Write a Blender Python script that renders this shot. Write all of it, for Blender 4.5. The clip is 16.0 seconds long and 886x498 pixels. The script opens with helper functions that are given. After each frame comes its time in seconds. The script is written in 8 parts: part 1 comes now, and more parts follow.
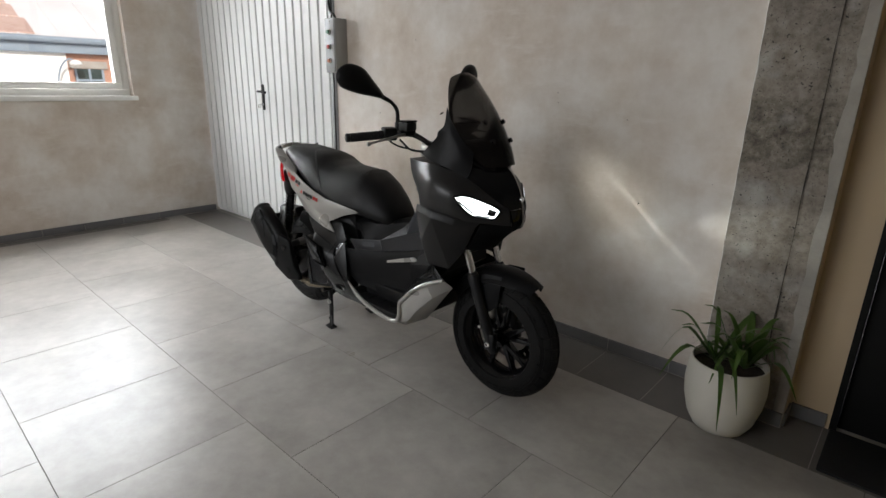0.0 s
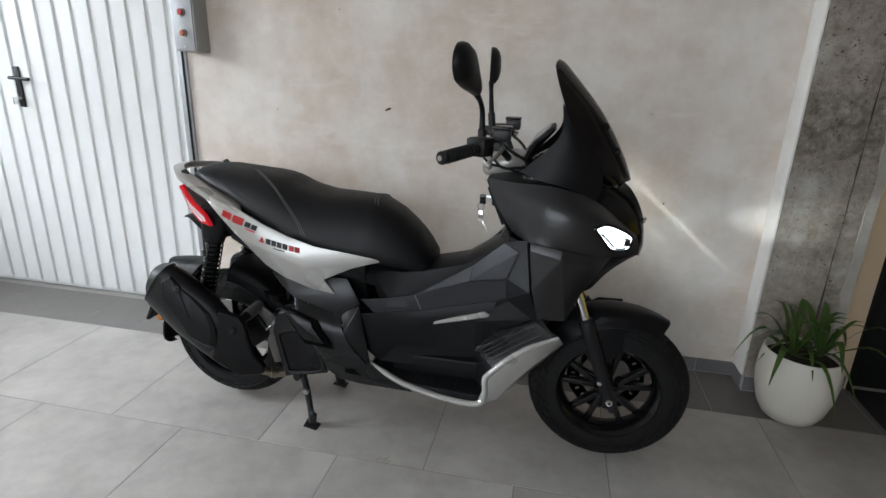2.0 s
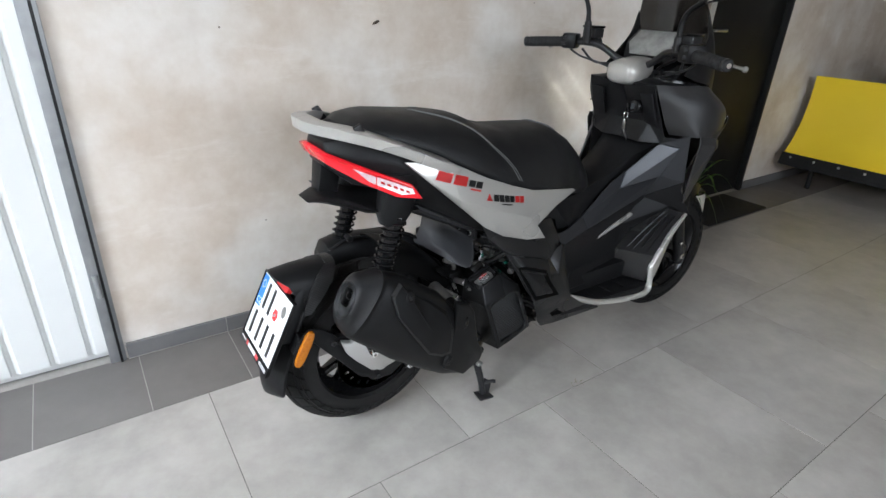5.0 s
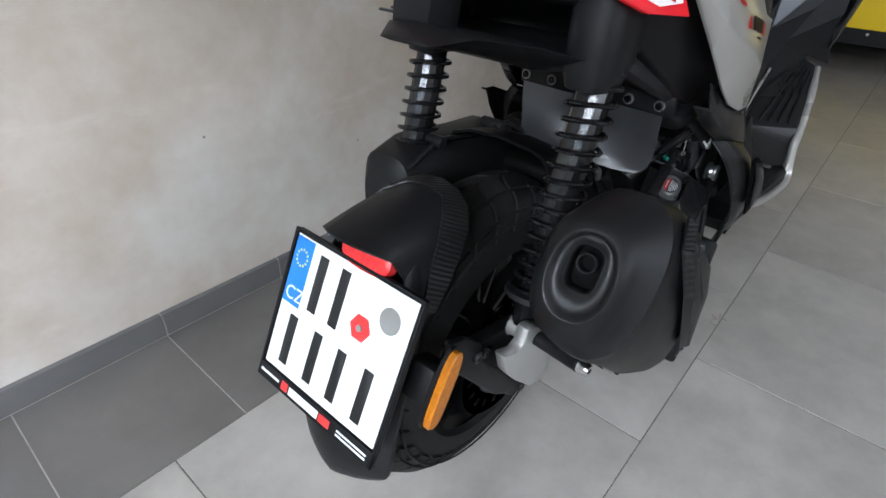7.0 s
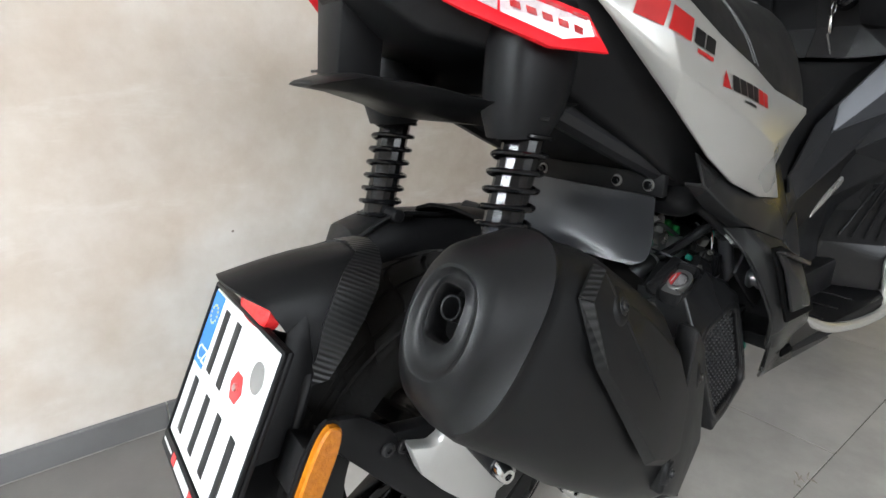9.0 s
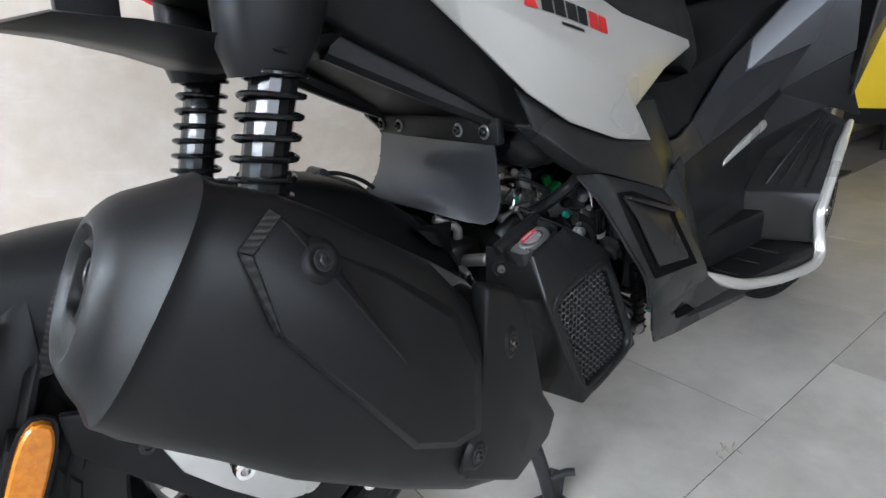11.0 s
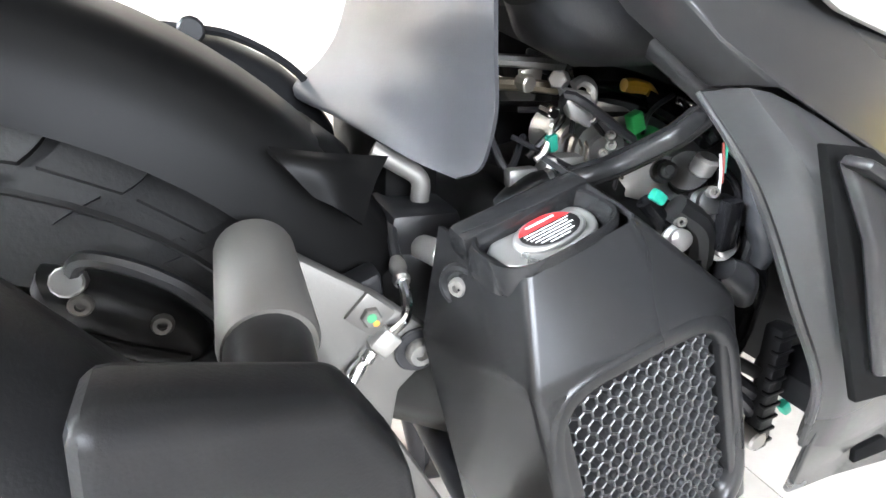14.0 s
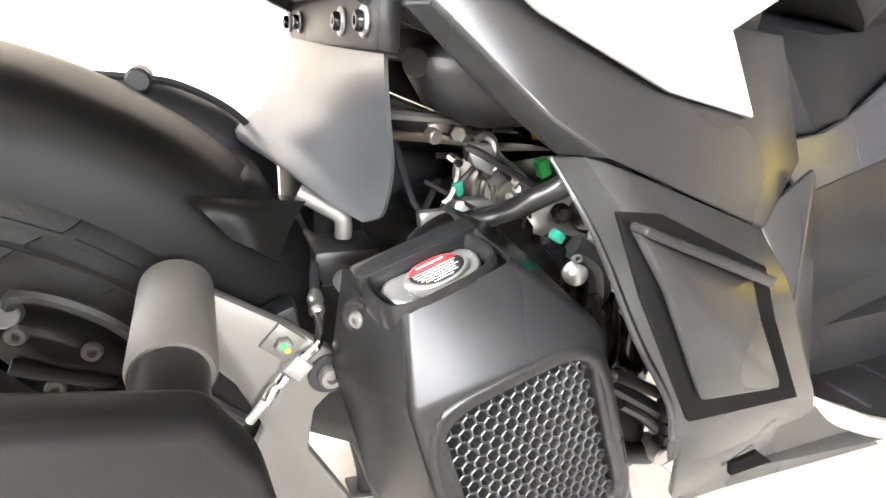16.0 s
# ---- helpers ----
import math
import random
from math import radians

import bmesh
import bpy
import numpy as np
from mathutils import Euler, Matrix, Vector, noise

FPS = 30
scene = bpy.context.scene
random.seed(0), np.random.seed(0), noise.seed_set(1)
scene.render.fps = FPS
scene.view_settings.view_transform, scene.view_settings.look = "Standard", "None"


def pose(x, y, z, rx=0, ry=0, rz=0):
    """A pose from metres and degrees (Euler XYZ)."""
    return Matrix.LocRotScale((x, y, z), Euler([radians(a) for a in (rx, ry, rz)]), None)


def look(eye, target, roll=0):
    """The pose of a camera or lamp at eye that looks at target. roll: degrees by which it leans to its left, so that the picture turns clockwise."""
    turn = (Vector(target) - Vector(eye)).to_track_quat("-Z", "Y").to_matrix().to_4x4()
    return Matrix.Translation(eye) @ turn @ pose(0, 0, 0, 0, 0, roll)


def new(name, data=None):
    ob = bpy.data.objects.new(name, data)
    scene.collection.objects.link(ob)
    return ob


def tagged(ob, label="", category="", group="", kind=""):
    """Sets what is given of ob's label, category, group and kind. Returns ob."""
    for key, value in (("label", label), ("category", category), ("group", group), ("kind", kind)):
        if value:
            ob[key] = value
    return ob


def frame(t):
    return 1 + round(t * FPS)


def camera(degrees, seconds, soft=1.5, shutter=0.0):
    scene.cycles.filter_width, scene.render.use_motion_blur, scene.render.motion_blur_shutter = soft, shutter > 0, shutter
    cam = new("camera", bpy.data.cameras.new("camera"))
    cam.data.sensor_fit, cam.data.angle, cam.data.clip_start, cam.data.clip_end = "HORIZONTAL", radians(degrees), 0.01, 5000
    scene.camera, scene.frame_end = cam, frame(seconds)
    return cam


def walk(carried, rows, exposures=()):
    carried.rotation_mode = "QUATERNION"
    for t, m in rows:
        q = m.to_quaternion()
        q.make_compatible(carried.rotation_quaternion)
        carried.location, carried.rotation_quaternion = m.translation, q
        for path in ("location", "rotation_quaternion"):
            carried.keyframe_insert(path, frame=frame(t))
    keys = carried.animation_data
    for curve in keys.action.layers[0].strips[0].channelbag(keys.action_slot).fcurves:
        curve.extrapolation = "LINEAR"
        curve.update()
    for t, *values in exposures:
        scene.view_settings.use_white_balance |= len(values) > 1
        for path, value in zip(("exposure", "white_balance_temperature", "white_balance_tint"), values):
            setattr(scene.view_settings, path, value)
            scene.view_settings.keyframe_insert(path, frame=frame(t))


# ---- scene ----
cam = camera(79.7, 16.0)

PATH = [
    (0, (2.557, -1.897, 1.254), (1.28, -0.477, 0.66), 1.2),
    (0.5, (2.153, -1.79, 1.254), (1.029, -0.247, 0.657), 1.4),
    (1, (1.802, -1.849, 1.247), (0.913, -0.175, 0.611), 1.7),
    (1.5, (1.505, -1.918, 1.249), (0.895, -0.125, 0.608), 1.3),
    (2, (1.17, -1.894, 1.243), (0.791, -0.031, 0.62), 1.8),
    (2.5, (0.827, -1.955, 1.238), (0.7, -0.06, 0.612), 2.4),
    (3, (0.499, -1.97, 1.246), (0.626, -0.083, 0.598), 1.8),
    (3.2, (0.364, -1.926, 1.221), (0.588, -0.049, 0.568), 1.8),
    (5.3, (-0.672, -1.31, 1.155), (0.479, 0.056, 0.255), 3.9),
    (5.5, (-0.743, -1.244, 1.139), (0.467, 0.044, 0.202), 4.9),
    (6, (-0.765, -1.03, 1.097), (0.542, 0.068, 0.056), 5.4),
    (6.5, (-0.649, -0.794, 1.056), (0.663, 0.174, -0.102), 3.4),
    (7, (-0.503, -0.606, 0.843), (0.78, 0.463, -0.258), 2.2),
    (7.5, (-0.391, -0.642, 0.646), (0.738, 0.739, -0.258), 1.4),
    (8, (-0.361, -0.719, 0.635), (0.626, 0.821, -0.173), 0.6),
    (8.5, (-0.327, -0.74, 0.673), (0.72, 0.812, -0.031), 0.6),
    (8.7, (-0.333, -0.73, 0.731), (0.785, 0.808, 0.109), 0.8),
    (10.8, (-0.173, -0.877, 0.717), (0.927, 0.678, 0.107), -5.1),
    (11, (-0.114, -0.823, 0.673), (0.983, 0.718, 0.022), -4.3),
    (11.5, (0.091, -0.628, 0.593), (1.115, 0.928, -0.135), -0.4),
    (12, (0.214, -0.622, 0.49), (0.952, 1.076, -0.268), 1.5),
    (12.5, (0.251, -0.665, 0.475), (0.701, 1.117, -0.314), 1.4),
    (13, (0.272, -0.688, 0.481), (0.693, 1.081, -0.351), 1.0),
    (13.5, (0.233, -0.645, 0.504), (0.806, 1.079, -0.331), 2.0),
    (14, (0.18, -0.593, 0.558), (0.939, 1.089, -0.215), 3.7),
    (14.5, (0.17, -0.518, 0.578), (1.153, 1.089, -0.093), 5.7),
    (15, (0.184, -0.521, 0.591), (1.261, 1.05, -0.018), 6.4),
    (15.5, (0.202, -0.567, 0.594), (1.208, 1.046, -0.028), 5.8),
    (16, (0.21, -0.641, 0.588), (1.028, 1.04, -0.124), 4.8),
]
EXPOSURE = [(0, -0.36, 6620, 11), (1, -0.28, 6650, 11), (1.5, -0.18, 6560, 11), (2, 0.0, 6200, 10), (3.0, 0.25, 6100, 10), (5.5, 0.39, 6080, 10), (7.0, 0.15, 5980, 10), (7.5, 0.34, 5950, 9), (8.0, 0.26, 5950, 9), (8.5, 0.46, 6400, 9), (11.0, 0.9, 5950, 10), (11.5, 1.32, 6100, 11), (12.0, 2.0, 6350, 12), (12.5, 2.88, 6300, 12), (13.0, 3.22, 6350, 11), (13.5, 3.1, 6300, 11), (14.0, 3.32, 6200, 11), (14.5, 3.85, 6050, 10), (15.0, 3.97, 6300, 10), (16, 3.56, 6800, 12)]
walk(cam, [(t, look(eye, target, roll)) for t, eye, target, roll in PATH], EXPOSURE)

# ---------------------------------------------------------------- world, sun, exposure
world = bpy.data.worlds.new("sky_world")
scene.world = world
world.use_nodes = True
wn = world.node_tree
wn.nodes.clear()
sky = wn.nodes.new("ShaderNodeTexSky")
sky.sky_type = 'NISHITA'
sky.sun_disc = False
sky.sun_elevation = radians(30)
sky.sun_rotation = radians(108)
sky.air_density, sky.dust_density = 1.0, 2.5
wb = wn.nodes.new("ShaderNodeBackground")
wb.inputs["Strength"].default_value = 0.15
wo = wn.nodes.new("ShaderNodeOutputWorld")
wn.links.new(sky.outputs[0], wb.inputs[0])
wn.links.new(wb.outputs[0], wo.inputs[0])

sun_data = bpy.data.lights.new("sun", 'SUN')
sun_data.energy, sun_data.angle, sun_data.color = 5.0, radians(0.6), (1, 0.98, 0.95)
sun = new("sun", sun_data)
sun.matrix_world = look((0, 0, 20), (-16, 5.2, 10.3))

# room: x along the long wall, which faces -y
XL, XR, YB, YW, ZC = -2.62, 6.2, -4.3, 0.44, 2.75


def area_lamp(name, eye, target, w, h, power, col=(1, 1, 1)):
    d = bpy.data.lights.new(name, 'AREA')
    d.shape, d.size, d.size_y, d.energy, d.color = 'RECTANGLE', w, h, power, col
    o = new(name, d)
    o.matrix_world = look(eye, target)
    return o


# daylight for the west window; lamp added at an assumed, unseen back opening
area_lamp("window_daylight", (XL - 1.3, -1.3, 3.1), (0.4, -1.2, 0.6), 3.2, 2.2, 690, (0.92, 0.97, 1.0))
area_lamp("assumed_back_daylight", (0.15, YB - 0.2, 1.75), (0.3, 0, 1.2), 3.0, 1.3, 72, (0.94, 0.97, 1.0))


def beam_lamp(name, eye, target, along_dir, wide, flat, power, blend=0.6):
    """Spot whose cone is drawn out along one direction."""
    d = bpy.data.lights.new(name, 'SPOT')
    d.energy, d.spot_size, d.spot_blend, d.shadow_soft_size, d.color = power, radians(wide), blend, 0.008, (0.93, 1.0, 0.96)
    o = new(name, d)
    z = (Vector(eye) - Vector(target)).normalized()
    x = Vector(along_dir)
    x = (x - z * x.dot(z)).normalized()
    y = z.cross(x)
    o.matrix_world = Matrix(((x.x, y.x * flat, z.x, eye[0]), (x.y, y.y * flat, z.y, eye[1]), (x.z, y.z * flat, z.z, eye[2]), (0, 0, 0, 1)))
    return o


# stray beams of the lit headlight on wall and pillar
beam_lamp("headlight_beam", (1.42, -0.02, 0.82), (1.56, 0.44, 0.74), (0.58, 0, -0.50), 92, 0.50, 3.4, 1.0)
beam_lamp("headlight_beam", (1.42, -0.02, 0.82), (1.50, 0.44, 0.72), (0.48, 0, -0.41), 88, 0.024, 5.0, 0.75)
beam_lamp("headlight_beam", (1.42, -0.02, 0.82), (1.64, 0.44, 0.735), (0.62, 0, -0.52), 96, 0.020, 6.0, 0.75)
beam_lamp("headlight_beam", (1.46, -0.12, 0.79), (2.15, 0.32, 0.745), (1, 0, 0.06), 44, 0.34, 14.0, 0.8)


# ---------------------------------------------------------------- materials
def mat(name, color=(0.5, 0.5, 0.5), rough=0.5, metal=0.0, spec=0.5, coat=0.0):
    m = bpy.data.materials.new(name)
    m.use_nodes = True
    b = m.node_tree.nodes["Principled BSDF"]
    b.inputs["Base Color"].default_value = (*color, 1)
    b.inputs["Roughness"].default_value = rough
    b.inputs["Metallic"].default_value = metal
    b.inputs["Specular IOR Level"].default_value = spec
    b.inputs["Coat Weight"].default_value = coat
    b.inputs["Coat Roughness"].default_value = 0.08
    return m


def nd(m, kind, **kw):
    n = m.node_tree.nodes.new(kind)
    for k, v in kw.items():
        n.inputs[k].default_value = v
    return n


def ln(m, a, b):
    m.node_tree.links.new(a, b)


def bsdf(m):
    return m.node_tree.nodes["Principled BSDF"]


def coords(m, kind="Object"):
    return nd(m, "ShaderNodeTexCoord").outputs[kind]


def noise_of(m, vec, scale, detail=4.0, rough=0.55):
    n = nd(m, "ShaderNodeTexNoise", Scale=scale, Detail=detail, Roughness=rough)
    ln(m, vec, n.inputs["Vector"])
    return n.outputs["Fac"]


def ramp(m, fac, stops):
    r = nd(m, "ShaderNodeValToRGB")
    e = r.color_ramp.elements
    while len(e) < len(stops):
        e.new(0.5)
    for i, (p, c) in enumerate(stops):
        e[i].position, e[i].color = p, (*c, 1)
    ln(m, fac, r.inputs[0])
    return r.outputs[0]


def mixc(m, fac, a, b, mode='MIX'):
    n = nd(m, "ShaderNodeMix")
    n.data_type, n.blend_type = 'RGBA', mode
    for s, i in ((fac, 0), (a, 6), (b, 7)):
        if hasattr(s, "node"):
            ln(m, s, n.inputs[i])
        else:
            n.inputs[i].default_value = s if i == 0 else (*s, 1)
    return n.outputs[2]


def bump(m, height, strength=0.3, dist=0.002, prev=None):
    b = nd(m, "ShaderNodeBump", Strength=strength, Distance=dist)
    ln(m, height, b.inputs["Height"])
    if prev is not None:
        ln(m, prev, b.inputs["Normal"])
    return b.outputs[0]


def speckled(name, c0, c1, rough=0.5, metal=0.0, scale=6, fine=220, bumps=0.15, dist=0.0006, r_var=0.05, spec=0.5, coat=0.0):
    """Paint or plastic: two tones at a coarse scale, fine grain in the relief, uneven gloss."""
    m = mat(name, c0, rough, metal, spec, coat)
    v = coords(m)
    f = noise_of(m, v, scale, 5)
    ln(m, ramp(m, f, [(0.15, c0), (0.85, c1)]), bsdf(m).inputs["Base Color"])
    g = noise_of(m, v, scale * 2, 2)
    ln(m, ramp(m, g, [(0.05, (rough - 1.5 * r_var,) * 3), (0.95, (rough + 1.5 * r_var,) * 3)]), bsdf(m).inputs["Roughness"])
    if bumps:
        ln(m, bump(m, noise_of(m, v, fine, 2), bumps, dist), bsdf(m).inputs["Normal"])
    return m


def wall_mat():
    m = mat("troweled_plaster", (0.581, 0.544, 0.501), 0.62)
    v = coords(m)
    big = noise_of(m, v, 1.9, 5, 0.55)
    c = ramp(m, big, [(0.32, (0.440, 0.345, 0.262)), (0.46, (0.560, 0.475, 0.392)), (0.56, (0.650, 0.600, 0.545)), (0.66, (0.700, 0.665, 0.620)), (0.78, (0.560, 0.490, 0.420))])
    mid = noise_of(m, v, 4.5, 6, 0.65)
    c = mixc(m, 0.45, c, ramp(m, mid, [(0.32, (0.455, 0.380, 0.310)), (0.50, (0.610, 0.555, 0.495)), (0.62, (0.720, 0.685, 0.640)), (0.78, (0.575, 0.515, 0.455))]))
    # pale trowel strokes
    mp = nd(m, "ShaderNodeMapping")
    mp.inputs["Scale"].default_value = (1.2, 1.2, 5.0)
    mp.inputs["Rotation"].default_value = (0.341, 0.465, 0.279)
    ln(m, v, mp.inputs[0])
    st = noise_of(m, mp.outputs[0], 2.2, 6, 0.7)
    c = mixc(m, ramp(m, st, [(0.56, (0, 0, 0)), (0.72, (0.500, 0.500, 0.500))]), c, (0.721, 0.684, 0.641))
    # few tiny pits
    vo = nd(m, "ShaderNodeTexVoronoi", Scale=9.0)
    ln(m, v, vo.inputs["Vector"])
    pit = ramp(m, vo.outputs["Distance"], [(0.0, (1, 1, 1)), (0.028, (1, 1, 1)), (0.034, (0, 0, 0))])
    sel = ramp(m, vo.outputs["Color"], [(0.80, (0, 0, 0)), (0.82, (1, 1, 1))])
    pitm = mixc(m, 1.0, pit, sel, 'MULTIPLY')
    c = mixc(m, pitm, c, (0.232, 0.195, 0.164))
    ln(m, c, bsdf(m).inputs["Base Color"])
    ln(m, ramp(m, mid, [(0.3, (0.5,) * 3), (0.7, (0.72,) * 3)]), bsdf(m).inputs["Roughness"])
    n1 = bump(m, noise_of(m, v, 3.0, 7, 0.6), 0.25, 0.012)
    ln(m, bump(m, noise_of(m, v, 60, 3), 0.12, 0.001, n1), bsdf(m).inputs["Normal"])
    return m


def tile_mat(name, lo, hi, r0, r1, scale=2.4):
    m = mat(name, lo, 0.4)
    v = coords(m, "Object")
    oi = nd(m, "ShaderNodeObjectInfo")
    mv = nd(m, "ShaderNodeMapping")
    ln(m, v, mv.inputs[0])
    cm = nd(m, "ShaderNodeCombineXYZ")
    sc = nd(m, "ShaderNodeMath")
    sc.operation = 'MULTIPLY'
    sc.inputs[1].default_value = 37.0
    ln(m, oi.outputs["Random"], sc.inputs[0])
    ln(m, sc.outputs[0], cm.inputs[0])
    ln(m, sc.outputs[0], cm.inputs[2])
    ln(m, cm.outputs[0], mv.inputs["Location"])
    f = noise_of(m, mv.outputs[0], scale, 6, 0.6)
    c = ramp(m, f, [(0.3, lo), (0.7, hi)])
    f2 = noise_of(m, mv.outputs[0], 14, 5, 0.65)
    c = mixc(m, 0.25, c, ramp(m, f2, [(0.35, lo), (0.65, hi)]))
    dust = noise_of(m, mv.outputs[0], 140, 2)
    c = mixc(m, ramp(m, dust, [(0.68, (0, 0, 0)), (0.82, (0.14,) * 3)]), c, tuple(x * 0.7 for x in lo))
    ln(m, c, bsdf(m).inputs["Base Color"])
    ln(m, ramp(m, f, [(0.2, (r0,) * 3), (0.8, (r1,) * 3)]), bsdf(m).inputs["Roughness"])
    ln(m, bump(m, noise_of(m, v, 45, 4), 0.06, 0.0012), bsdf(m).inputs["Normal"])
    return m


def concrete_mat():
    m = mat("rough_cast_concrete", (0.3, 0.29, 0.27), 0.85)
    v = coords(m)
    xyz = nd(m, "ShaderNodeSeparateXYZ")
    ln(m, v, xyz.inputs[0])
    wav = nd(m, "ShaderNodeMath")
    wav.operation = 'MULTIPLY_ADD'
    wav.inputs[1].default_value = 0.16
    ln(m, noise_of(m, v, 7, 5, 0.7), wav.inputs[0])
    ln(m, xyz.outputs["Z"], wav.inputs[2])
    lift = nd(m, "ShaderNodeMath")
    lift.operation = 'MULTIPLY'
    lift.inputs[1].default_value = 0.4
    ln(m, wav.outputs[0], lift.inputs[0])
    zz = lift.outputs[0]
    # the coarse pour joint between smoother layers
    rough_band = ramp(m, zz, [(0.425, (0, 0, 0)), (0.435, (1, 1, 1)), (0.50, (1, 1, 1)), (0.54, (0, 0, 0))])
    f = noise_of(m, v, 2.5, 8, 0.65)
    c = ramp(m, f, [(0.30, (0.132, 0.105, 0.080)), (0.48, (0.238, 0.198, 0.156)), (0.66, (0.36, 0.313, 0.262))])
    f2 = noise_of(m, v, 22, 8, 0.75)
    c = mixc(m, 0.45, c, ramp(m, f2, [(0.34, (0.11, 0.095, 0.078)), (0.62, (0.46, 0.42, 0.375))]))
    c = mixc(m, rough_band, c, ramp(m, f2, [(0.34, (0.070, 0.058, 0.045)), (0.50, (0.18, 0.155, 0.125)), (0.66, (0.32, 0.29, 0.245))]))
    # chalky smear
    sm = noise_of(m, v, 3.1, 6, 0.6)
    c = mixc(m, ramp(m, sm, [(0.55, (0, 0, 0)), (0.68, (0.5, 0.5, 0.5))]), c, (0.52, 0.51, 0.49))
    wob = nd(m, "ShaderNodeMix")
    wob.data_type, wob.blend_type = 'RGBA', 'LINEAR_LIGHT'
    wob.inputs[0].default_value = 0.012
    ln(m, v, wob.inputs[6])
    nz = nd(m, "ShaderNodeTexNoise", Scale=90.0)
    ln(m, v, nz.inputs["Vector"])
    ln(m, nz.outputs["Color"], wob.inputs[7])
    pits = None
    for scale, r, cut in ((26.0, 0.085, 0.70), (58.0, 0.17, 0.70), (130.0, 0.20, 0.64)):
        vo = nd(m, "ShaderNodeTexVoronoi", Scale=scale)
        ln(m, wob.outputs[2], vo.inputs["Vector"])
        pit = ramp(m, vo.outputs["Distance"], [(0.0, (1, 1, 1)), (r, (1, 1, 1)), (r + 0.06, (0, 0, 0))])
        sel = ramp(m, vo.outputs["Color"], [(cut, (0, 0, 0)), (cut + 0.03, (1, 1, 1))])
        pm = mixc(m, 1.0, pit, sel, 'MULTIPLY')
        pits = pm if pits is None else mixc(m, 1.0, pits, pm, 'LIGHTEN')
    c = mixc(m, pits, c, (0.035, 0.032, 0.028))
    ln(m, c, bsdf(m).inputs["Base Color"])
    inv = nd(m, "ShaderNodeInvert")
    ln(m, pits, inv.inputs["Color"])
    n1 = bump(m, inv.outputs[0], 0.7, 0.003)
    ln(m, bump(m, f2, 0.7, 0.008, n1), bsdf(m).inputs["Normal"])
    return m


M_WALL = wall_mat()
M_CREAM = speckled("cream_wall_paint", (0.52, 0.395, 0.25), (0.58, 0.455, 0.31), 0.6, scale=3, fine=60, bumps=0.2, dist=0.002)
M_WHITEPL = speckled("whitewashed_plaster", (0.68, 0.66, 0.62), (0.80, 0.78, 0.74), 0.75, scale=14, fine=90, bumps=0.5, dist=0.004)
M_CEIL = speckled("grey_ceiling_paint", (0.36, 0.345, 0.32), (0.42, 0.405, 0.38), 0.8, scale=2)
M_TILE = tile_mat("grey_porcelain_tile", (0.25, 0.233, 0.214), (0.43, 0.406, 0.376), 0.30, 0.38, 2.6)
M_TILE_DARK = tile_mat("dark_taupe_tile", (0.115, 0.105, 0.098), (0.165, 0.153, 0.143), 0.36, 0.52)
M_GROUT = speckled("tile_grout", (0.10, 0.092, 0.082), (0.15, 0.14, 0.125), 0.9, scale=20)
M_JOINT = speckled("pale_joint_compound", (0.30, 0.285, 0.26), (0.42, 0.40, 0.37), 0.9, scale=30)
M_SKIRT = tile_mat("grey_skirting_tile", (0.115, 0.112, 0.112), (0.165, 0.161, 0.160), 0.38, 0.52)
M_CONC = concrete_mat()
M_SEAM = speckled("dirty_seam", (0.03, 0.026, 0.021), (0.075, 0.064, 0.052), 0.95, scale=30, fine=160, bumps=0.8, dist=0.003)
M_MORTAR = speckled("pale_mortar", (0.27, 0.25, 0.22), (0.40, 0.375, 0.335), 0.9, scale=16, fine=120, bumps=0.7, dist=0.004)
M_DOORWHITE = speckled("white_enamelled_steel", (0.66, 0.67, 0.66), (0.72, 0.73, 0.72), 0.38, scale=2.5, fine=30, bumps=0.03, dist=0.002)
M_GALV = speckled("galvanised_steel", (0.28, 0.29, 0.30), (0.42, 0.43, 0.44), 0.5, 0.75, scale=22, fine=120)
M_STEEL = speckled("brushed_steel", (0.50, 0.50, 0.49), (0.62, 0.62, 0.60), 0.32, 1.0, scale=30, fine=200, bumps=0.05)
M_CHROME = mat("bright_chrome", (0.75, 0.75, 0.75), 0.12, 1.0)
M_BLACKDOOR = speckled("black_door_lacquer", (0.004, 0.004, 0.004), (0.007, 0.007, 0.0065), 0.6, scale=3, fine=80, bumps=0.06, spec=0.25)
M_HOSE = speckled("hose_rubber", (0.010, 0.010, 0.011), (0.017, 0.017, 0.018), 0.42, scale=40, fine=220, bumps=0.12, dist=0.0006, spec=0.42)
M_MAT = speckled("black_rubber_mat", (0.010, 0.010, 0.011), (0.022, 0.022, 0.022), 0.7, scale=60, fine=300, bumps=0.8, dist=0.003, spec=0.25)
M_WINFRAME = speckled("white_window_plastic", (0.78, 0.77, 0.73), (0.82, 0.81, 0.78), 0.35, scale=3, bumps=0.02)
M_GLASS = mat("window_glass", (1, 1, 1), 0.02)
bsdf(M_GLASS).inputs["Transmission Weight"].default_value = 1.0
M_POT = speckled("ivory_ceramic", (0.66, 0.63, 0.55), (0.72, 0.69, 0.61), 0.33, scale=5, fine=40, bumps=0.05, dist=0.002, coat=0.3)
M_SOIL = speckled("potting_soil", (0.02, 0.014, 0.009), (0.06, 0.042, 0.026), 0.95, scale=60, fine=90, bumps=1.0, dist=0.01)
M_LEAF = speckled("strap_leaf_green", (0.06, 0.13, 0.022), (0.14, 0.25, 0.05), 0.40, scale=14, fine=60, bumps=0.2)
bsdf(M_LEAF).inputs["Subsurface Weight"].default_value = 0.08
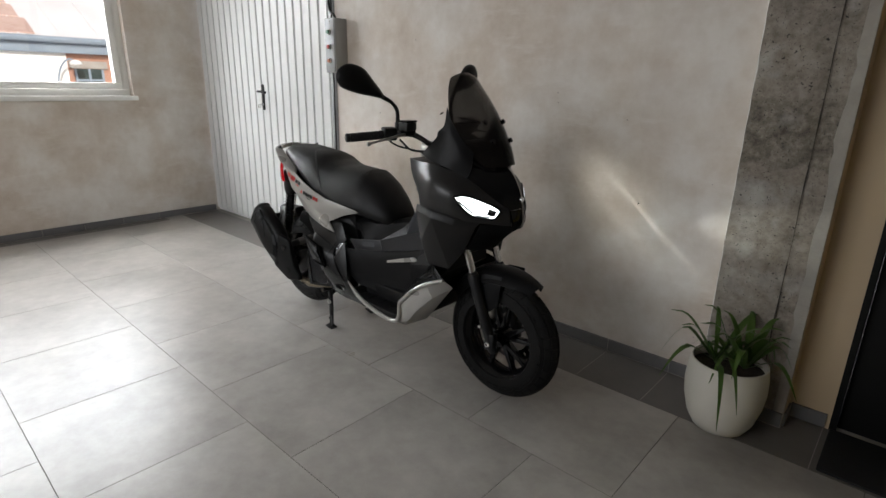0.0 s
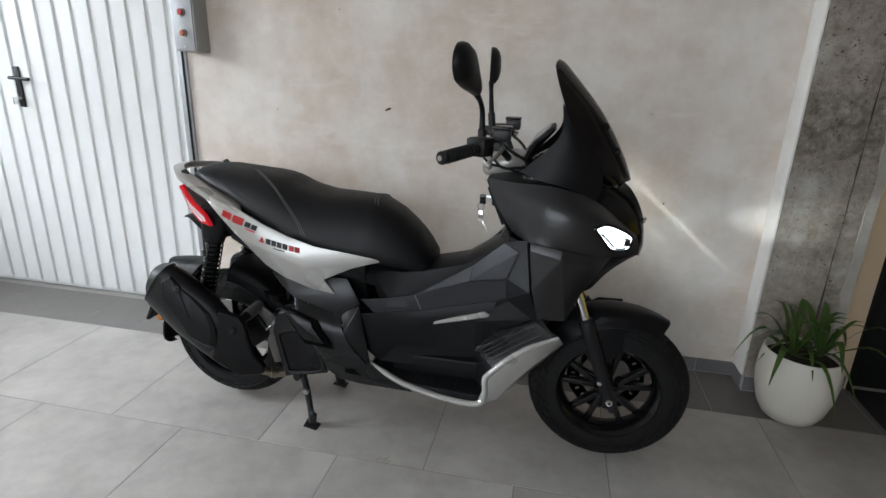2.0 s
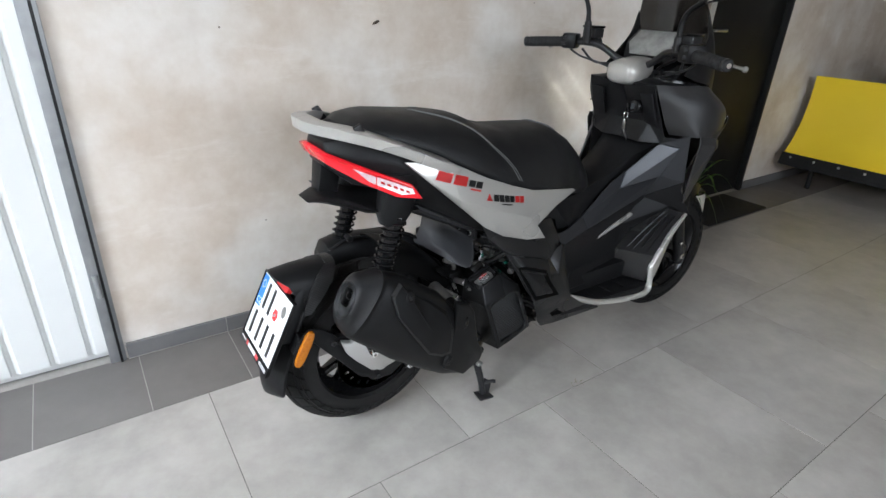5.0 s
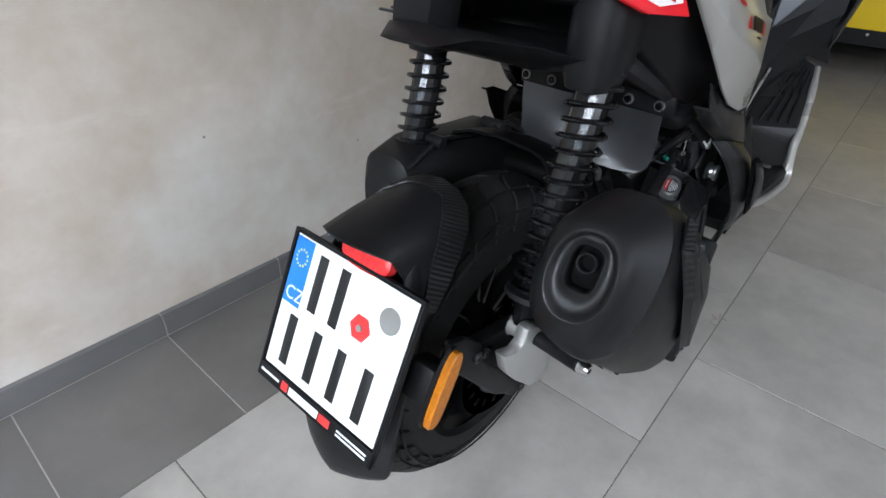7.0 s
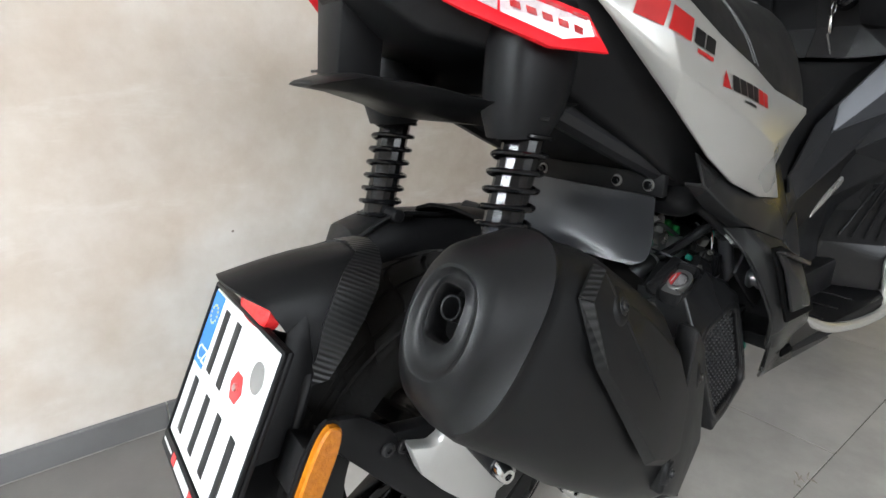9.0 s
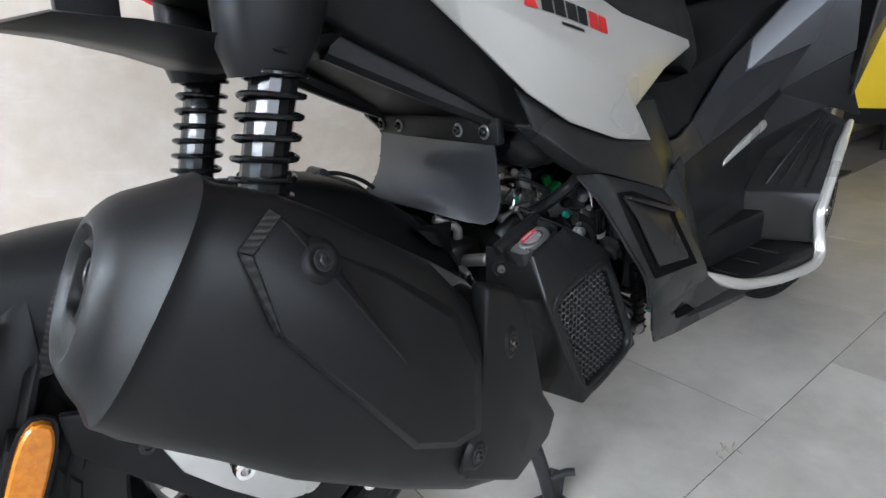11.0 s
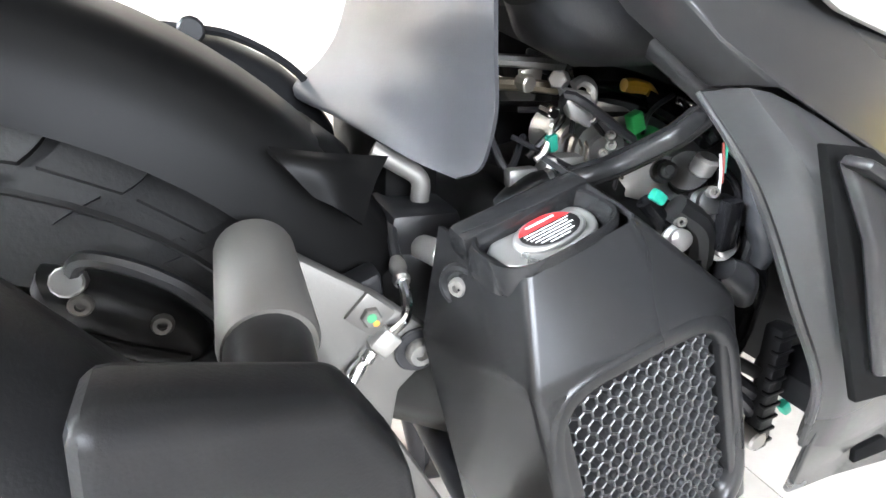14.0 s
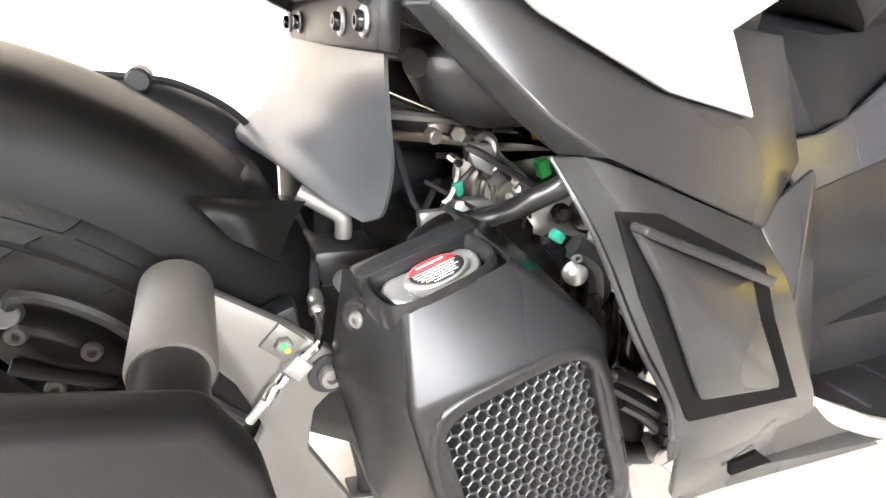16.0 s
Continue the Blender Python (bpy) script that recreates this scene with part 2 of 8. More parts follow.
M_GREYBOX = speckled("grey_box_enamel", (0.33, 0.33, 0.32), (0.38, 0.38, 0.37), 0.42, scale=5)
M_REDBTN = mat("red_button", (0.45, 0.04, 0.03), 0.35)
M_GREENBTN = mat("green_button", (0.04, 0.18, 0.10), 0.35)
M_AMBERBTN = mat("amber_button", (0.42, 0.14, 0.07), 0.35)
M_YELLOW = speckled("yellow_powder_coat", (0.86, 0.60, 0.02), (0.90, 0.66, 0.03), 0.40, scale=3, fine=120, bumps=0.1)
M_BLACKST = speckled("black_painted_steel", (0.009, 0.009, 0.010), (0.015, 0.015, 0.016), 0.4, scale=12, fine=150, spec=0.3)

# ---------------------------------------------------------------- mesh helpers


def mesh_ob(name, bm, material, smooth=35):
    me = bpy.data.meshes.new(name)
    bm.normal_update()
    if smooth:
        lim = radians(smooth)
        for e in bm.edges:
            if len(e.link_faces) == 2:
                e.smooth = e.calc_face_angle(0) < lim
            else:
                e.smooth = False
        for f in bm.faces:
            f.smooth = True
    bm.to_mesh(me)
    bm.free()
    me.materials.append(material)
    return new(name, me)


def part(name, bm, material, parent, label="", smooth=35):
    o = mesh_ob(name, bm, material, smooth)
    o.parent = parent
    o.matrix_parent_inverse = parent.matrix_world.inverted() if parent.parent is None else (parent.parent.matrix_world @ parent.matrix_parent_inverse @ parent.matrix_basis).inverted()
    if label:
        o["label"] = label
    return o


def thing(name, loc, label, category, group="", kind=""):
    e = new(name, None)
    e.empty_display_size = 0.1
    e.matrix_world = Matrix.Translation(loc)
    e.location = loc
    bpy.context.view_layer.update()
    return tagged(e, label, category, group, kind)


def bm_new():
    return bmesh.new()


def soften(bm, width, segs=2, angle=25):
    if width <= 0:
        return bm
    bm.normal_update()
    es = [e for e in bm.edges if len(e.link_faces) == 2 and e.calc_face_angle(0) > radians(angle)]
    if es:
        bmesh.ops.bevel(bm, geom=es, offset=width, offset_type='OFFSET', segments=segs, profile=0.5, affect='EDGES', clamp_overlap=True)
    return bm


def box(x0, x1, y0, y1, z0, z1, bev=0.0, segs=2, bm=None):
    b = bm_new()
    bmesh.ops.create_cube(b, size=1)
    for v in b.verts:
        v.co = Vector((x0 if v.co.x < 0 else x1, y0 if v.co.y < 0 else y1, z0 if v.co.z < 0 else z1))
    soften(b, bev, segs)
    return join(bm, b)


def join(dst, src):
    if dst is None:
        return src
    me = bpy.data.meshes.new("tmp")
    src.to_mesh(me)
    src.free()
    dst.from_mesh(me)
    bpy.data.meshes.remove(me)
    return dst


def moved(bm, m):
    bmesh.ops.transform(bm, matrix=m, verts=bm.verts)
    return bm


def prism(pts, axis, lo, hi, bev=0.0, segs=2, bm=None):
    """Polygon in the plane across axis, drawn out from lo to hi. pts are (x, z) for 'y', (y, z) for 'x', (x, y) for 'z'."""
    b = bm_new()

    def at(p, h):
        return {'y': (p[0], h, p[1]), 'x': (h, p[0], p[1]), 'z': (p[0], p[1], h)}[axis]
    a = [b.verts.new(at(p, lo)) for p in pts]
    c = [b.verts.new(at(p, hi)) for p in pts]
    n = len(pts)
    b.faces.new(a)
    b.faces.new(c[::-1])
    for i in range(n):
        b.faces.new((a[i], c[i], c[(i + 1) % n], a[(i + 1) % n]))
    bmesh.ops.recalc_face_normals(b, faces=b.faces)
    soften(b, bev, segs)
    return join(bm, b)


def smooth_path(pts, steps=6):
    """Catmull-Rom through the points."""
    p = [Vector(q) for q in pts]
    p = [2 * p[0] - p[1]] + p + [2 * p[-1] - p[-2]]
    out = []
    for i in range(1, len(p) - 2):
        for k in range(steps):
            t = k / steps
            a, b, c, d = p[i - 1], p[i], p[i + 1], p[i + 2]
            out.append(0.5 * ((2 * b) + (c - a) * t + (2 * a - 5 * b + 4 * c - d) * t * t + (3 * b - a - 3 * c + d) * t ** 3))
    out.append(p[-2])
    return out


def tube(pts, r, sides=10, steps=6, bm=None, flat=1.0, cap=True):
    """Round bar along a smooth line; r is a number or one for each given point."""
    line = smooth_path(pts, steps) if len(pts) > 2 and steps > 1 else [Vector(q) for q in pts]
    rs = r if isinstance(r, (list, tuple)) else [r] * len(pts)
    b = bm_new()
    n = len(line)
    rings = []
    up = None
    for i, q in enumerate(line):
        d = (line[min(i + 1, n - 1)] - line[max(i - 1, 0)]).normalized()
        if up is None:
            up = Vector((0, 0, 1)) if abs(d.z) < 0.9 else Vector((1, 0, 0))
        s = d.cross(up).normalized()
        up = s.cross(d).normalized()
        f = i / (n - 1) * (len(rs) - 1)
        k = min(int(f), len(rs) - 2)
        rr = rs[k] + (rs[k + 1] - rs[k]) * (f - k)
        rings.append([b.verts.new(q + (s * math.cos(a) + up * math.sin(a) * flat) * rr) for a in [2 * math.pi * j / sides for j in range(sides)]])
    for a, c in zip(rings, rings[1:]):
        for j in range(sides):
            b.faces.new((a[j], a[(j + 1) % sides], c[(j + 1) % sides], c[j]))
    if cap:
        b.faces.new(rings[0][::-1])
        b.faces.new(rings[-1])
    return join(bm, b)


def lathe(profile, segs=32, m=None, bm=None, closed=False):
    """Profile of (radius, height) turned round z, then placed by m."""
    b = bm_new()
    rings = []
    for r, h in profile:
        if r < 1e-6:
            rings.append([b.verts.new((0, 0, h))])
        else:
            rings.append([b.verts.new((r * math.cos(2 * math.pi * j / segs), r * math.sin(2 * math.pi * j / segs), h)) for j in range(segs)])
    pairs = list(zip(rings, rings[1:]))
    if closed:
        pairs.append((rings[-1], rings[0]))
    for a, c in pairs:
        for j in range(segs):
            k = (j + 1) % segs
            if len(a) == 1 and len(c) == 1:
                continue
            if len(a) == 1:
                b.faces.new((a[0], c[j], c[k]))
            elif len(c) == 1:
                b.faces.new((a[j], c[0], a[k]))
            else:
                b.faces.new((a[j], c[j], c[k], a[k]))
    bmesh.ops.recalc_face_normals(b, faces=b.faces)
    if m is not None:
        moved(b, m)
    return join(bm, b)


def along(p, q):
    """Pose with z from p towards q."""
    p, q = Vector(p), Vector(q)
    return Matrix.Translation(p) @ (q - p).to_track_quat('Z', 'Y').to_matrix().to_4x4()


def rod(p, q, r, segs=16, bev=0.0, bm=None, r2=None):
    L = (Vector(q) - Vector(p)).length
    r2 = r if r2 is None else r2
    if bev > 0:
        prof = [(0, 0), (r - bev, 0), (r, bev), (r2, L - bev), (r2 - bev, L), (0, L)]
    else:
        prof = [(0, 0), (r, 0), (r2, L), (0, L)]
    return lathe(prof, segs, along(p, q), bm)


def loft(rings, bm=None, caps=True, closed=True):
    """Skin over rings with the same number of points."""
    b = bm_new()
    vs = [[b.verts.new(p) for p in r] for r in rings]
    n = len(vs[0])
    for a, c in zip(vs, vs[1:]):
        for j in range(n if closed else n - 1):
            k = (j + 1) % n
            b.faces.new((a[j], a[k], c[k], c[j]))
    if caps and closed:
        b.faces.new(vs[0][::-1])
        b.faces.new(vs[-1])
    bmesh.ops.recalc_face_normals(b, faces=b.faces)
    return join(bm, b)


def shell(verts, faces, thick=0.004, bev=0.0015, bm=None, segs=2):
    """Faceted panel: faces over the given corners, given depth on the inner side."""
    b = bm_new()
    vs = [b.verts.new(v) for v in verts]
    for f in faces:
        b.faces.new([vs[i] for i in f])
    bmesh.ops.recalc_face_normals(b, faces=b.faces)
    if thick:
        g = bmesh.ops.solidify(b, geom=b.faces[:], thickness=thick)
        bmesh.ops.recalc_face_normals(b, faces=b.faces)
    if bev:
        soften(b, bev, segs, 18)
    return join(bm, b)


def setting(name, bm, material, label, category, smooth=30):
    return tagged(mesh_ob(name, bm, material, smooth), label, category, kind="structure")


def text_bm(s, size, m, depth=0.0008):
    """Raised letters with the built-in font, laid by m (x along the line, y up, z out)."""
    cu = bpy.data.curves.new("letters", 'FONT')
    cu.body, cu.size, cu.extrude = s, size, depth
    o = bpy.data.objects.new("letters", cu)
    me = bpy.data.meshes.new_from_object(o)
    b = bm_new()
    b.from_mesh(me)
    bpy.data.meshes.remove(me)
    bpy.data.objects.remove(o)
    return moved(b, m)


# ---------------------------------------------------------------- the room
def build_room():
    # long wall with the garage gate opening and the black door's opening
    T = 0.28
    bm = box(XL - 0.3, XL, YW, YW + T, -0.1, ZC)
    box(-0.56, 2.50, YW, YW + T, -0.1, ZC, bm=bm)
    box(3.42, XR, YW, YW + T, -0.1, ZC, bm=bm)
    box(XL, -0.56, YW, YW + T, 2.35, ZC, bm=bm)
    box(2.50, 3.42, YW, YW + T, 2.10, ZC, bm=bm)
    setting("wall_north", bm, M_WALL, "beige troweled plaster wall behind the scooter", "wall")
    # wall with the window
    wy0, wy1, wz0, wz1 = -2.15, -0.17, 1.10, 2.35
    bm = box(XL - T, XL, YB, wy0, -0.1, ZC)
    box(XL - T, XL, wy1, YW, -0.1, ZC, bm=bm)
    box(XL - T, XL, wy0, wy1, -0.1, wz0, bm=bm)
    box(XL - T, XL, wy0, wy1, wz1, ZC, bm=bm)
    setting("wall_west", bm, M_WALL, "beige plaster wall with a white-framed window", "wall")
    # back wall with an assumed, unseen wide opening, and the far wall
    bx0, bx1 = -1.5, 2.1
    bm = box(XL - T, bx0, YB - T, YB, -0.1, ZC)
    box(bx1, XR, YB - T, YB, -0.1, ZC, bm=bm)
    box(bx0, bx1, YB - T, YB, -0.1, 1.05, bm=bm)
    box(bx0, bx1, YB - T, YB, 2.4, ZC, bm=bm)
    setting("wall_south", bm, M_WALL, "plain beige plaster wall closing the garage", "wall")
    setting("wall_east", box(XR, XR + T, YB - T, YW + T, -0.1, ZC), M_WALL, "plain beige plaster wall closing the garage", "wall")
    setting("ceiling", box(XL - T, XR + T, YB - T, YW + T, ZC, ZC + 0.2), M_CEIL, "grey painted garage ceiling", "ceiling")

    # skirting tiles: 30 cm long, 6 cm high
    sk = tagged(new("baseboard", None), "grey skirting tiles along the plaster wall", "baseboard", kind="structure")
    bpy.context.view_layer.update()

    def run(x0, x1, y, joints):
        xs = [x0] + [j for j in joints if x0 + 0.02 < j < x1 - 0.02] + [x1]
        for a, b in zip(xs, xs[1:]):
            part("skirting_tile", box(a + 0.0015, b - 0.0015, y - 0.009, y + 0.004, 0.004, 0.062, 0.0015, 1), M_SKIRT, sk)
    run(-0.55, 2.035, YW - 0.006, [-0.22 + 0.3 * k for k in range(9)])
    run(2.04, 2.355, 0.312, [])
    run(2.362, 2.485, YW - 0.006, [])
    run(3.43, XR, YW - 0.006, [3.68 + 0.3 * k for k in range(10)])
    # pale joint compound along the foot of the skirting and behind its joints
    part("joint_fill", box(-0.55, 2.03, YW - 0.0125, YW - 0.001, 0.0008, 0.0605), M_JOINT, sk, "pale grey joint compound")
    part("joint_fill", box(2.04, 2.355, 0.3055, 0.316, 0.0008, 0.0605), M_JOINT, sk)
    for y0 in [YB + 0.3 * k for k in range(16)]:
        part("skirting_tile", box(XL - 0.004, XL + 0.009, y0, min(y0 + 0.297, YW), 0.004, 0.062, 0.0015, 1), M_SKIRT, sk)
    part("skirting_tile", box(2.031, 2.040, 0.322, YW - 0.016, 0.004, 0.062, 0.001, 1), M_SKIRT, sk)
    part("skirting_tile", box(2.3565, 2.365, 0.322, YW - 0.016, 0.004, 0.062, 0.001, 1), M_SKIRT, sk)

    # concrete pillar
    p = thing("pillar", (2.2, 0.38, 0), "bare pitted concrete pillar with whitewashed side beside the black door", "pillar", kind="structure")
    b = bm_new()
    nz, nx = 60, 14
    rng = random.Random(4)
    rows = []
    for i in range(nz + 1):
        z = i / nz * ZC
        row = []
        for j in range(nx + 1):
            x = 2.042 + (2.352 - 2.042) * j / nx
            y = 0.318 + 0.006 * noise.noise((x * 9, z * 9, 0)) + 0.003 * noise.noise((x * 30, z * 30, 3))
            if 0.66 < j / nx < 0.74:
                y += 0.008
            if 1.15 < z < 1.45:
                y += 0.004
            ex = 0
            if j == 0:
                ex = 0.005 * noise.noise((z * 14, 1, 0))
            if j == nx:
                ex = 0.007 * noise.noise((z * 11, 5, 0)) - 0.003
            row.append(b.verts.new((x + ex, y, z)))
        rows.append(row)
    for a, c in zip(rows, rows[1:]):
        for j in range(nx):
            b.faces.new((a[j], a[j + 1], c[j + 1], c[j]))
    part("concrete_face", b, M_CONC, p, "pitted grey concrete face", 60)
    seam = [(2.042 + 0.31 * 0.70 + 0.004 * noise.noise((z * 6, 2, 0)), 0.3205 + 0.006 * noise.noise((2.26 * 9, z * 9, 0)), z) for z in [k * ZC / 40 for k in range(41)]]
    part("form_seam", tube(seam, [0.0006 + 0.0042 * abs(noise.noise((z * 9, 8, 0))) for _, _, z in seam], 6, 1), M_SEAM, p, "dark formwork seam")
    b = bm_new()
    rows = []
    for k in range(71):
        z = k / 70 * ZC
        x = 2.352 - 0.034 - 0.016 * noise.noise((z * 5, 3, 1)) - 0.008 * noise.noise((z * 22, 3, 7))
        yf = 0.3135 + 0.006 * noise.noise((2.33 * 9, z * 9, 0))
        rows.append([b.verts.new(q) for q in ((x, yf + 0.012, z), (x + 0.003, yf, z), (2.356, yf, z), (2.357, yf + 0.016, z))])
    for a, c in zip(rows, rows[1:]):
        for j in range(3):
            b.faces.new((a[j], a[j + 1], c[j + 1], c[j]))
    part("mortar_edge", b, M_MORTAR, p, "ragged pale mortar edge", 40)
    part("pillar_core", box(2.046, 2.350, 0.327, YW, 0, ZC), M_CONC, p)
    part("plaster_side", box(2.036, 2.046, 0.330, YW, 0, ZC, 0.003), M_WHITEPL, p, "whitewashed plaster side")
    part("plaster_return", box(2.350, 2.358, 0.326, YW, 0, ZC, 0.002), M_CREAM, p, "cream painted return")
    setting("trim", box(2.358, 2.497, YW - 0.005, YW + 0.02, 0, 2.1), M_CREAM, "cream painted reveal between pillar and black door", "wall")


def build_window():
    wy0, wy1, wz0, wz1 = -2.15, -0.17, 1.10, 2.35
    x0 = XL - 0.10
    w = thing("window_1", (x0, -1.16, wz0), "white plastic framed window with a clear pane", "window", kind="structure")
    fw = 0.055

    def ring(y0, y1, z0, z1, t, xa, xb):
        b = box(xa, xb, y0, y1, z0, z0 + t, 0.004)
        box(xa, xb, y0, y1, z1 - t, z1, 0.004, bm=b)
        box(xa, xb, y0, y0 + t, z0 + t, z1 - t, 0.004, bm=b)
        box(xa, xb, y1 - t, y1, z0 + t, z1 - t, 0.004, bm=b)
        return b
    part("window_frame", ring(wy0, wy1, wz0, wz1, fw, x0 - 0.05, x0 + 0.03), M_WINFRAME, w)
    ym = (wy0 + wy1) / 2
    part("mullion", box(x0 - 0.05, x0 + 0.03, ym - 0.04, ym + 0.04, wz0 + fw, wz1 - fw, 0.004), M_WINFRAME, w)
    for a, c in ((wy0 + fw, ym - 0.04), (ym + 0.04, wy1 - fw)):
        part("sash", ring(a + 0.003, c - 0.003, wz0 + fw + 0.003, wz1 - fw - 0.003, 0.05, x0 - 0.03, x0 + 0.045), M_WINFRAME, w)
        g = part("pane", box(x0 - 0.002, x0 + 0.002, a + 0.045, c - 0.045, wz0 + fw + 0.045, wz1 - fw - 0.045), M_GLASS, w)
        g.visible_shadow = False
    part("window_sill", box(x0 + 0.03, XL + 0.025, wy0 - 0.03, wy1 + 0.03, wz0 - 0.035, wz0 + 0.003, 0.004), M_WINFRAME, w)


def build_outside():
    """Neighbouring house across the yard."""
    M_RENDER = speckled("pale_house_render", (0.74, 0.73, 0.70), (0.8, 0.79, 0.76), 0.9, scale=2)
    M_BRICK = speckled("red_brick", (0.36, 0.17, 0.11), (0.50, 0.29, 0.21), 0.9, scale=9)
    M_ROOF = speckled("weathered_tile_roof", (0.62, 0.60, 0.60), (0.74, 0.73, 0.73), 0.8, scale=1.2)
    M_GUT = speckled("blue_grey_gutter", (0.20, 0.25, 0.30), (0.26, 0.31, 0.36), 0.5, scale=6)
    M_PATCH = speckled("faded_terracotta", (0.42, 0.27, 0.22), (0.60, 0.45, 0.39), 0.85, scale=5)
    M_LINTEL = speckled("weathered_stone", (0.25, 0.22, 0.19), (0.42, 0.39, 0.35), 0.9, scale=8)
    M_DARKPANE = mat("dark_pane", (0.03, 0.05, 0.05), 0.15)
    X, Y, Z = -10.5, 0.28, 0.30
    h = thing("house", (X, 1, -2), "pale rendered neighbour house with a patched tile roof", "house")
    part("wall", box(X - 3, X, -9, 1.05 + Y, -3, 1.62 + Z), M_RENDER, h)
    part("brick_wall", box(X - 3, X - 0.05, 1.05 + Y, 7, -3, 1.62 + Z), M_BRICK, h, "red brick wall")
    part("roof", prism([(X + 0.12, 1.66 + Z), (X - 3.63, 3.6 + Z), (X - 6, 1.66 + Z)], 'y', -9.3, 7.3), M_ROOF, h)
    for y0, y1, k0, k1 in ((-0.30, 0.88, 0.02, 0.17), (-0.25, 0.80, 0.185, 0.31), (0.10, 0.74, 0.325, 0.50), (2.3, 3.1, 0.05, 0.22)):
        xa, xb = X + 0.12 - 3.75 * k0, X + 0.12 - 3.75 * k1
        za, zb = 1.66 + Z + 1.94 * k0, 1.66 + Z + 1.94 * k1
        part("roof_patch", prism([(xa, za + 0.004), (xa, za + 0.03), (xb, zb + 0.03), (xb, zb + 0.004)], 'y', y0, y1), M_PATCH, h, "faded terracotta roof patch")
    for k in range(24):
        y = -8.9 + 0.68 * k
        part("roof_seam", tube([(X + 0.13, y, 1.668 + Z), (X - 3.6, y, 3.598 + Z)], 0.014, 6, 1), M_ROOF, h)
    part("gutter", tube([(X + 0.17, -9.3, 1.62 + Z), (X + 0.17, 7.3, 1.62 + Z)], 0.06, 8, 1), M_GUT, h)
    part("fascia", box(X + 0.002, X + 0.10, -9.3, 7.3, 1.38 + Z, 1.60 + Z, 0.01), M_GUT, h)
    ch = part("chimney", box(X - 2.4, X - 1.7, -0.2, 0.55, 2.6, 4.3, 0.01), M_BRICK, h, "red brick chimney")
    part("chimney_cap", box(X - 2.48, X - 1.62, -0.28, 0.63, 4.3, 4.42, 0.01), M_RENDER, ch)
    w = part("window", box(X - 0.06, X - 0.03, 1.16 + Y, 1.68 + Y, 0.2, 1.10 + Z), M_DARKPANE, h)
    for y in (1.16, 1.40, 1.64):
        part("frame", box(X - 0.05, X - 0.01, y + Y, y + 0.04 + Y, 0.2, 1.10 + Z), M_GUT, w)
    part("frame", box(X - 0.049, X - 0.012, 1.20 + Y, 1.64 + Y, 0.86 + Z, 0.90 + Z), M_GUT, w)
    part("lintel", box(X - 0.06, X - 0.005, 1.08 + Y, 1.76 + Y, 1.105 + Z, 1.25 + Z, 0.01), M_LINTEL, h, "weathered stone lintel")
    lamp = thing("yard_lamp", (X + 0.2, 1.0, 0.2), "grey goose-neck yard lamp on the house wall", "lamp")
    part("pole", tube([(X + 0.15, 0.88 + Y, 0.2), (X + 0.15, 0.80 + Y, 0.9), (X + 0.18, 0.86 + Y, 1.35), (X + 0.24, 1.0 + Y, 1.56), (X + 0.3, 1.10 + Y, 1.55)], 0.016, 6, 4), M_GUT, lamp)
    part("bracket", box(X, X + 0.17, 0.80 + Y, 0.83 + Y, 0.60, 0.64, 0.004), M_GUT, lamp)
    part("lamp_head", lathe([(0, 0.06), (0.06, 0.05), (0.11, 0.0), (0.1, -0.03), (0, -0.04)], 12, pose(X + 0.3, 1.12 + Y, 1.50)), M_RENDER, lamp)
    setting("foundation", box(XL - 0.28, XR + 0.28, YB - 0.28, YW + 0.28, -3.0, -0.121), M_WHITEPL, "plastered foundation under the garage floor", "wall")
    setting("ground", box(-60, 60, -60, 60, -3.2, -3.0), M_ROOF, "grey paved yard outside the garage", "ground")


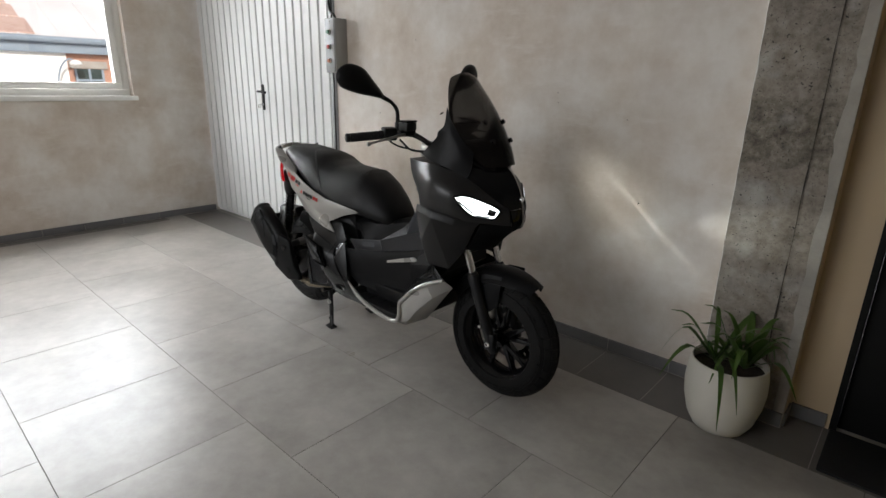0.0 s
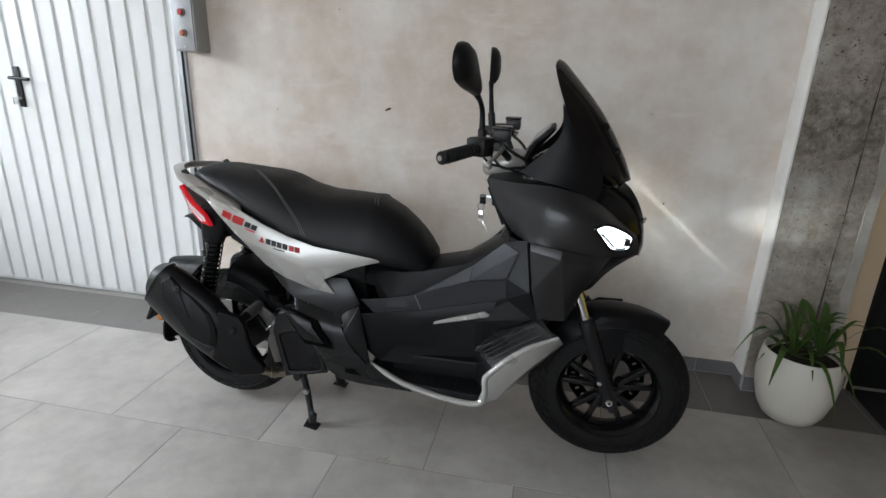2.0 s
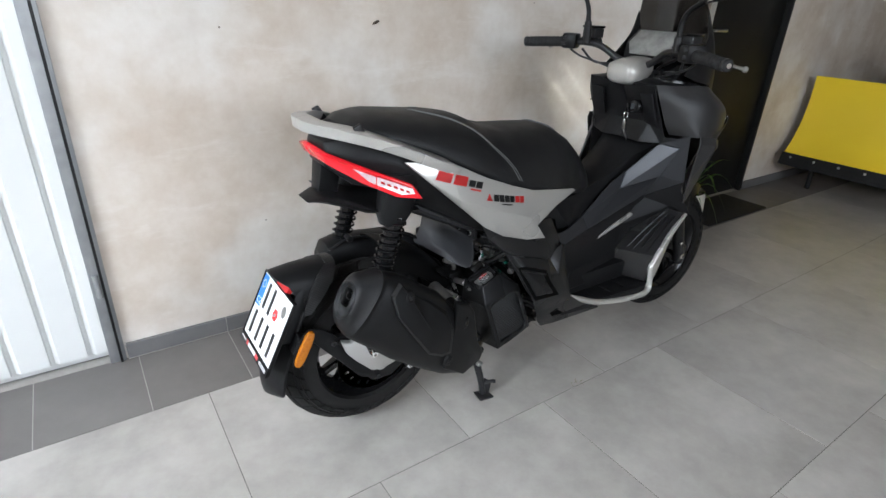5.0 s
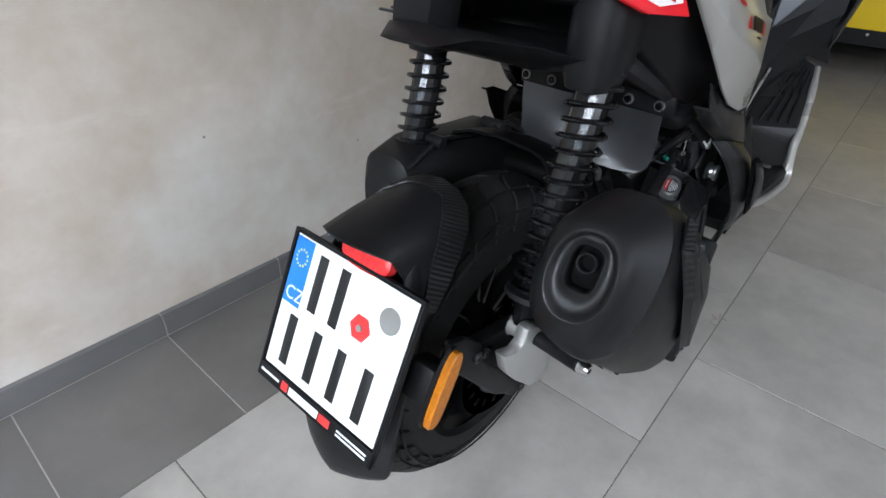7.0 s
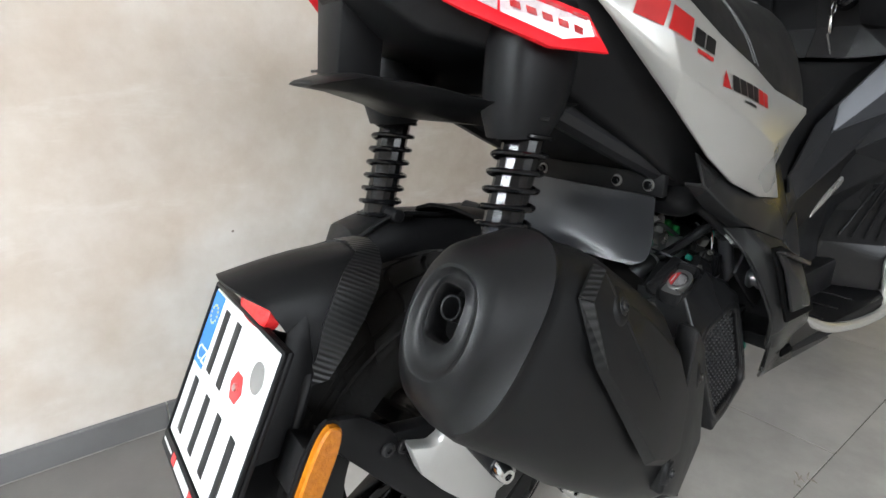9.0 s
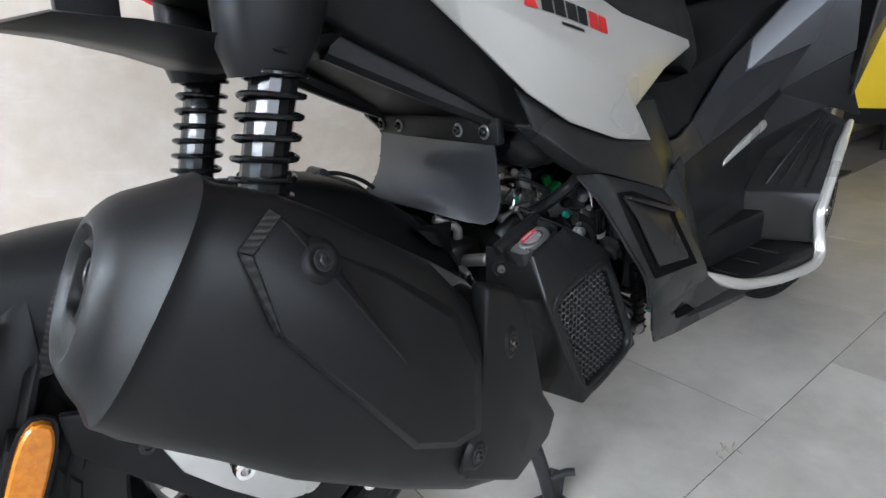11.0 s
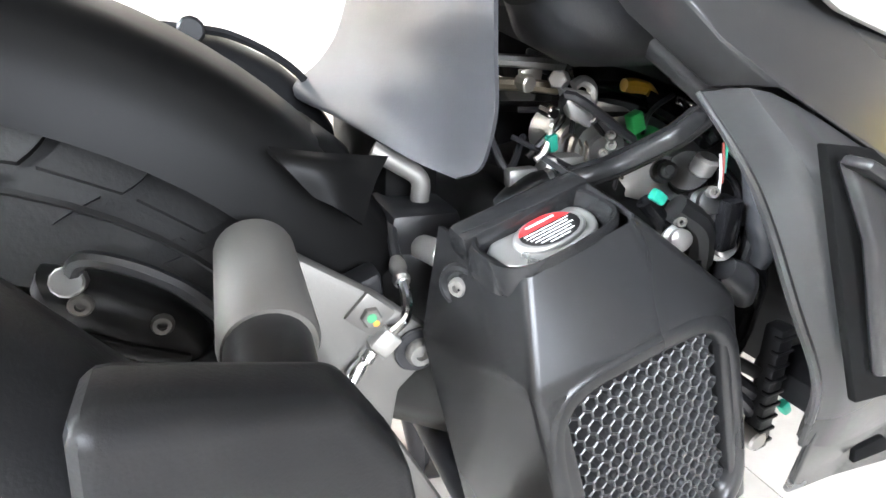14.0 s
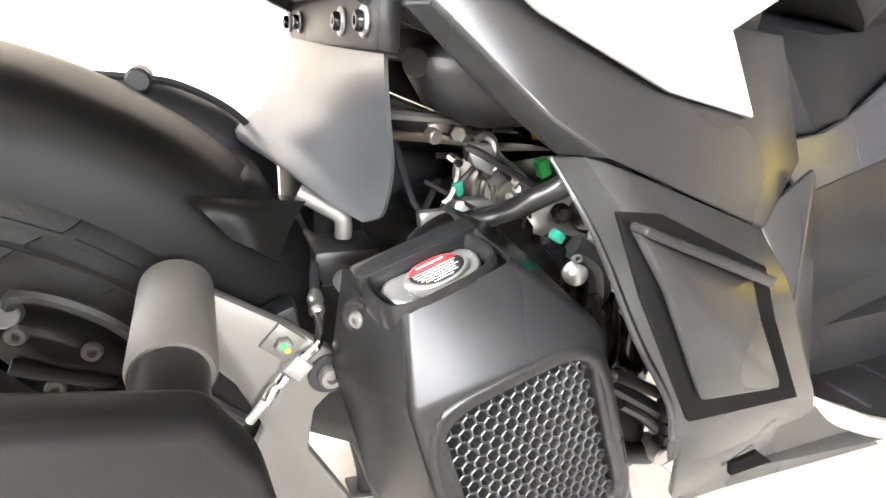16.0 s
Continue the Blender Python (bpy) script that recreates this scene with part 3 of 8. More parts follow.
def build_gate():
    x0, x1, y0 = XL + 0.02, -0.575, 0.452
    g = thing("garage_gate", ((x0 + x1) / 2, y0, 0), "white ribbed steel garage gate, closed, with a lever handle", "garage door")
    # ribbed sheet
    pts = []
    pitch = 0.1035
    x = -0.660 - 0.0785 - pitch * 19
    pts.append((x0, y0))
    while x < x1 - 0.01:
        for dx, dy in ((0.0, 0.0), (0.0765, 0.0), (0.0795, 0.013), (0.0900, 0.0135), (0.1030, 0.0)):
            if x0 < x + dx < x1:
                pts.append((x + dx, y0 + dy))
        x += pitch
    pts.append((x1, y0))
    b = bm_new()
    z0, z1 = 0.036, 2.35
    lo = [b.verts.new((p[0], p[1], z0)) for p in pts]
    hi = [b.verts.new((p[0], p[1], z1)) for p in pts]
    for i in range(len(pts) - 1):
        if (Vector(pts[i]) - Vector(pts[i + 1])).length > 1e-5:
            b.faces.new((lo[i], lo[i + 1], hi[i + 1], hi[i]))
    bmesh.ops.solidify(b, geom=b.faces[:], thickness=-0.003)
    bmesh.ops.remove_doubles(b, verts=b.verts, dist=1e-5)
    part("ribbed_sheet", b, M_DOORWHITE, g, smooth=20)
    part("bottom_rail", box(x0, x1, y0 + 0.016, y0 + 0.05, 0.012, 0.07, 0.003), M_DOORWHITE, g)
    h = part("backplate", box(-1.575, -1.54, y0 - 0.011, y0 - 0.001, 1.02, 1.22, 0.004), M_BLACKST, g, "dark lock plate")
    part("handle", tube([(-1.557, y0 - 0.008, 1.165), (-1.557, y0 - 0.05, 1.165), (-1.52, y0 - 0.055, 1.165), (-1.44, y0 - 0.052, 1.16)], 0.009, 10, 5), M_BLACKST, h)
    part("lock_cylinder", rod((-1.557, y0 - 0.03, 1.065), (-1.557, y0 - 0.005, 1.065), 0.010, 12, 0.002), M_STEEL, h)
    part("key", box(-1.560, -1.554, y0 - 0.055, y0 - 0.03, 1.035, 1.07, 0.002), M_CHROME, h)
    f = thing("gate_frame", (-0.56, 0.44, 0), "galvanised steel angle frame at the garage gate", "door frame", kind="structure")
    part("upright", box(-0.603, -0.555, YW - 0.012, YW + 0.06, 0, 2.36, 0.002), M_GALV, f)
    part("stop_strip", box(-0.574, -0.566, YW - 0.02, YW - 0.013, 0, 2.36, 0.001), M_BLACKST, f)
    part("hinge", rod((-0.585, YW - 0.02, 0.26), (-0.585, YW - 0.02, 0.34), 0.009, 12), M_GALV, f)
    part("lintel", box(XL, -0.56, YW - 0.012, YW + 0.06, 2.30, 2.36, 0.002), M_GALV, f)


def build_control_box():
    c = thing("control_box", (-0.46, 0.39, 1.3), "grey metal switch box with three push buttons on the wall", "switch box")
    part("enclosure", box(-0.535, -0.43, 0.345, YW + 0.001, 1.31, 1.645, 0.003), M_GREYBOX, c)
    part("front_plate", box(-0.530, -0.435, 0.338, 0.3445, 1.315, 1.64, 0.002), M_GALV, c)
    for z, m, l in ((1.56, M_GREENBTN, "green button"), (1.47, M_REDBTN, "red button"), (1.385, M_AMBERBTN, "orange red button")):
        k = part("button_ring", rod((-0.482, 0.338, z), (-0.482, 0.328, z), 0.017, 20, 0.002), M_STEEL, c)
        part("button", rod((-0.482, 0.330, z), (-0.482, 0.318, z), 0.0125, 20, 0.003), m, k, l)
    for z in (1.33, 1.625):
        part("screw", rod((-0.482, 0.338, z), (-0.482, 0.335, z), 0.004, 8), M_STEEL, c)
    part("conduit", tube([(-0.60, 0.425, 2.3), (-0.60, 0.425, 1.8), (-0.56, 0.41, 1.70), (-0.50, 0.39, 1.67), (-0.48, 0.39, 1.64)], 0.008, 8, 5), M_BLACKST, c)


def build_black_door():
    d = thing("door_1", (2.96, 0.5, 0), "black lacquered flush door with a steel lever handle, closed", "door", kind="structure")
    part("door_leaf", box(2.52, 3.40, 0.462, 0.502, 0.005, 2.07, 0.003), M_BLACKDOOR, d)
    b = box(2.496, 2.519, YW - 0.014, 0.52, 0, 2.09, 0.002)
    box(3.401, 3.424, YW - 0.014, 0.52, 0, 2.09, 0.002, bm=b)
    box(2.519, 3.401, YW - 0.014, 0.52, 2.072, 2.09, 0.002, bm=b)
    part("door_frame", b, M_BLACKDOOR, d)
    h = part("rosette", rod((2.565, 0.462, 1.085), (2.565, 0.452, 1.085), 0.026, 20, 0.002), M_BLACKST, d)
    part("door_handle", tube([(2.565, 0.455, 1.085), (2.565, 0.412, 1.085), (2.578, 0.405, 1.085), (2.672, 0.405, 1.085)], 0.0085, 10, 5), M_STEEL, h)
    part("keyhole_rosette", rod((2.565, 0.462, 0.985), (2.565, 0.454, 0.985), 0.022, 20, 0.002), M_BLACKST, d)
    m = thing("door_mat", (2.85, 0.28, 0), "black rubber door mat lying before the black door", "mat")
    part("mat_sheet", box(2.50, 3.18, 0.115, 0.425, 0.0035, 0.013, 0.004), M_MAT, m)


def build_plant():
    cx, cy = 2.168, 0.166
    p = thing("potted_plant", (cx, cy, 0), "green strap-leaved plant in a glossy ivory ceramic pot", "plant")
    prof = [(0, 0.004), (0.085, 0.004), (0.095, 0.008), (0.118, 0.05), (0.136, 0.12), (0.142, 0.18), (0.139, 0.235), (0.133, 0.275), (0.131, 0.283), (0.126, 0.283), (0.125, 0.27), (0.128, 0.24), (0, 0.235)]
    part("pot", lathe(prof, 48, pose(cx, cy, 0)), M_POT, p, "ivory ceramic pot", 50)
    part("soil", lathe([(0, 0.258), (0.06, 0.256), (0.11, 0.25), (0.126, 0.246), (0.126, 0.24), (0, 0.24)], 32, pose(cx, cy, 0)), M_SOIL, p, smooth=60)
    rng = random.Random(11)
    for k, (ox, oy, n, lean) in enumerate(((-0.045, -0.02, 13, 1.0), (0.055, -0.01, 13, 1.0), (0.0, 0.035, 7, 0.9))):
        for i in range(n):
            a = 2 * math.pi * (i / n) + rng.uniform(-0.3, 0.3)
            L = rng.uniform(0.19, 0.33) * lean
            rise = rng.uniform(0.04, 0.17)
            if i % 4 == 0:
                rise, L = rng.uniform(0.15, 0.2), L * 0.75
            w = rng.uniform(0.010, 0.016)
            d = Vector((math.cos(a), math.sin(a), 0))
            base = Vector((cx + ox, cy + oy, 0.25))
            s = Vector((-d.y, d.x, 0))
            b = bm_new()
            rows = []
            drop = rng.uniform(0.10, 0.24) if rise < 0.14 else 0.0
            for q in range(9):
                t = q / 8
                c = base + d * (L * (t ** 0.9)) * 0.78 + Vector((0, 0, 0.02 + rise * math.sin(min(1.0, t * 1.15) * 1.7) - drop * max(0, t - 0.45) ** 1.6 * 2.2))
                if c.z < 0.262 and (c.xy - Vector((cx, cy))).length < 0.136:
                    c.z = 0.262
                ww = w * (0.55 + 1.2 * t if t < 0.35 else (1.0 - ((t - 0.35) / 0.65) ** 1.7 * 0.93)) * 0.95
                rows.append([b.verts.new(c - s * ww + Vector((0, 0, 0.25 * ww))), b.verts.new(c), b.verts.new(c + s * ww + Vector((0, 0, 0.25 * ww)))])
            for r0, r1 in zip(rows, rows[1:]):
                b.faces.new((r0[0], r0[1], r1[1], r1[0]))
                b.faces.new((r0[1], r0[2], r1[2], r1[1]))
            bmesh.ops.solidify(b, geom=b.faces[:], thickness=0.0012)
            part("leaf", b, M_LEAF, p, smooth=70)
    return p

# ---------------------------------------------------------------- scooter
import collections
from mathutils.bvhtree import BVHTree

YC = -0.23      # its middle plane; front is +x, d counts outwards from the middle plane
RX, RR, RZ, RY = 0.024, 0.256, 0.270, -0.222
FX, FR, FY = 1.413, 0.262, -0.243

M_PLASTIC = speckled("grained_black_plastic", (0.006, 0.006, 0.0065), (0.010, 0.010, 0.0105), 0.40, scale=5, fine=900, bumps=0.25, dist=0.0004, r_var=0.05, spec=0.15)
M_CHARCOAL = speckled("satin_charcoal_paint", (0.028, 0.0275, 0.028), (0.038, 0.0375, 0.038), 0.31, 0.35, scale=3, fine=1400, bumps=0.05, dist=0.0002, r_var=0.03, spec=0.35)
M_GREYPL = speckled("dark_grey_plastic", (0.019, 0.020, 0.023), (0.026, 0.027, 0.030), 0.32, 0.25, scale=4, fine=800, bumps=0.12, dist=0.0003, r_var=0.05, spec=0.4)
M_GLOSS = speckled("gloss_black_enamel", (0.004, 0.004, 0.0045), (0.006, 0.006, 0.0065), 0.15, scale=30, fine=300, bumps=0.03, r_var=0.05, spec=0.35)
M_SILVER = speckled("silver_beige_metallic_paint", (0.370, 0.361, 0.338), (0.405, 0.396, 0.372), 0.28, 0.4, scale=1.5, bumps=0, r_var=0.015, coat=0.4)
M_SEAT = speckled("black_seat_vinyl", (0.005, 0.005, 0.0055), (0.008, 0.008, 0.0085), 0.5, scale=9, fine=420, bumps=0.5, dist=0.0006, r_var=0.07, spec=0.3)
M_THREAD = mat("grey_seat_thread", (0.09, 0.09, 0.09), 0.8)
M_TYRE = speckled("tyre_rubber", (0.006, 0.006, 0.006), (0.014, 0.0135, 0.013), 0.7, scale=14, fine=260, bumps=0.3, dist=0.0008, spec=0.2)
M_CAST = speckled("cast_aluminium", (0.30, 0.295, 0.28), (0.37, 0.36, 0.345), 0.5, 0.8, scale=16, fine=380, bumps=0.2, dist=0.0005)
M_CASTWARM = speckled("heat_tinted_steel", (0.34, 0.31, 0.26), (0.46, 0.43, 0.38), 0.36, 0.9, scale=12, fine=200, bumps=0.08)
M_BRASS = speckled("tinted_exhaust_pipe", (0.22, 0.175, 0.12), (0.36, 0.32, 0.25), 0.34, 1.0, scale=18, fine=200, bumps=0.05)
M_ENGINE = speckled("dark_engine_casting", (0.008, 0.008, 0.008), (0.018, 0.018, 0.0175), 0.38, 0.2, scale=20, fine=500, bumps=0.1, dist=0.0005, spec=0.15)
M_MUFFLER = speckled("matt_black_muffler_paint", (0.005, 0.005, 0.0053), (0.008, 0.008, 0.0083), 0.42, scale=5, fine=900, bumps=0.2, dist=0.0004, r_var=0.04, spec=0.19)
M_BRACKET = speckled("blasted_steel", (0.117, 0.113, 0.105), (0.164, 0.156, 0.144), 0.5, 0.6, scale=14, fine=500, bumps=0.15, dist=0.0004)
M_WASHER = speckled("dull_brown_washer", (0.022, 0.019, 0.016), (0.036, 0.031, 0.026), 0.34, 0.5, scale=30, bumps=0)
M_REDLENS = mat("red_lens", (0.40, 0.006, 0.012), 0.10)
bsdf(M_REDLENS).inputs["Emission Color"].default_value = (1, 0.02, 0.03, 1)
bsdf(M_REDLENS).inputs["Emission Strength"].default_value = 0.22
M_REDREF = speckled("red_reflector", (0.42, 0.01, 0.012), (0.60, 0.03, 0.03), 0.2, scale=160, fine=300, bumps=0.6, dist=0.001)
M_CLEARLENS = speckled("clear_led_lens", (0.62, 0.55, 0.56), (0.85, 0.80, 0.80), 0.15, scale=110, fine=160, bumps=0.7, dist=0.002)
M_ALU = speckled("bright_cast_aluminium", (0.50, 0.50, 0.49), (0.60, 0.60, 0.59), 0.36, 0.85, scale=16, fine=380, bumps=0.15, dist=0.0004)
M_ORANGE = speckled("orange_reflector", (0.26, 0.08, 0.004), (0.48, 0.16, 0.009), 0.2, scale=170, fine=320, bumps=0.7, dist=0.001)
M_LED = mat("lit_headlight", (0.9, 0.95, 1.0), 0.2)
bsdf(M_LED).inputs["Emission Color"].default_value = (0.88, 0.96, 1.0, 1)
bsdf(M_LED).inputs["Emission Strength"].default_value = 5.0
M_SCREEN = mat("smoked_screen", (0.02, 0.02, 0.022), 0.06)
bsdf(M_SCREEN).inputs["Base Color"].default_value = (0.012, 0.010, 0.009, 1)
bsdf(M_SCREEN).inputs["Alpha"].default_value = 0.74
bsdf(M_SCREEN).inputs["Specular IOR Level"].default_value = 0.25
M_PLATE = speckled("plate_white", (0.80, 0.80, 0.79), (0.84, 0.84, 0.83), 0.35, scale=6, fine=500, bumps=0.05)
M_BLUE = mat("plate_blue", (0.012, 0.16, 0.55), 0.35)
# near-black that paints the shade of recesses into the colour
M_VOID = mat("recess_shade_black", (0.002, 0.002, 0.002), 0.9, spec=0.05)
M_INK = mat("black_print", (0.008, 0.008, 0.008), 0.45)
M_LCD = speckled("grey_display_glass", (0.10, 0.10, 0.095), (0.22, 0.22, 0.21), 0.12, scale=40, fine=200, bumps=0.0)
M_RADCOVER = speckled("satin_moulded_plastic", (0.007, 0.007, 0.0073), (0.010, 0.010, 0.0104), 0.27, scale=2, fine=1100, bumps=0.12, dist=0.0003, r_var=0.015, spec=0.24)
M_GRILLE = speckled("glossy_grille_plastic", (0.018, 0.018, 0.019), (0.025, 0.025, 0.026), 0.33, scale=3, bumps=0, r_var=0.02, spec=0.5)
M_ARCH = speckled("satin_arch_plastic", (0.010, 0.010, 0.0102), (0.014, 0.014, 0.0143), 0.27, scale=2, fine=700, bumps=0.06, dist=0.0003, r_var=0.02, spec=0.27)
M_CAPSTEEL = speckled("plated_cap_steel", (0.20, 0.20, 0.195), (0.27, 0.27, 0.26), 0.3, 0.75, scale=30, bumps=0)
M_REDPRINT = mat("red_print", (0.62, 0.03, 0.03), 0.4)
M_WHITEPRINT = mat("white_print", (0.75, 0.75, 0.75), 0.45)
M_GREEN = mat("green_plastic", (0.03, 0.33, 0.08), 0.4)
M_MIRROR = mat("mirror_glass", (0.9, 0.9, 0.9), 0.02, 1.0)
M_CARBON = mat("carbon_look_plastic", (0.012, 0.012, 0.013), 0.34, spec=0.3)
_v = coords(M_CARBON)
_w = nd(M_CARBON, "ShaderNodeTexWave", Scale=75.0)
_w.bands_direction = 'DIAGONAL'
ln(M_CARBON, _v, _w.inputs["Vector"])
ln(M_CARBON, ramp(M_CARBON, _w.outputs["Fac"], [(0.2, (0.004, 0.004, 0.004)), (0.9, (0.014, 0.014, 0.0145))]), bsdf(M_CARBON).inputs["Base Color"])
ln(M_CARBON, bump(M_CARBON, _w.outputs["Fac"], 0.4, 0.0008), bsdf(M_CARBON).inputs["Normal"])
M_HUGGER = speckled("matt_moulded_mudguard", (0.0026, 0.0025, 0.0025), (0.0040, 0.0039, 0.0038), 0.40, scale=4, fine=800, bumps=0.10, dist=0.0003, r_var=0.05, spec=0.06)
M_FINS = speckled("bare_radiator_fins", (0.07, 0.07, 0.07), (0.13, 0.13, 0.13), 0.5, 0.6, scale=60, fine=400, bumps=0.2)
# lighter copy of the dark grey plastic, light on upward faces painted in
M_FACET = speckled("brightened_satin_grey", (0.036, 0.038, 0.043), (0.046, 0.048, 0.053), 0.32, 0.3, scale=3, fine=800, bumps=0.10, dist=0.0003, r_var=0.04, spec=0.4)
M_FLAP = speckled("satin_rubber_sheet", (0.020, 0.0205, 0.0225), (0.027, 0.0275, 0.030), 0.30, scale=5, fine=500, bumps=0.08)


def V(x, d, z, side=1):
    return (x, YC - side * d, z)


def VS(pts, side=1):
    return [V(*p, side) for p in pts]


def superring(c, ux, uz, a, b, n=20, p=2.6):
    """Rounded-rectangle ring round c in the plane of ux and uz."""
    out = []
    for i in range(n):
        t = 2 * math.pi * i / n
        cs, sn = math.cos(t), math.sin(t)
        out.append(Vector(c) + Vector(ux) * a * math.copysign(abs(cs) ** (2 / p), cs) + Vector(uz) * b * math.copysign(abs(sn) ** (2 / p), sn))
    return out


def patch(rows, thick=0.004, steps=5):
    """Smooth curved panel through rows of points, given depth."""
    lines = [smooth_path(r, steps) for r in rows]
    cols = [smooth_path([l[k] for l in lines], steps) if len(rows) > 2 else [l[k] for l in lines] for k in range(len(lines[0]))]
    b = loft([[c[k] for c in cols] for k in range(len(cols[0]))], closed=False)
    bmesh.ops.solidify(b, geom=b.faces[:], thickness=thick)
    bmesh.ops.recalc_face_normals(b, faces=b.faces)
    return b


def slab(outer, faces, depth, bev, segs=4, side=1):
    """Panel with true depth towards the middle plane and rounded rims."""
    b = bm_new()
    o = [b.verts.new(V(x, d, z, side)) for x, d, z in outer]
    i = [b.verts.new(V(x, d - depth, z, side)) for x, d, z in outer]
    count = collections.Counter()
    for f in faces:
        b.faces.new([o[k] for k in f])
        b.faces.new([i[k] for k in f[::-1]])
        for a, c in zip(f, f[1:] + f[:1]):
            count[frozenset((a, c))] += 1
    for f in faces:
        for a, c in zip(f, f[1:] + f[:1]):
            if count[frozenset((a, c))] == 1:
                b.faces.new((o[a], i[a], i[c], o[c]))
    bmesh.ops.recalc_face_normals(b, faces=b.faces)
    return soften(b, bev, segs, 16)


def quad_rim(c, rings, n=40, p=5.0):
    """Rounded frame on a four-cornered field: rings of (share of the half size, height along the normal)."""
    A, B, C, D = (Vector(q) for q in c)
    nrm = (B - A).cross(D - A).normalized()
    if nrm.y > 0:
        nrm = -nrm
    out = []
    for k, h in rings:
        ring = []
        for j in range(n):
            t = 2 * math.pi * j / n
            cs, sn = math.cos(t), math.sin(t)
            u = 0.5 + 0.5 * k * math.copysign(abs(cs) ** (2 / p), cs)
            v = 0.5 + 0.5 * k * math.copysign(abs(sn) ** (2 / p), sn)
            ring.append(A.lerp(B, u).lerp(D.lerp(C, u), v) + nrm * h)
        out.append(ring)
    return loft(out, caps=False)


def beam(p, q, w0, h0, w1, h1, out=(0, 1, 0), bev=0.002, bm=None):
    """Tapered bar from p to q; h is measured along out."""
    p, q, out = Vector(p), Vector(q), Vector(out)
    d = (q - p).normalized()
    s = d.cross(out).normalized()
    o = s.cross(d).normalized()
    b = bm_new()
    vs = []
    for c, w, h in ((p, w0, h0), (q, w1, h1)):
        vs.append([b.verts.new(c + s * w / 2 * i + o * h / 2 * j) for i, j in ((-1, -1), (1, -1), (1, 1), (-1, 1))])
    for i in range(4):
        b.faces.new((vs[0][i], vs[0][(i + 1) % 4], vs[1][(i + 1) % 4], vs[1][i]))
    b.faces.new(vs[0][::-1])
    b.faces.new(vs[1])
    bmesh.ops.recalc_face_normals(b, faces=b.faces)
    soften(b, bev, 2)
    return join(bm, b)


def screw(name, at, out, r, parent, material=None, h=0.004):
    at, out = Vector(at), Vector(out).normalized()
    m = along(at, at + out)
    b = lathe([(0, 0), (r, 0), (r, h * 0.6), (r * 0.8, h), (r * 0.42, h), (r * 0.40, h * 0.35), (0, h * 0.35)], 14, m)
    return part(name, b, material or M_STEEL, parent)


def tyre(x, y, z, R, hw, hh, parent, pitches):
    m = pose(x, y, z, 90)
    prof = []
    base = 0.0045
    for i in range(23):
        a = radians(-92 + 184 * i / 22)
        prof.append((R - base - hh + hh * math.cos(a), hw * math.sin(a)))
    inner = R - hh - 0.012
    prof = [(inner, -hw * 0.82)] + prof + [(inner, hw * 0.82)]
    w = part("tyre", lathe(prof, 72, m), M_TYRE, parent, "black all-terrain tyre", 60)
    b = bm_new()

    def P(th, a, off):
        r = R - base - hh + (hh + off) * math.cos(a)
        return Vector((r * math.cos(th), r * math.sin(th), (hw + off) * math.sin(a)))
    dth = 2 * math.pi / pitches
    for k in range(pitches):
        for s in (-1, 1):
            for (a0, a1, g0, g1) in ((2, 27, 0.06, 0.90), (31, 50, 0.02, 0.86), (54, 68, 0.12, 0.80)):
                n = 4
                top, bot = [], []
                for i in range(n + 1):
                    a = radians(a0 + (a1 - a0) * i / n)
                    sh = (0.5 * (s > 0) + a * 0.75 + 0.12 * math.sin(a * 6)) * dth
                    for lst, off in ((top, base), (bot, -0.001)):
                        lst.append([b.verts.new(P((k + g) * dth + sh, s * a, off)) for g in (g0, g1)])
                for i in range(n):
                    b.faces.new((top[i][0], top[i][1], top[i + 1][1], top[i + 1][0]))
                    for j in (0, 1):
                        b.faces.new((top[i][j], top[i + 1][j], bot[i + 1][j], bot[i][j]))
                b.faces.new((top[0][0], top[0][1], bot[0][1], bot[0][0]))
                b.faces.new((top[n][0], top[n][1], bot[n][1], bot[n][0]))
    bmesh.ops.recalc_face_normals(b, faces=b.faces)
    part("tread", moved(b, m), M_TYRE, w, smooth=30)
    # raised characters on the side wall, too worn to read
    b = bm_new()
    for s in (-1, 1):
        for g in range(4):
            th = g * math.pi / 2 + 0.62
            for k in range(9):
                t0 = th + k * 0.062
                for q, (g0, g1, a0, a1) in enumerate(((0.0, 0.010, 54, 62), (0.010, 0.036, 54, 56), (0.030, 0.040, 54, 62), (0.010, 0.036, 60, 62))):
                    if (k * 7 + q * 3 + g) % 4 == 0:
                        continue
                    pts = [P(t0 + gg, s * radians(aa), 0.0014) for gg, aa in ((g0, a0), (g1, a0), (g1, a1), (g0, a1))]
                    low = [P(t0 + gg, s * radians(aa), -0.001) for gg, aa in ((g0, a0), (g1, a0), (g1, a1), (g0, a1))]
                    hv, lv = [b.verts.new(p) for p in pts], [b.verts.new(p) for p in low]
                    b.faces.new(hv)
                    for i in range(4):
                        b.faces.new((hv[i], hv[(i + 1) % 4], lv[(i + 1) % 4], lv[i]))
    bmesh.ops.recalc_face_normals(b, faces=b.faces)
    tagged(part("sidewall_lettering", moved(b, m), M_TYRE, w, "raised worn side wall marks", 20), kind="stuff")
    # raised band on the side wall
    for s in (-1, 1):
        part("sidewall_rib", lathe([(R - hh * 0.55, s * hw * 0.97), (R - hh * 0.55 + 0.002, s * (hw * 0.97 + 0.0022)), (R - hh * 0.55 + 0.004, s * hw * 0.96)], 60, m), M_TYRE, w)


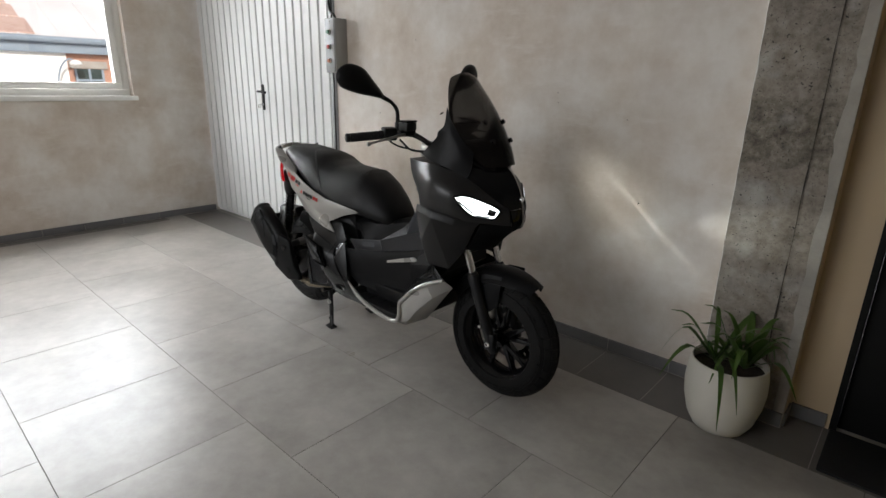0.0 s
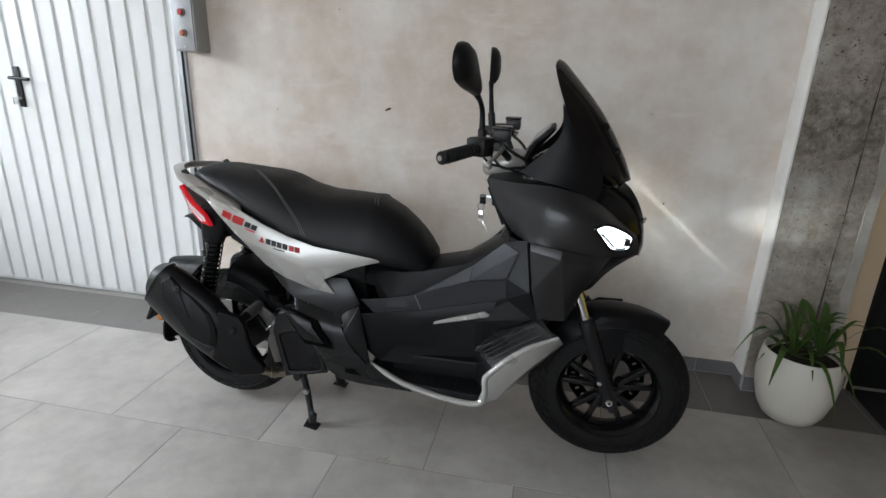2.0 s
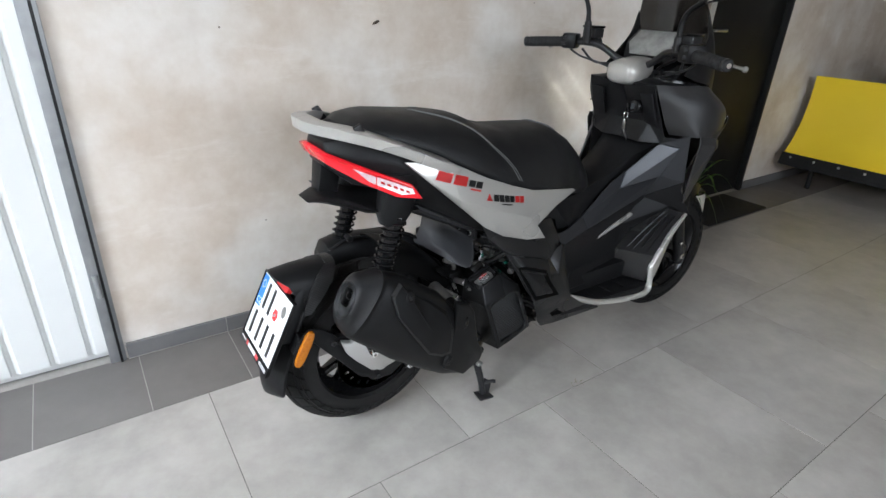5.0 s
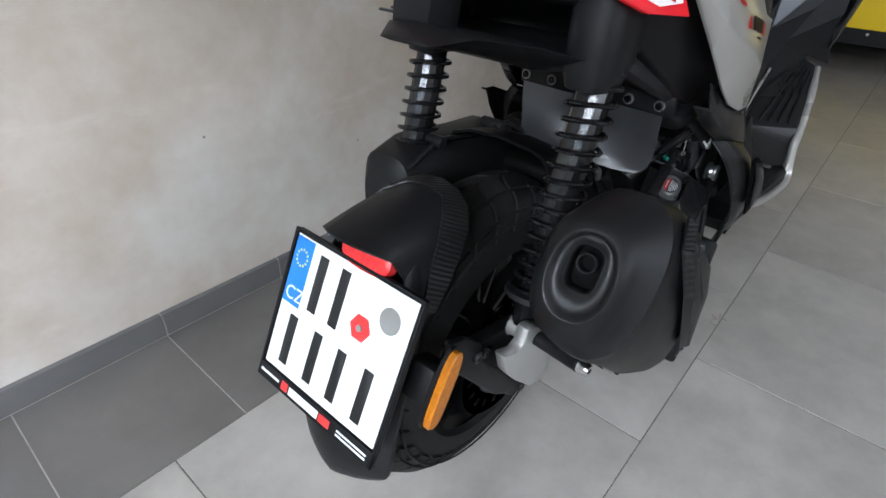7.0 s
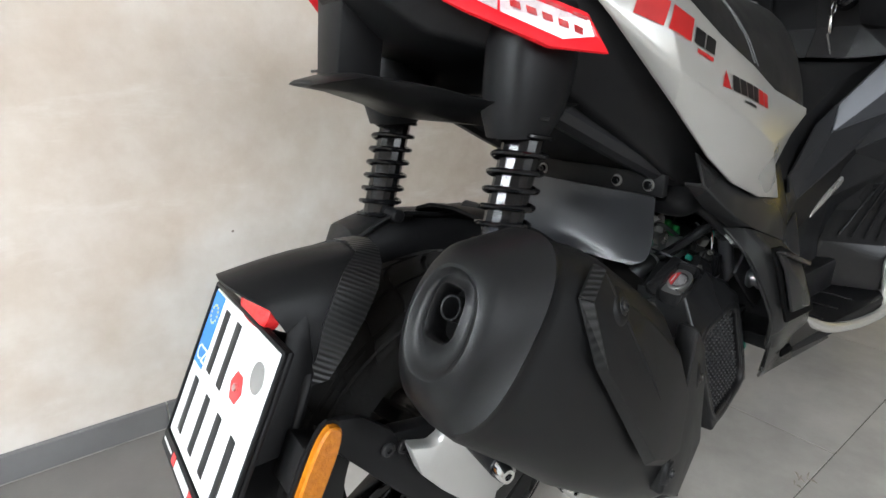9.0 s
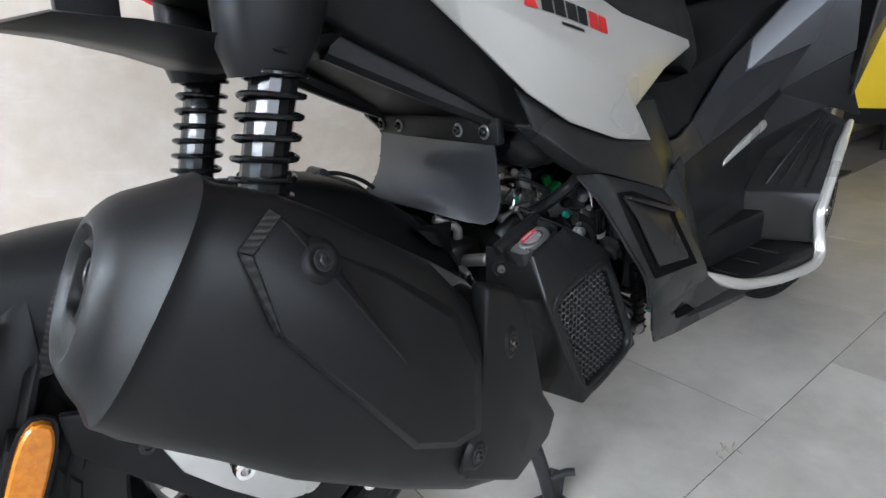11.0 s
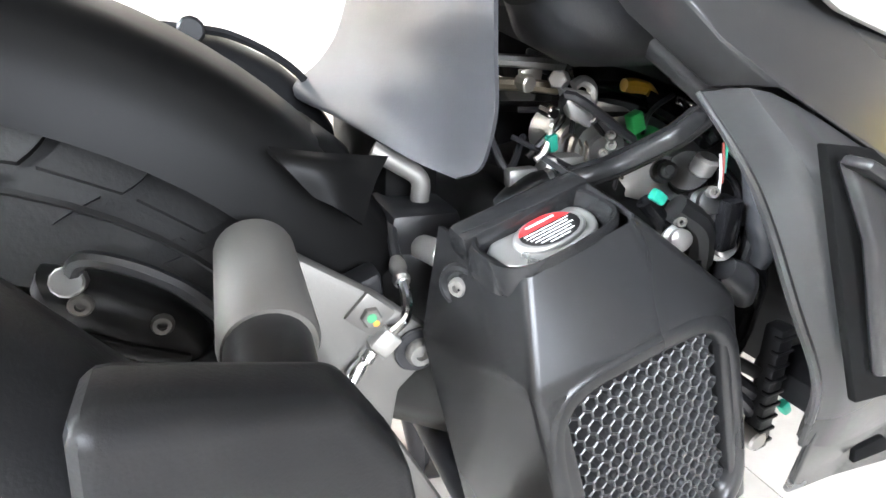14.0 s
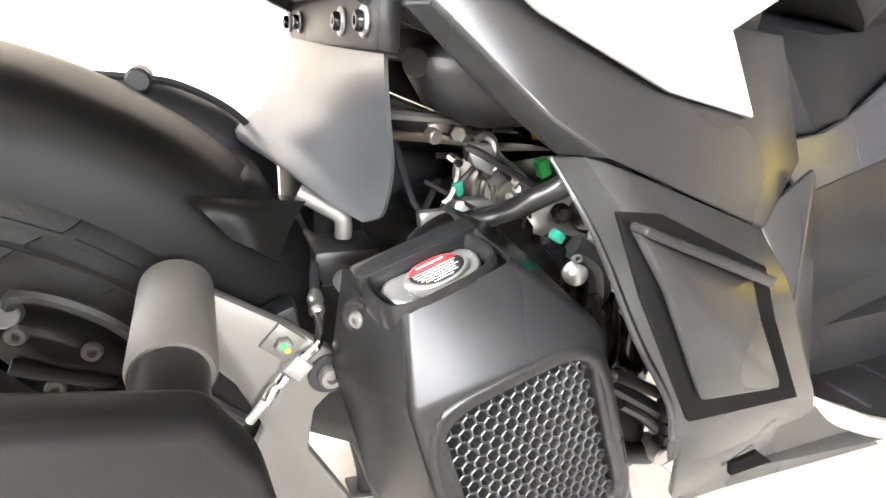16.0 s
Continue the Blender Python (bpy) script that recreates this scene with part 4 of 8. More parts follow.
def front_wheel(s):
    rimr = FR - 0.088
    m = pose(FX, FY, FR, 90)
    b = lathe([(rimr - 0.002, -0.045), (rimr + 0.006, -0.042), (rimr + 0.004, -0.036), (rimr - 0.018, -0.028), (rimr - 0.022, 0), (rimr - 0.018, 0.028), (rimr + 0.004, 0.036), (rimr + 0.006, 0.042), (rimr - 0.002, 0.045), (rimr - 0.012, 0.036), (rimr - 0.028, 0.02), (rimr - 0.030, 0), (rimr - 0.028, -0.02), (rimr - 0.012, -0.036)], 64, m, closed=True)
    rim = part("rim", b, M_GLOSS, s, "gloss black cast rim", 50)
    b = lathe([(0, -0.045), (0.03, -0.045), (0.036, -0.03), (0.036, 0.03), (0.03, 0.045), (0, 0.045)], 24, m)
    part("hub", b, M_GLOSS, rim)
    for k in range(5):
        a0 = 2 * math.pi * k / 5 + 0.35
        for da in (-0.24, 0.24):
            p = (FX + 0.03 * math.cos(a0 + da * 0.5), FY, FR + 0.03 * math.sin(a0 + da * 0.5))
            q = (FX + (rimr - 0.02) * math.cos(a0 + da), FY, FR + (rimr - 0.02) * math.sin(a0 + da))
            part("spoke", beam(p, q, 0.022, 0.036, 0.016, 0.026, bev=0.004), M_GLOSS, rim)
    tyre(FX, FY, FR, FR, 0.056, 0.086, s, 34)
    # axle and nut
    part("front_axle", rod((FX, FY - 0.105, FR), (FX, FY + 0.105, FR), 0.009, 12), M_BLACKST, s)
    screw("axle_nut", (FX, FY - 0.104, FR), (0, -1, 0), 0.012, s, M_CHROME, 0.008)
    # disc on the far side
    d = part("front_disc", ring_disc(FX, FR, FY + 0.062, 0.13, 0.085, 0.004, 22), M_STEEL, s, "drilled steel brake disc")
    part("front_caliper", box(FX - 0.15, FX - 0.085, FY + 0.04, FY + 0.085, FR + 0.03, FR + 0.11, 0.010), M_CASTWARM, s)


def ring_disc(x, z, y, r1, r0, t, holes):
    b = bm_new()
    n = holes * 4
    vs = {}
    rings = [r0, r0 + (r1 - r0) * 0.38, r0 + (r1 - r0) * 0.66, r1]
    for i in range(n):
        a = 2 * math.pi * i / n
        for j, r in enumerate(rings):
            vs[i, j] = b.verts.new((x + r * math.cos(a), y, z + r * math.sin(a)))
    for i in range(n):
        for j in range(3):
            if j == 1 and i % 4 == 0:
                continue
            k = (i + 1) % n
            b.faces.new((vs[i, j], vs[k, j], vs[k, j + 1], vs[i, j + 1]))
    bmesh.ops.solidify(b, geom=b.faces[:], thickness=t)
    bmesh.ops.recalc_face_normals(b, faces=b.faces)
    return b


def fork_and_fender(s):
    top, bot = Vector((1.262, 0, 0.66)), Vector((FX + 0.012, 0, FR - 0.02))
    ax = (top - bot).normalized()
    for sd in (1, -1):
        y = FY - sd * 0.088
        p0 = Vector((bot.x, y, bot.z))
        mid = p0 + ax * 0.306
        leg = part("fork_leg", lathe([(0, -0.02), (0.014, -0.02), (0.020, 0.0), (0.022, 0.05), (0.0235, 0.27), (0.025, 0.298), (0.022, 0.306), (0, 0.306)], 20, along(p0, mid)), M_BLACKST, s, "black fork slider")
        part("fork_tube", rod(mid, p0 + ax * 0.46, 0.0150, 20), M_CHROME, leg, "chromed fork tube")
        part("dust_seal", rod(mid - ax * 0.004, mid + ax * 0.012, 0.020, 20, 0.003), M_HOSE, leg)
        part("axle_clamp", box(FX - 0.02, FX + 0.026, y - 0.017, y + 0.017, FR - 0.028, FR + 0.045, 0.008), M_BLACKST, leg)
    part("caliper_bolt", rod((1.375, FY - 0.10, 0.33), (1.375, FY - 0.115, 0.33), 0.007, 10, 0.001), M_CHROME, s)
    # mudguard over the front wheel
    rings = []
    R = FR + 0.026
    for i in range(15):
        t = i / 14
        a = radians(146 - 88 * t)
        w = 0.062 + 0.018 * math.sin(t * math.pi) - (0.025 * max(0, t - 0.8) / 0.2)
        lift = 0.008 * max(0, t - 0.75) / 0.25
        ring = []
        for j in range(9):
            u = -1 + 2 * j / 8
            rr = R + lift + 0.012 * (1 - u * u) - 0.055 * abs(u) ** 5 * (1 - 0.5 * t)
            ring.append((FX + rr * math.cos(a), FY + w * u, FR + rr * math.sin(a)))
        rings.append(ring)
    b = loft(rings, closed=False)
    bmesh.ops.solidify(b, geom=b.faces[:], thickness=0.004)
    bmesh.ops.recalc_face_normals(b, faces=b.faces)
    part("front_fender", b, M_PLASTIC, s, "matt black front mudguard", 50)
    for sd in (1, -1):
        part("fender_bracket", shell(VS([(1.30, 0.088, 0.50), (1.36, 0.084, 0.54), (1.44, 0.080, 0.545), (1.43, 0.086, 0.42), (1.36, 0.092, 0.36), (1.33, 0.094, 0.40)], sd), [(0, 1, 2, 3, 4, 5)], 0.006, 0.002), M_PLASTIC, s)


SCREEN = ((1.298, 1.158, 1.150, 0.058), (1.285, 1.180, 1.152, 0.084), (1.24, 1.222, 1.166, 0.110), (1.18, 1.276, 1.190, 0.132), (1.12, 1.320, 1.216, 0.142), (1.06, 1.356, 1.256, 0.138), (1.01, 1.382, 1.300, 0.118), (0.965, 1.400, 1.345, 0.085))


def screen_at(z, d):
    zs = [r[0] for r in SCREEN][::-1]
    xc, xs, hw = (float(np.interp(z, zs, [r[k] for r in SCREEN][::-1])) for k in (1, 2, 3))
    return xc - (xc - xs) * min(1.0, abs(d) / hw) ** 1.9


def front_body(s):
    hood = [(0.984, 0.132, 0.962), (1.072, 0.160, 0.958), (1.190, 0.178, 0.955), (1.297, 0.136, 0.916), (1.386, 0.080, 0.842), (1.432, 0.045, 0.802)]
    mid = [(1.008, 0.145, 0.905), (1.085, 0.182, 0.908), (1.190, 0.218, 0.908), (1.300, 0.200, 0.876), (1.394, 0.095, 0.826), (1.437, 0.052, 0.790)]
    low = [(1.050, 0.150, 0.835), (1.105, 0.200, 0.848), (1.200, 0.232, 0.842), (1.308, 0.204, 0.818), (1.402, 0.098, 0.782), (1.442, 0.052, 0.767)]
    crest = [(1.084, 0.150, 0.800), (1.132, 0.222, 0.800), (1.215, 0.228, 0.786), (1.325, 0.180, 0.765), (1.405, 0.095, 0.750), (1.446, 0.045, 0.742)]
    for sd in (1, -1):
        cheek = patch([VS(r, sd) for r in (hood, mid, low, crest)], 0.004)
        tree = BVHTree.FromBMesh(cheek)
        part("front_cowl", cheek, M_CHARCOAL, s, "satin charcoal front fairing half", 40)
        LC = [(1.128, 0.236, 0.808), (1.215, 0.240, 0.795), (1.300, 0.204, 0.774), (1.362, 0.132, 0.755), (1.127, 0.242, 0.784), (1.215, 0.250, 0.768), (1.292, 0.212, 0.748), (1.346, 0.140, 0.733), (1.166, 0.208, 0.562), (1.246, 0.172, 0.552), (1.288, 0.126, 0.628), (1.140, 0.226, 0.660)]
        part("lower_cowl", shell(VS(LC, sd), [(0, 1, 5, 4), (1, 2, 6, 5), (2, 3, 7, 6), (4, 5, 11), (5, 9, 8, 11), (5, 6, 10, 9), (6, 7, 10)], 0.006, 0.005, segs=3), M_CHARCOAL, s, "satin charcoal lower fairing", 24)
        part("hood", patch([VS(r, sd) for r in (hood[2:], [(1.205, 0.120, 0.995), (1.325, 0.085, 0.952), (1.418, 0.042, 0.866), (1.450, 0.022, 0.806)], [(1.26, 0.0, 1.015), (1.385, 0.0, 0.952), (1.440, 0.0, 0.878), (1.459, 0.0, 0.809)])], 0.003), M_GLOSS, s, "gloss black hood", 50)
        part("nose_panel", patch([VS(r, sd) for r in ([(1.434, 0.044, 0.800), (1.450, 0.022, 0.804), (1.459, 0.0, 0.807)], [(1.446, 0.042, 0.765), (1.457, 0.02, 0.762), (1.463, 0.0, 0.760)], [(1.446, 0.040, 0.740), (1.452, 0.02, 0.730), (1.455, 0.0, 0.727)])], 0.004), M_GLOSS, s, "", 50)
        part("underside", patch([VS(r, sd) for r in ([(1.362, 0.128, 0.748), (1.410, 0.085, 0.744), (1.450, 0.0, 0.728)], [(1.325, 0.12, 0.69), (1.365, 0.06, 0.69), (1.40, 0.0, 0.69)], [(1.286, 0.118, 0.63), (1.32, 0.06, 0.625), (1.33, 0.0, 0.62)])], 0.004), M_PLASTIC, s, "", 50)
        # headlight lies on the cheek
        H = [(1.295, 0.857), (1.326, 0.862), (1.372, 0.838), (1.413, 0.806), (1.409, 0.782), (1.400, 0.772), (1.378, 0.778), (1.348, 0.788), (1.325, 0.815), (1.306, 0.842)]

        def on(x, z, lift):
            hit = tree.ray_cast(Vector((x, YC - sd * 0.6, z)), Vector((0, sd, 0)))
            y = hit[0].y if hit[0] is not None else YC - sd * 0.12
            return Vector((x + lift * 0.4, y - sd * lift, z))
        b = bm_new()
        c = b.verts.new(on(1.355, 0.818, 0.007))
        rim_ = [b.verts.new(on(x, z, 0.005)) for x, z in H]
        for k in range(len(H)):
            b.faces.new((c, rim_[k], rim_[(k + 1) % len(H)]))
        bmesh.ops.subdivide_edges(b, edges=b.edges[:], cuts=2, use_grid_fill=True)
        bmesh.ops.recalc_face_normals(b, faces=b.faces)
        bmesh.ops.solidify(b, geom=b.faces[:], thickness=0.003)
        h = part("headlight", b, M_LED, s, "lit white led headlight")
        part("headlight_bezel", tube([on(x, z, 0.004) for x, z in H + H[:1]], 0.0042, 6, 3), M_GLOSS, h)
        part("lamp_chamber", shell([on(x, z, 0.0085) for x, z in ((1.388, 0.812), (1.406, 0.803), (1.404, 0.783), (1.384, 0.790))], [(0, 1, 2, 3)], 0.002, 0.0005), M_GREYPL, h)
        part("lamp_blade", tube([on(x, z, 0.0085) for x, z in ((1.312, 0.842), (1.330, 0.824), (1.352, 0.797))], 0.0030, 6, 3), M_GLOSS, h)
        part("light_bar", tube([on(x, z, 0.009) for x, z in ((1.318, 0.850), (1.352, 0.838), (1.398, 0.800))], 0.0022, 6, 3), M_CHROME, h)
        part("light_bar", tube([on(x, z, 0.009) for x, z in ((1.398, 0.800), (1.392, 0.782), (1.360, 0.790))], 0.0022, 6, 3), M_GREYPL, h)
    part("emblem", rod((1.4505, YC, 0.842), (1.459, YC, 0.840), 0.010, 16, 0.001), M_CHROME, s, "small chrome emblem")
    part("nose_core", loft([[V(1.28, a * 0.10, 0.80 + c * 0.10) for a, c in ((-1, -1), (1, -1), (1, 1), (-1, 1))], [V(1.385, a * 0.05, 0.78 + c * 0.05) for a, c in ((-1, -1), (1, -1), (1, 1), (-1, 1))]]), M_PLASTIC, s)
    part("steering_column", rod((1.262, YC, 0.60), (1.06, YC, 0.99), 0.045, 16), M_BLACKST, s)
    # screen
    rings = []
    for z, xc, xs, hw in SCREEN:
        rings.append([(xc - (xc - xs) * abs(-1 + j / 8) ** 1.9, YC + hw * (-1 + j / 8), z - 0.012 * abs(-1 + j / 8) ** 2) for j in range(17)])
    b = loft([[c[k] for c in [smooth_path([r[j] for r in rings], 3) for j in range(17)]] for k in range(3 * 7 + 1)], closed=False)
    bmesh.ops.solidify(b, geom=b.faces[:], thickness=0.003)
    bmesh.ops.recalc_face_normals(b, faces=b.faces)
    sc = part("windscreen", b, M_SCREEN, s, "dark smoked windscreen", 60)
    for z in (1.118, 1.050):
        for sd in (1, -1):
            x = screen_at(z, 0.055)
            part("screen_bolt", lathe([(0, -0.006), (0.006, -0.006), (0.006, 0.0), (0.010, 0.0), (0.010, 0.006), (0.007, 0.009), (0, 0.009)], 14, along(V(x + 0.002, 0.055, z, sd), V(x + 0.8, 0.055 + 0.25, z + 0.5, sd))), M_GLOSS, sc)
    # dash behind the screen
    b = loft([[V(x, u * w, z + h * (1 - u * u)) for u in (-1, -0.6, 0, 0.6, 1)] + [V(x, u * w, z - 0.05) for u in (1, 0, -1)] for x, w, z, h in ((1.08, 0.10, 0.975, 0.015), (1.13, 0.13, 1.0, 0.03), (1.20, 0.135, 1.03, 0.035), (1.27, 0.11, 1.01, 0.03), (1.33, 0.085, 0.965, 0.02), (1.36, 0.05, 0.95, 0.01))])
    part("dash_cowl", b, M_GLOSS, s, "gloss black dash cowl", 60)
    ip = part("instrument_panel", shell([V(1.082, -0.088, 1.020), V(1.082, 0.088, 1.020), V(1.110, 0.105, 1.075), V(1.160, 0.098, 1.112), V(1.160, -0.098, 1.112), V(1.110, -0.105, 1.075)], [(0, 1, 2, 3, 4, 5)], 0.012, 0.003), M_PLASTIC, s)
    part("display", shell([V(1.084, -0.066, 1.036), V(1.084, 0.066, 1.036), V(1.106, 0.092, 1.072), V(1.150, 0.084, 1.110), V(1.150, -0.084, 1.110), V(1.106, -0.092, 1.072)], [(0, 1, 2, 3, 4, 5)], 0.003, 0.001), M_LCD, ip, "grey instrument display")
    for sd in (1, -1):
        part("screen_wing", patch([VS(r, sd) for r in ([(1.182, 0.132, 1.170), (1.215, 0.140, 1.12), (1.262, 0.134, 1.06), (1.305, 0.116, 1.01)], [(1.178, 0.152, 1.090), (1.210, 0.158, 1.06), (1.262, 0.150, 1.0), (1.308, 0.128, 0.955)], [(1.080, 0.160, 0.990), (1.130, 0.172, 0.972), (1.200, 0.176, 0.958), (1.297, 0.138, 0.918)])], 0.004), M_PLASTIC, s, "black side of the dash", 40)
    # top of the fairing between the halves
    part("fairing_top", shell([V(0.984, -0.132, 0.96), V(0.984, 0.132, 0.96), V(1.072, 0.158, 0.955), V(1.19, 0.172, 0.952), V(1.22, 0, 0.97), V(1.19, -0.172, 0.952), V(1.072, -0.158, 0.955), V(1.06, 0, 0.975)], [(0, 1, 7), (1, 2, 7), (2, 3, 7), (3, 4, 7), (4, 5, 7), (5, 6, 7), (6, 0, 7)], 0.004, 0.001), M_PLASTIC, s)
    # inner shield that faces the rider
    I = [(0.984, 0.130, 0.958), (0.992, 0.06, 0.955), (1.064, 0.148, 0.795), (1.030, 0.075, 0.90), (1.062, 0.08, 0.83), (1.03, 0.075, 0.765), (1.060, 0.14, 0.772), (1.122, 0.205, 0.792), (0.992, 0, 0.955), (1.032, 0, 0.90), (1.062, 0, 0.83), (1.03, 0, 0.77)]
    for sd in (1, -1):
        part("inner_shield", shell(VS(I, sd), [(0, 1, 3, 2), (2, 3, 4, 6), (4, 5, 6), (6, 7, 2), (1, 8, 9, 3), (3, 9, 10, 4), (4, 10, 11, 5)], 0.004, 0.002), M_PLASTIC, s, "grained black inner leg shield", 28)
        part("glovebox_lid", shell(VS([(0.996, 0.075, 0.93), (0.990, 0.122, 0.935), (1.042, 0.135, 0.825), (1.042, 0.085, 0.835)], sd), [(0, 1, 2, 3)], 0.008, 0.003), M_PLASTIC, s)
    ig = part("ignition_lock", rod(V(1.035, 0.055, 0.878), V(0.995, 0.058, 0.885), 0.021, 24, 0.004), M_GLOSS, s)
    part("key", box(0.968, 0.997, YC - 0.0605, YC - 0.0575, 0.876, 0.894, 0.001), M_STEEL, ig)
    part("key_head", box(0.955, 0.975, YC - 0.063, YC - 0.055, 0.866, 0.896, 0.003), M_GLOSS, ig)
    kr = part("key_ring", tube([V(0.960 + 0.010 * math.cos(a), 0.059, 0.858 + 0.012 * math.sin(a)) for a in [i * math.pi / 6 for i in range(13)]], 0.0012, 6, 2), M_CHROME, ig)
    part("key_tag", beam(V(0.96, 0.059, 0.846), V(0.962, 0.062, 0.812), 0.014, 0.005, 0.018, 0.005), M_CHROME, kr)
    part("spare_key", beam(V(0.965, 0.055, 0.812), V(0.985, 0.060, 0.775), 0.006, 0.002, 0.004, 0.002, bev=0.0005), M_STEEL, kr)


def steering(s):
    # silver handlebar cover
    b = loft([superring(V(x, 0, z), (0, 1, 0), (0, 0, 1), w, h, 18, 3) for x, z, w, h in ((0.955, 0.985, 0.040, 0.022), (0.965, 0.985, 0.052, 0.034), (1.0, 0.985, 0.060, 0.040), (1.05, 0.995, 0.055, 0.038), (1.085, 1.0, 0.040, 0.03))])
    part("handlebar_cover", b, M_SILVER, s, "silver handlebar cover", 50)
    for sd in (1, -1):
        part("handlebar", tube(VS([(1.035, 0.02, 1.0), (1.03, 0.07, 1.02), (1.005, 0.13, 1.055), (0.985, 0.20, 1.062), (0.945, 0.29, 1.056), (0.905, 0.375, 1.050)], sd), 0.011, 12, 5), M_BLACKST, s)
        g = part("grip", tube(VS([(0.962, 0.255, 1.059), (0.945, 0.29, 1.056), (0.925, 0.335, 1.053), (0.905, 0.375, 1.050)], sd), 0.0165, 16, 4), M_MAT, s, "black rubber grip")
        for k in range(9):
            t = k / 8
            c = Vector(V(0.958, 0.265, 1.0585, sd)).lerp(Vector(V(0.910, 0.365, 1.0505, sd)), t)
            dr = (Vector(V(0.905, 0.375, 1.05, sd)) - Vector(V(0.962, 0.255, 1.059, sd))).normalized()
            part("grip_rib", rod(c, c + dr * 0.006, 0.0178, 16, 0.0015), M_MAT, g)
        part("bar_end", rod(V(0.905, 0.375, 1.050, sd), V(0.897, 0.391, 1.049, sd), 0.017, 18, 0.004), M_BLACKST, s)
        part("bar_end_screw", rod(V(0.8975, 0.3905, 1.049, sd), V(0.896, 0.3935, 1.049, sd), 0.007, 10), M_CHROME, s)
        sw = part("switch_block", box(-0.030, 0.030, -0.026, 0.026, -0.024, 0.026, 0.008), M_PLASTIC, s, "black switch block")
        moved_ob(sw, Matrix.Translation(V(0.972, 0.235, 1.062, sd)) @ Euler((0, 0, radians(-25 * sd))).to_matrix().to_4x4())
        for k, (dx, dz) in enumerate(((-0.033, 0.012), (-0.033, -0.008))):
            part("switch", box(0.972 + dx - 0.003, 0.972 + dx + 0.006, YC - sd * 0.235 - 0.007, YC - sd * 0.235 + 0.007, 1.062 + dz - 0.005, 1.062 + dz + 0.005, 0.002), M_GREYPL, s)
        mc = part("fluid_reservoir", box(1.0, 1.048, YC - sd * 0.185 - 0.028, YC - sd * 0.185 + 0.028, 1.075, 1.108, 0.005), M_BLACKST, s, "black brake fluid reservoir")
        part("reservoir_cap", box(0.998, 1.050, YC - sd * 0.185 - 0.030, YC - sd * 0.185 + 0.030, 1.108, 1.116, 0.003), M_GLOSS, mc)
        part("master_cylinder", rod(V(1.015, 0.14, 1.065, sd), V(1.015, 0.225, 1.065, sd), 0.013, 14, 0.003), M_BLACKST, s)
        part("brake_lever", tube(VS([(1.028, 0.205, 1.062), (1.032, 0.23, 1.06), (1.025, 0.29, 1.050), (1.012, 0.345, 1.040), (1.014, 0.372, 1.036)], sd), [0.008, 0.008, 0.006, 0.006, 0.007], 10, 5, flat=0.7), M_CAST, s, "bare aluminium brake lever")
        part("lever_ball", lathe([(0, -0.009), (0.006, -0.007), (0.009, 0), (0.006, 0.007), (0, 0.009)], 12, pose(*V(1.015, 0.376, 1.035, sd))), M_CAST, s)
        part("cable", tube(VS([(0.995, 0.20, 1.04), (1.03, 0.17, 1.0), (1.075, 0.12, 0.995), (1.10, 0.06, 0.985)], sd), 0.004, 8, 5), M_HOSE, s)
        part("brake_hose", tube(VS([(1.025, 0.15, 1.06), (1.06, 0.13, 1.035), (1.085, 0.07, 1.01), (1.10, 0.03, 0.98)], sd), 0.005, 8, 5), M_HOSE, s)
        part("switch_cable", tube(VS([(0.985, 0.245, 1.035), (1.0, 0.21, 1.015), (1.03, 0.16, 1.0), (1.07, 0.08, 0.975)], sd), 0.0035, 8, 5), M_HOSE, s)
        # mirror
        if sd == 1:
            st = [(0.970, 0.185, 1.060), (0.968, 0.185, 1.107), (0.967, 0.188, 1.150), (0.963, 0.212, 1.180), (0.956, 0.253, 1.201)]
        else:
            st = [(0.958, 0.150, 1.060), (0.951, 0.150, 1.130), (0.948, 0.153, 1.165), (0.944, 0.168, 1.200), (0.940, 0.186, 1.225)]
        part("mirror_clamp", rod(V(*st[0], sd), V(*st[1], sd), 0.012, 14, 0.003), M_BLACKST, s)
        mi = part("mirror_stem", tube(VS(st[1:], sd), [0.0085, 0.0075, 0.007, 0.009], 12, 6), M_PLASTIC, s)
        out = [(-0.006, -0.008), (0.05, 0.002), (0.10, 0.010), (0.150, 0.022), (0.182, 0.036), (0.198, 0.062), (0.192, 0.092), (0.165, 0.112), (0.13, 0.116), (0.086, 0.100), (0.044, 0.058), (0.004, 0.014)]
        loop = smooth_path([(a, 0, c) for a, c in out + out[:1]], 3)[:-1]
        jx, jd, jz = st[-1]
        ca, cc = 0.125, 0.060
        wide = 1.0 if sd == 1 else 0.85

        def rim_at(sx, k):
            return [V(jx + sx - 0.10 * (ca + (q.x - ca) * k), jd + (ca + (q.x - ca) * k) * wide, jz + cc + (q.z - cc) * k, sd) for q in loop]
        mh = part("mirror_housing", loft([rim_at(sx, k) for sx, k in ((-0.004, 0.93), (-0.006, 0.98), (0.0, 1.0), (0.012, 0.95), (0.024, 0.72), (0.030, 0.40), (0.031, 0.1))]), M_PLASTIC, mi, "black mirror housing", 50)
        b = bm_new()
        b.faces.new([b.verts.new(p) for p in rim_at(-0.0065, 0.90)])
        bmesh.ops.solidify(b, geom=b.faces[:], thickness=0.002)
        part("mirror_glass", b, M_MIRROR, mh, "mirror glass")


def moved_ob(o, m):
    """Places a part's mesh, built round the origin, at m."""
    o.data.transform(m)
    return o


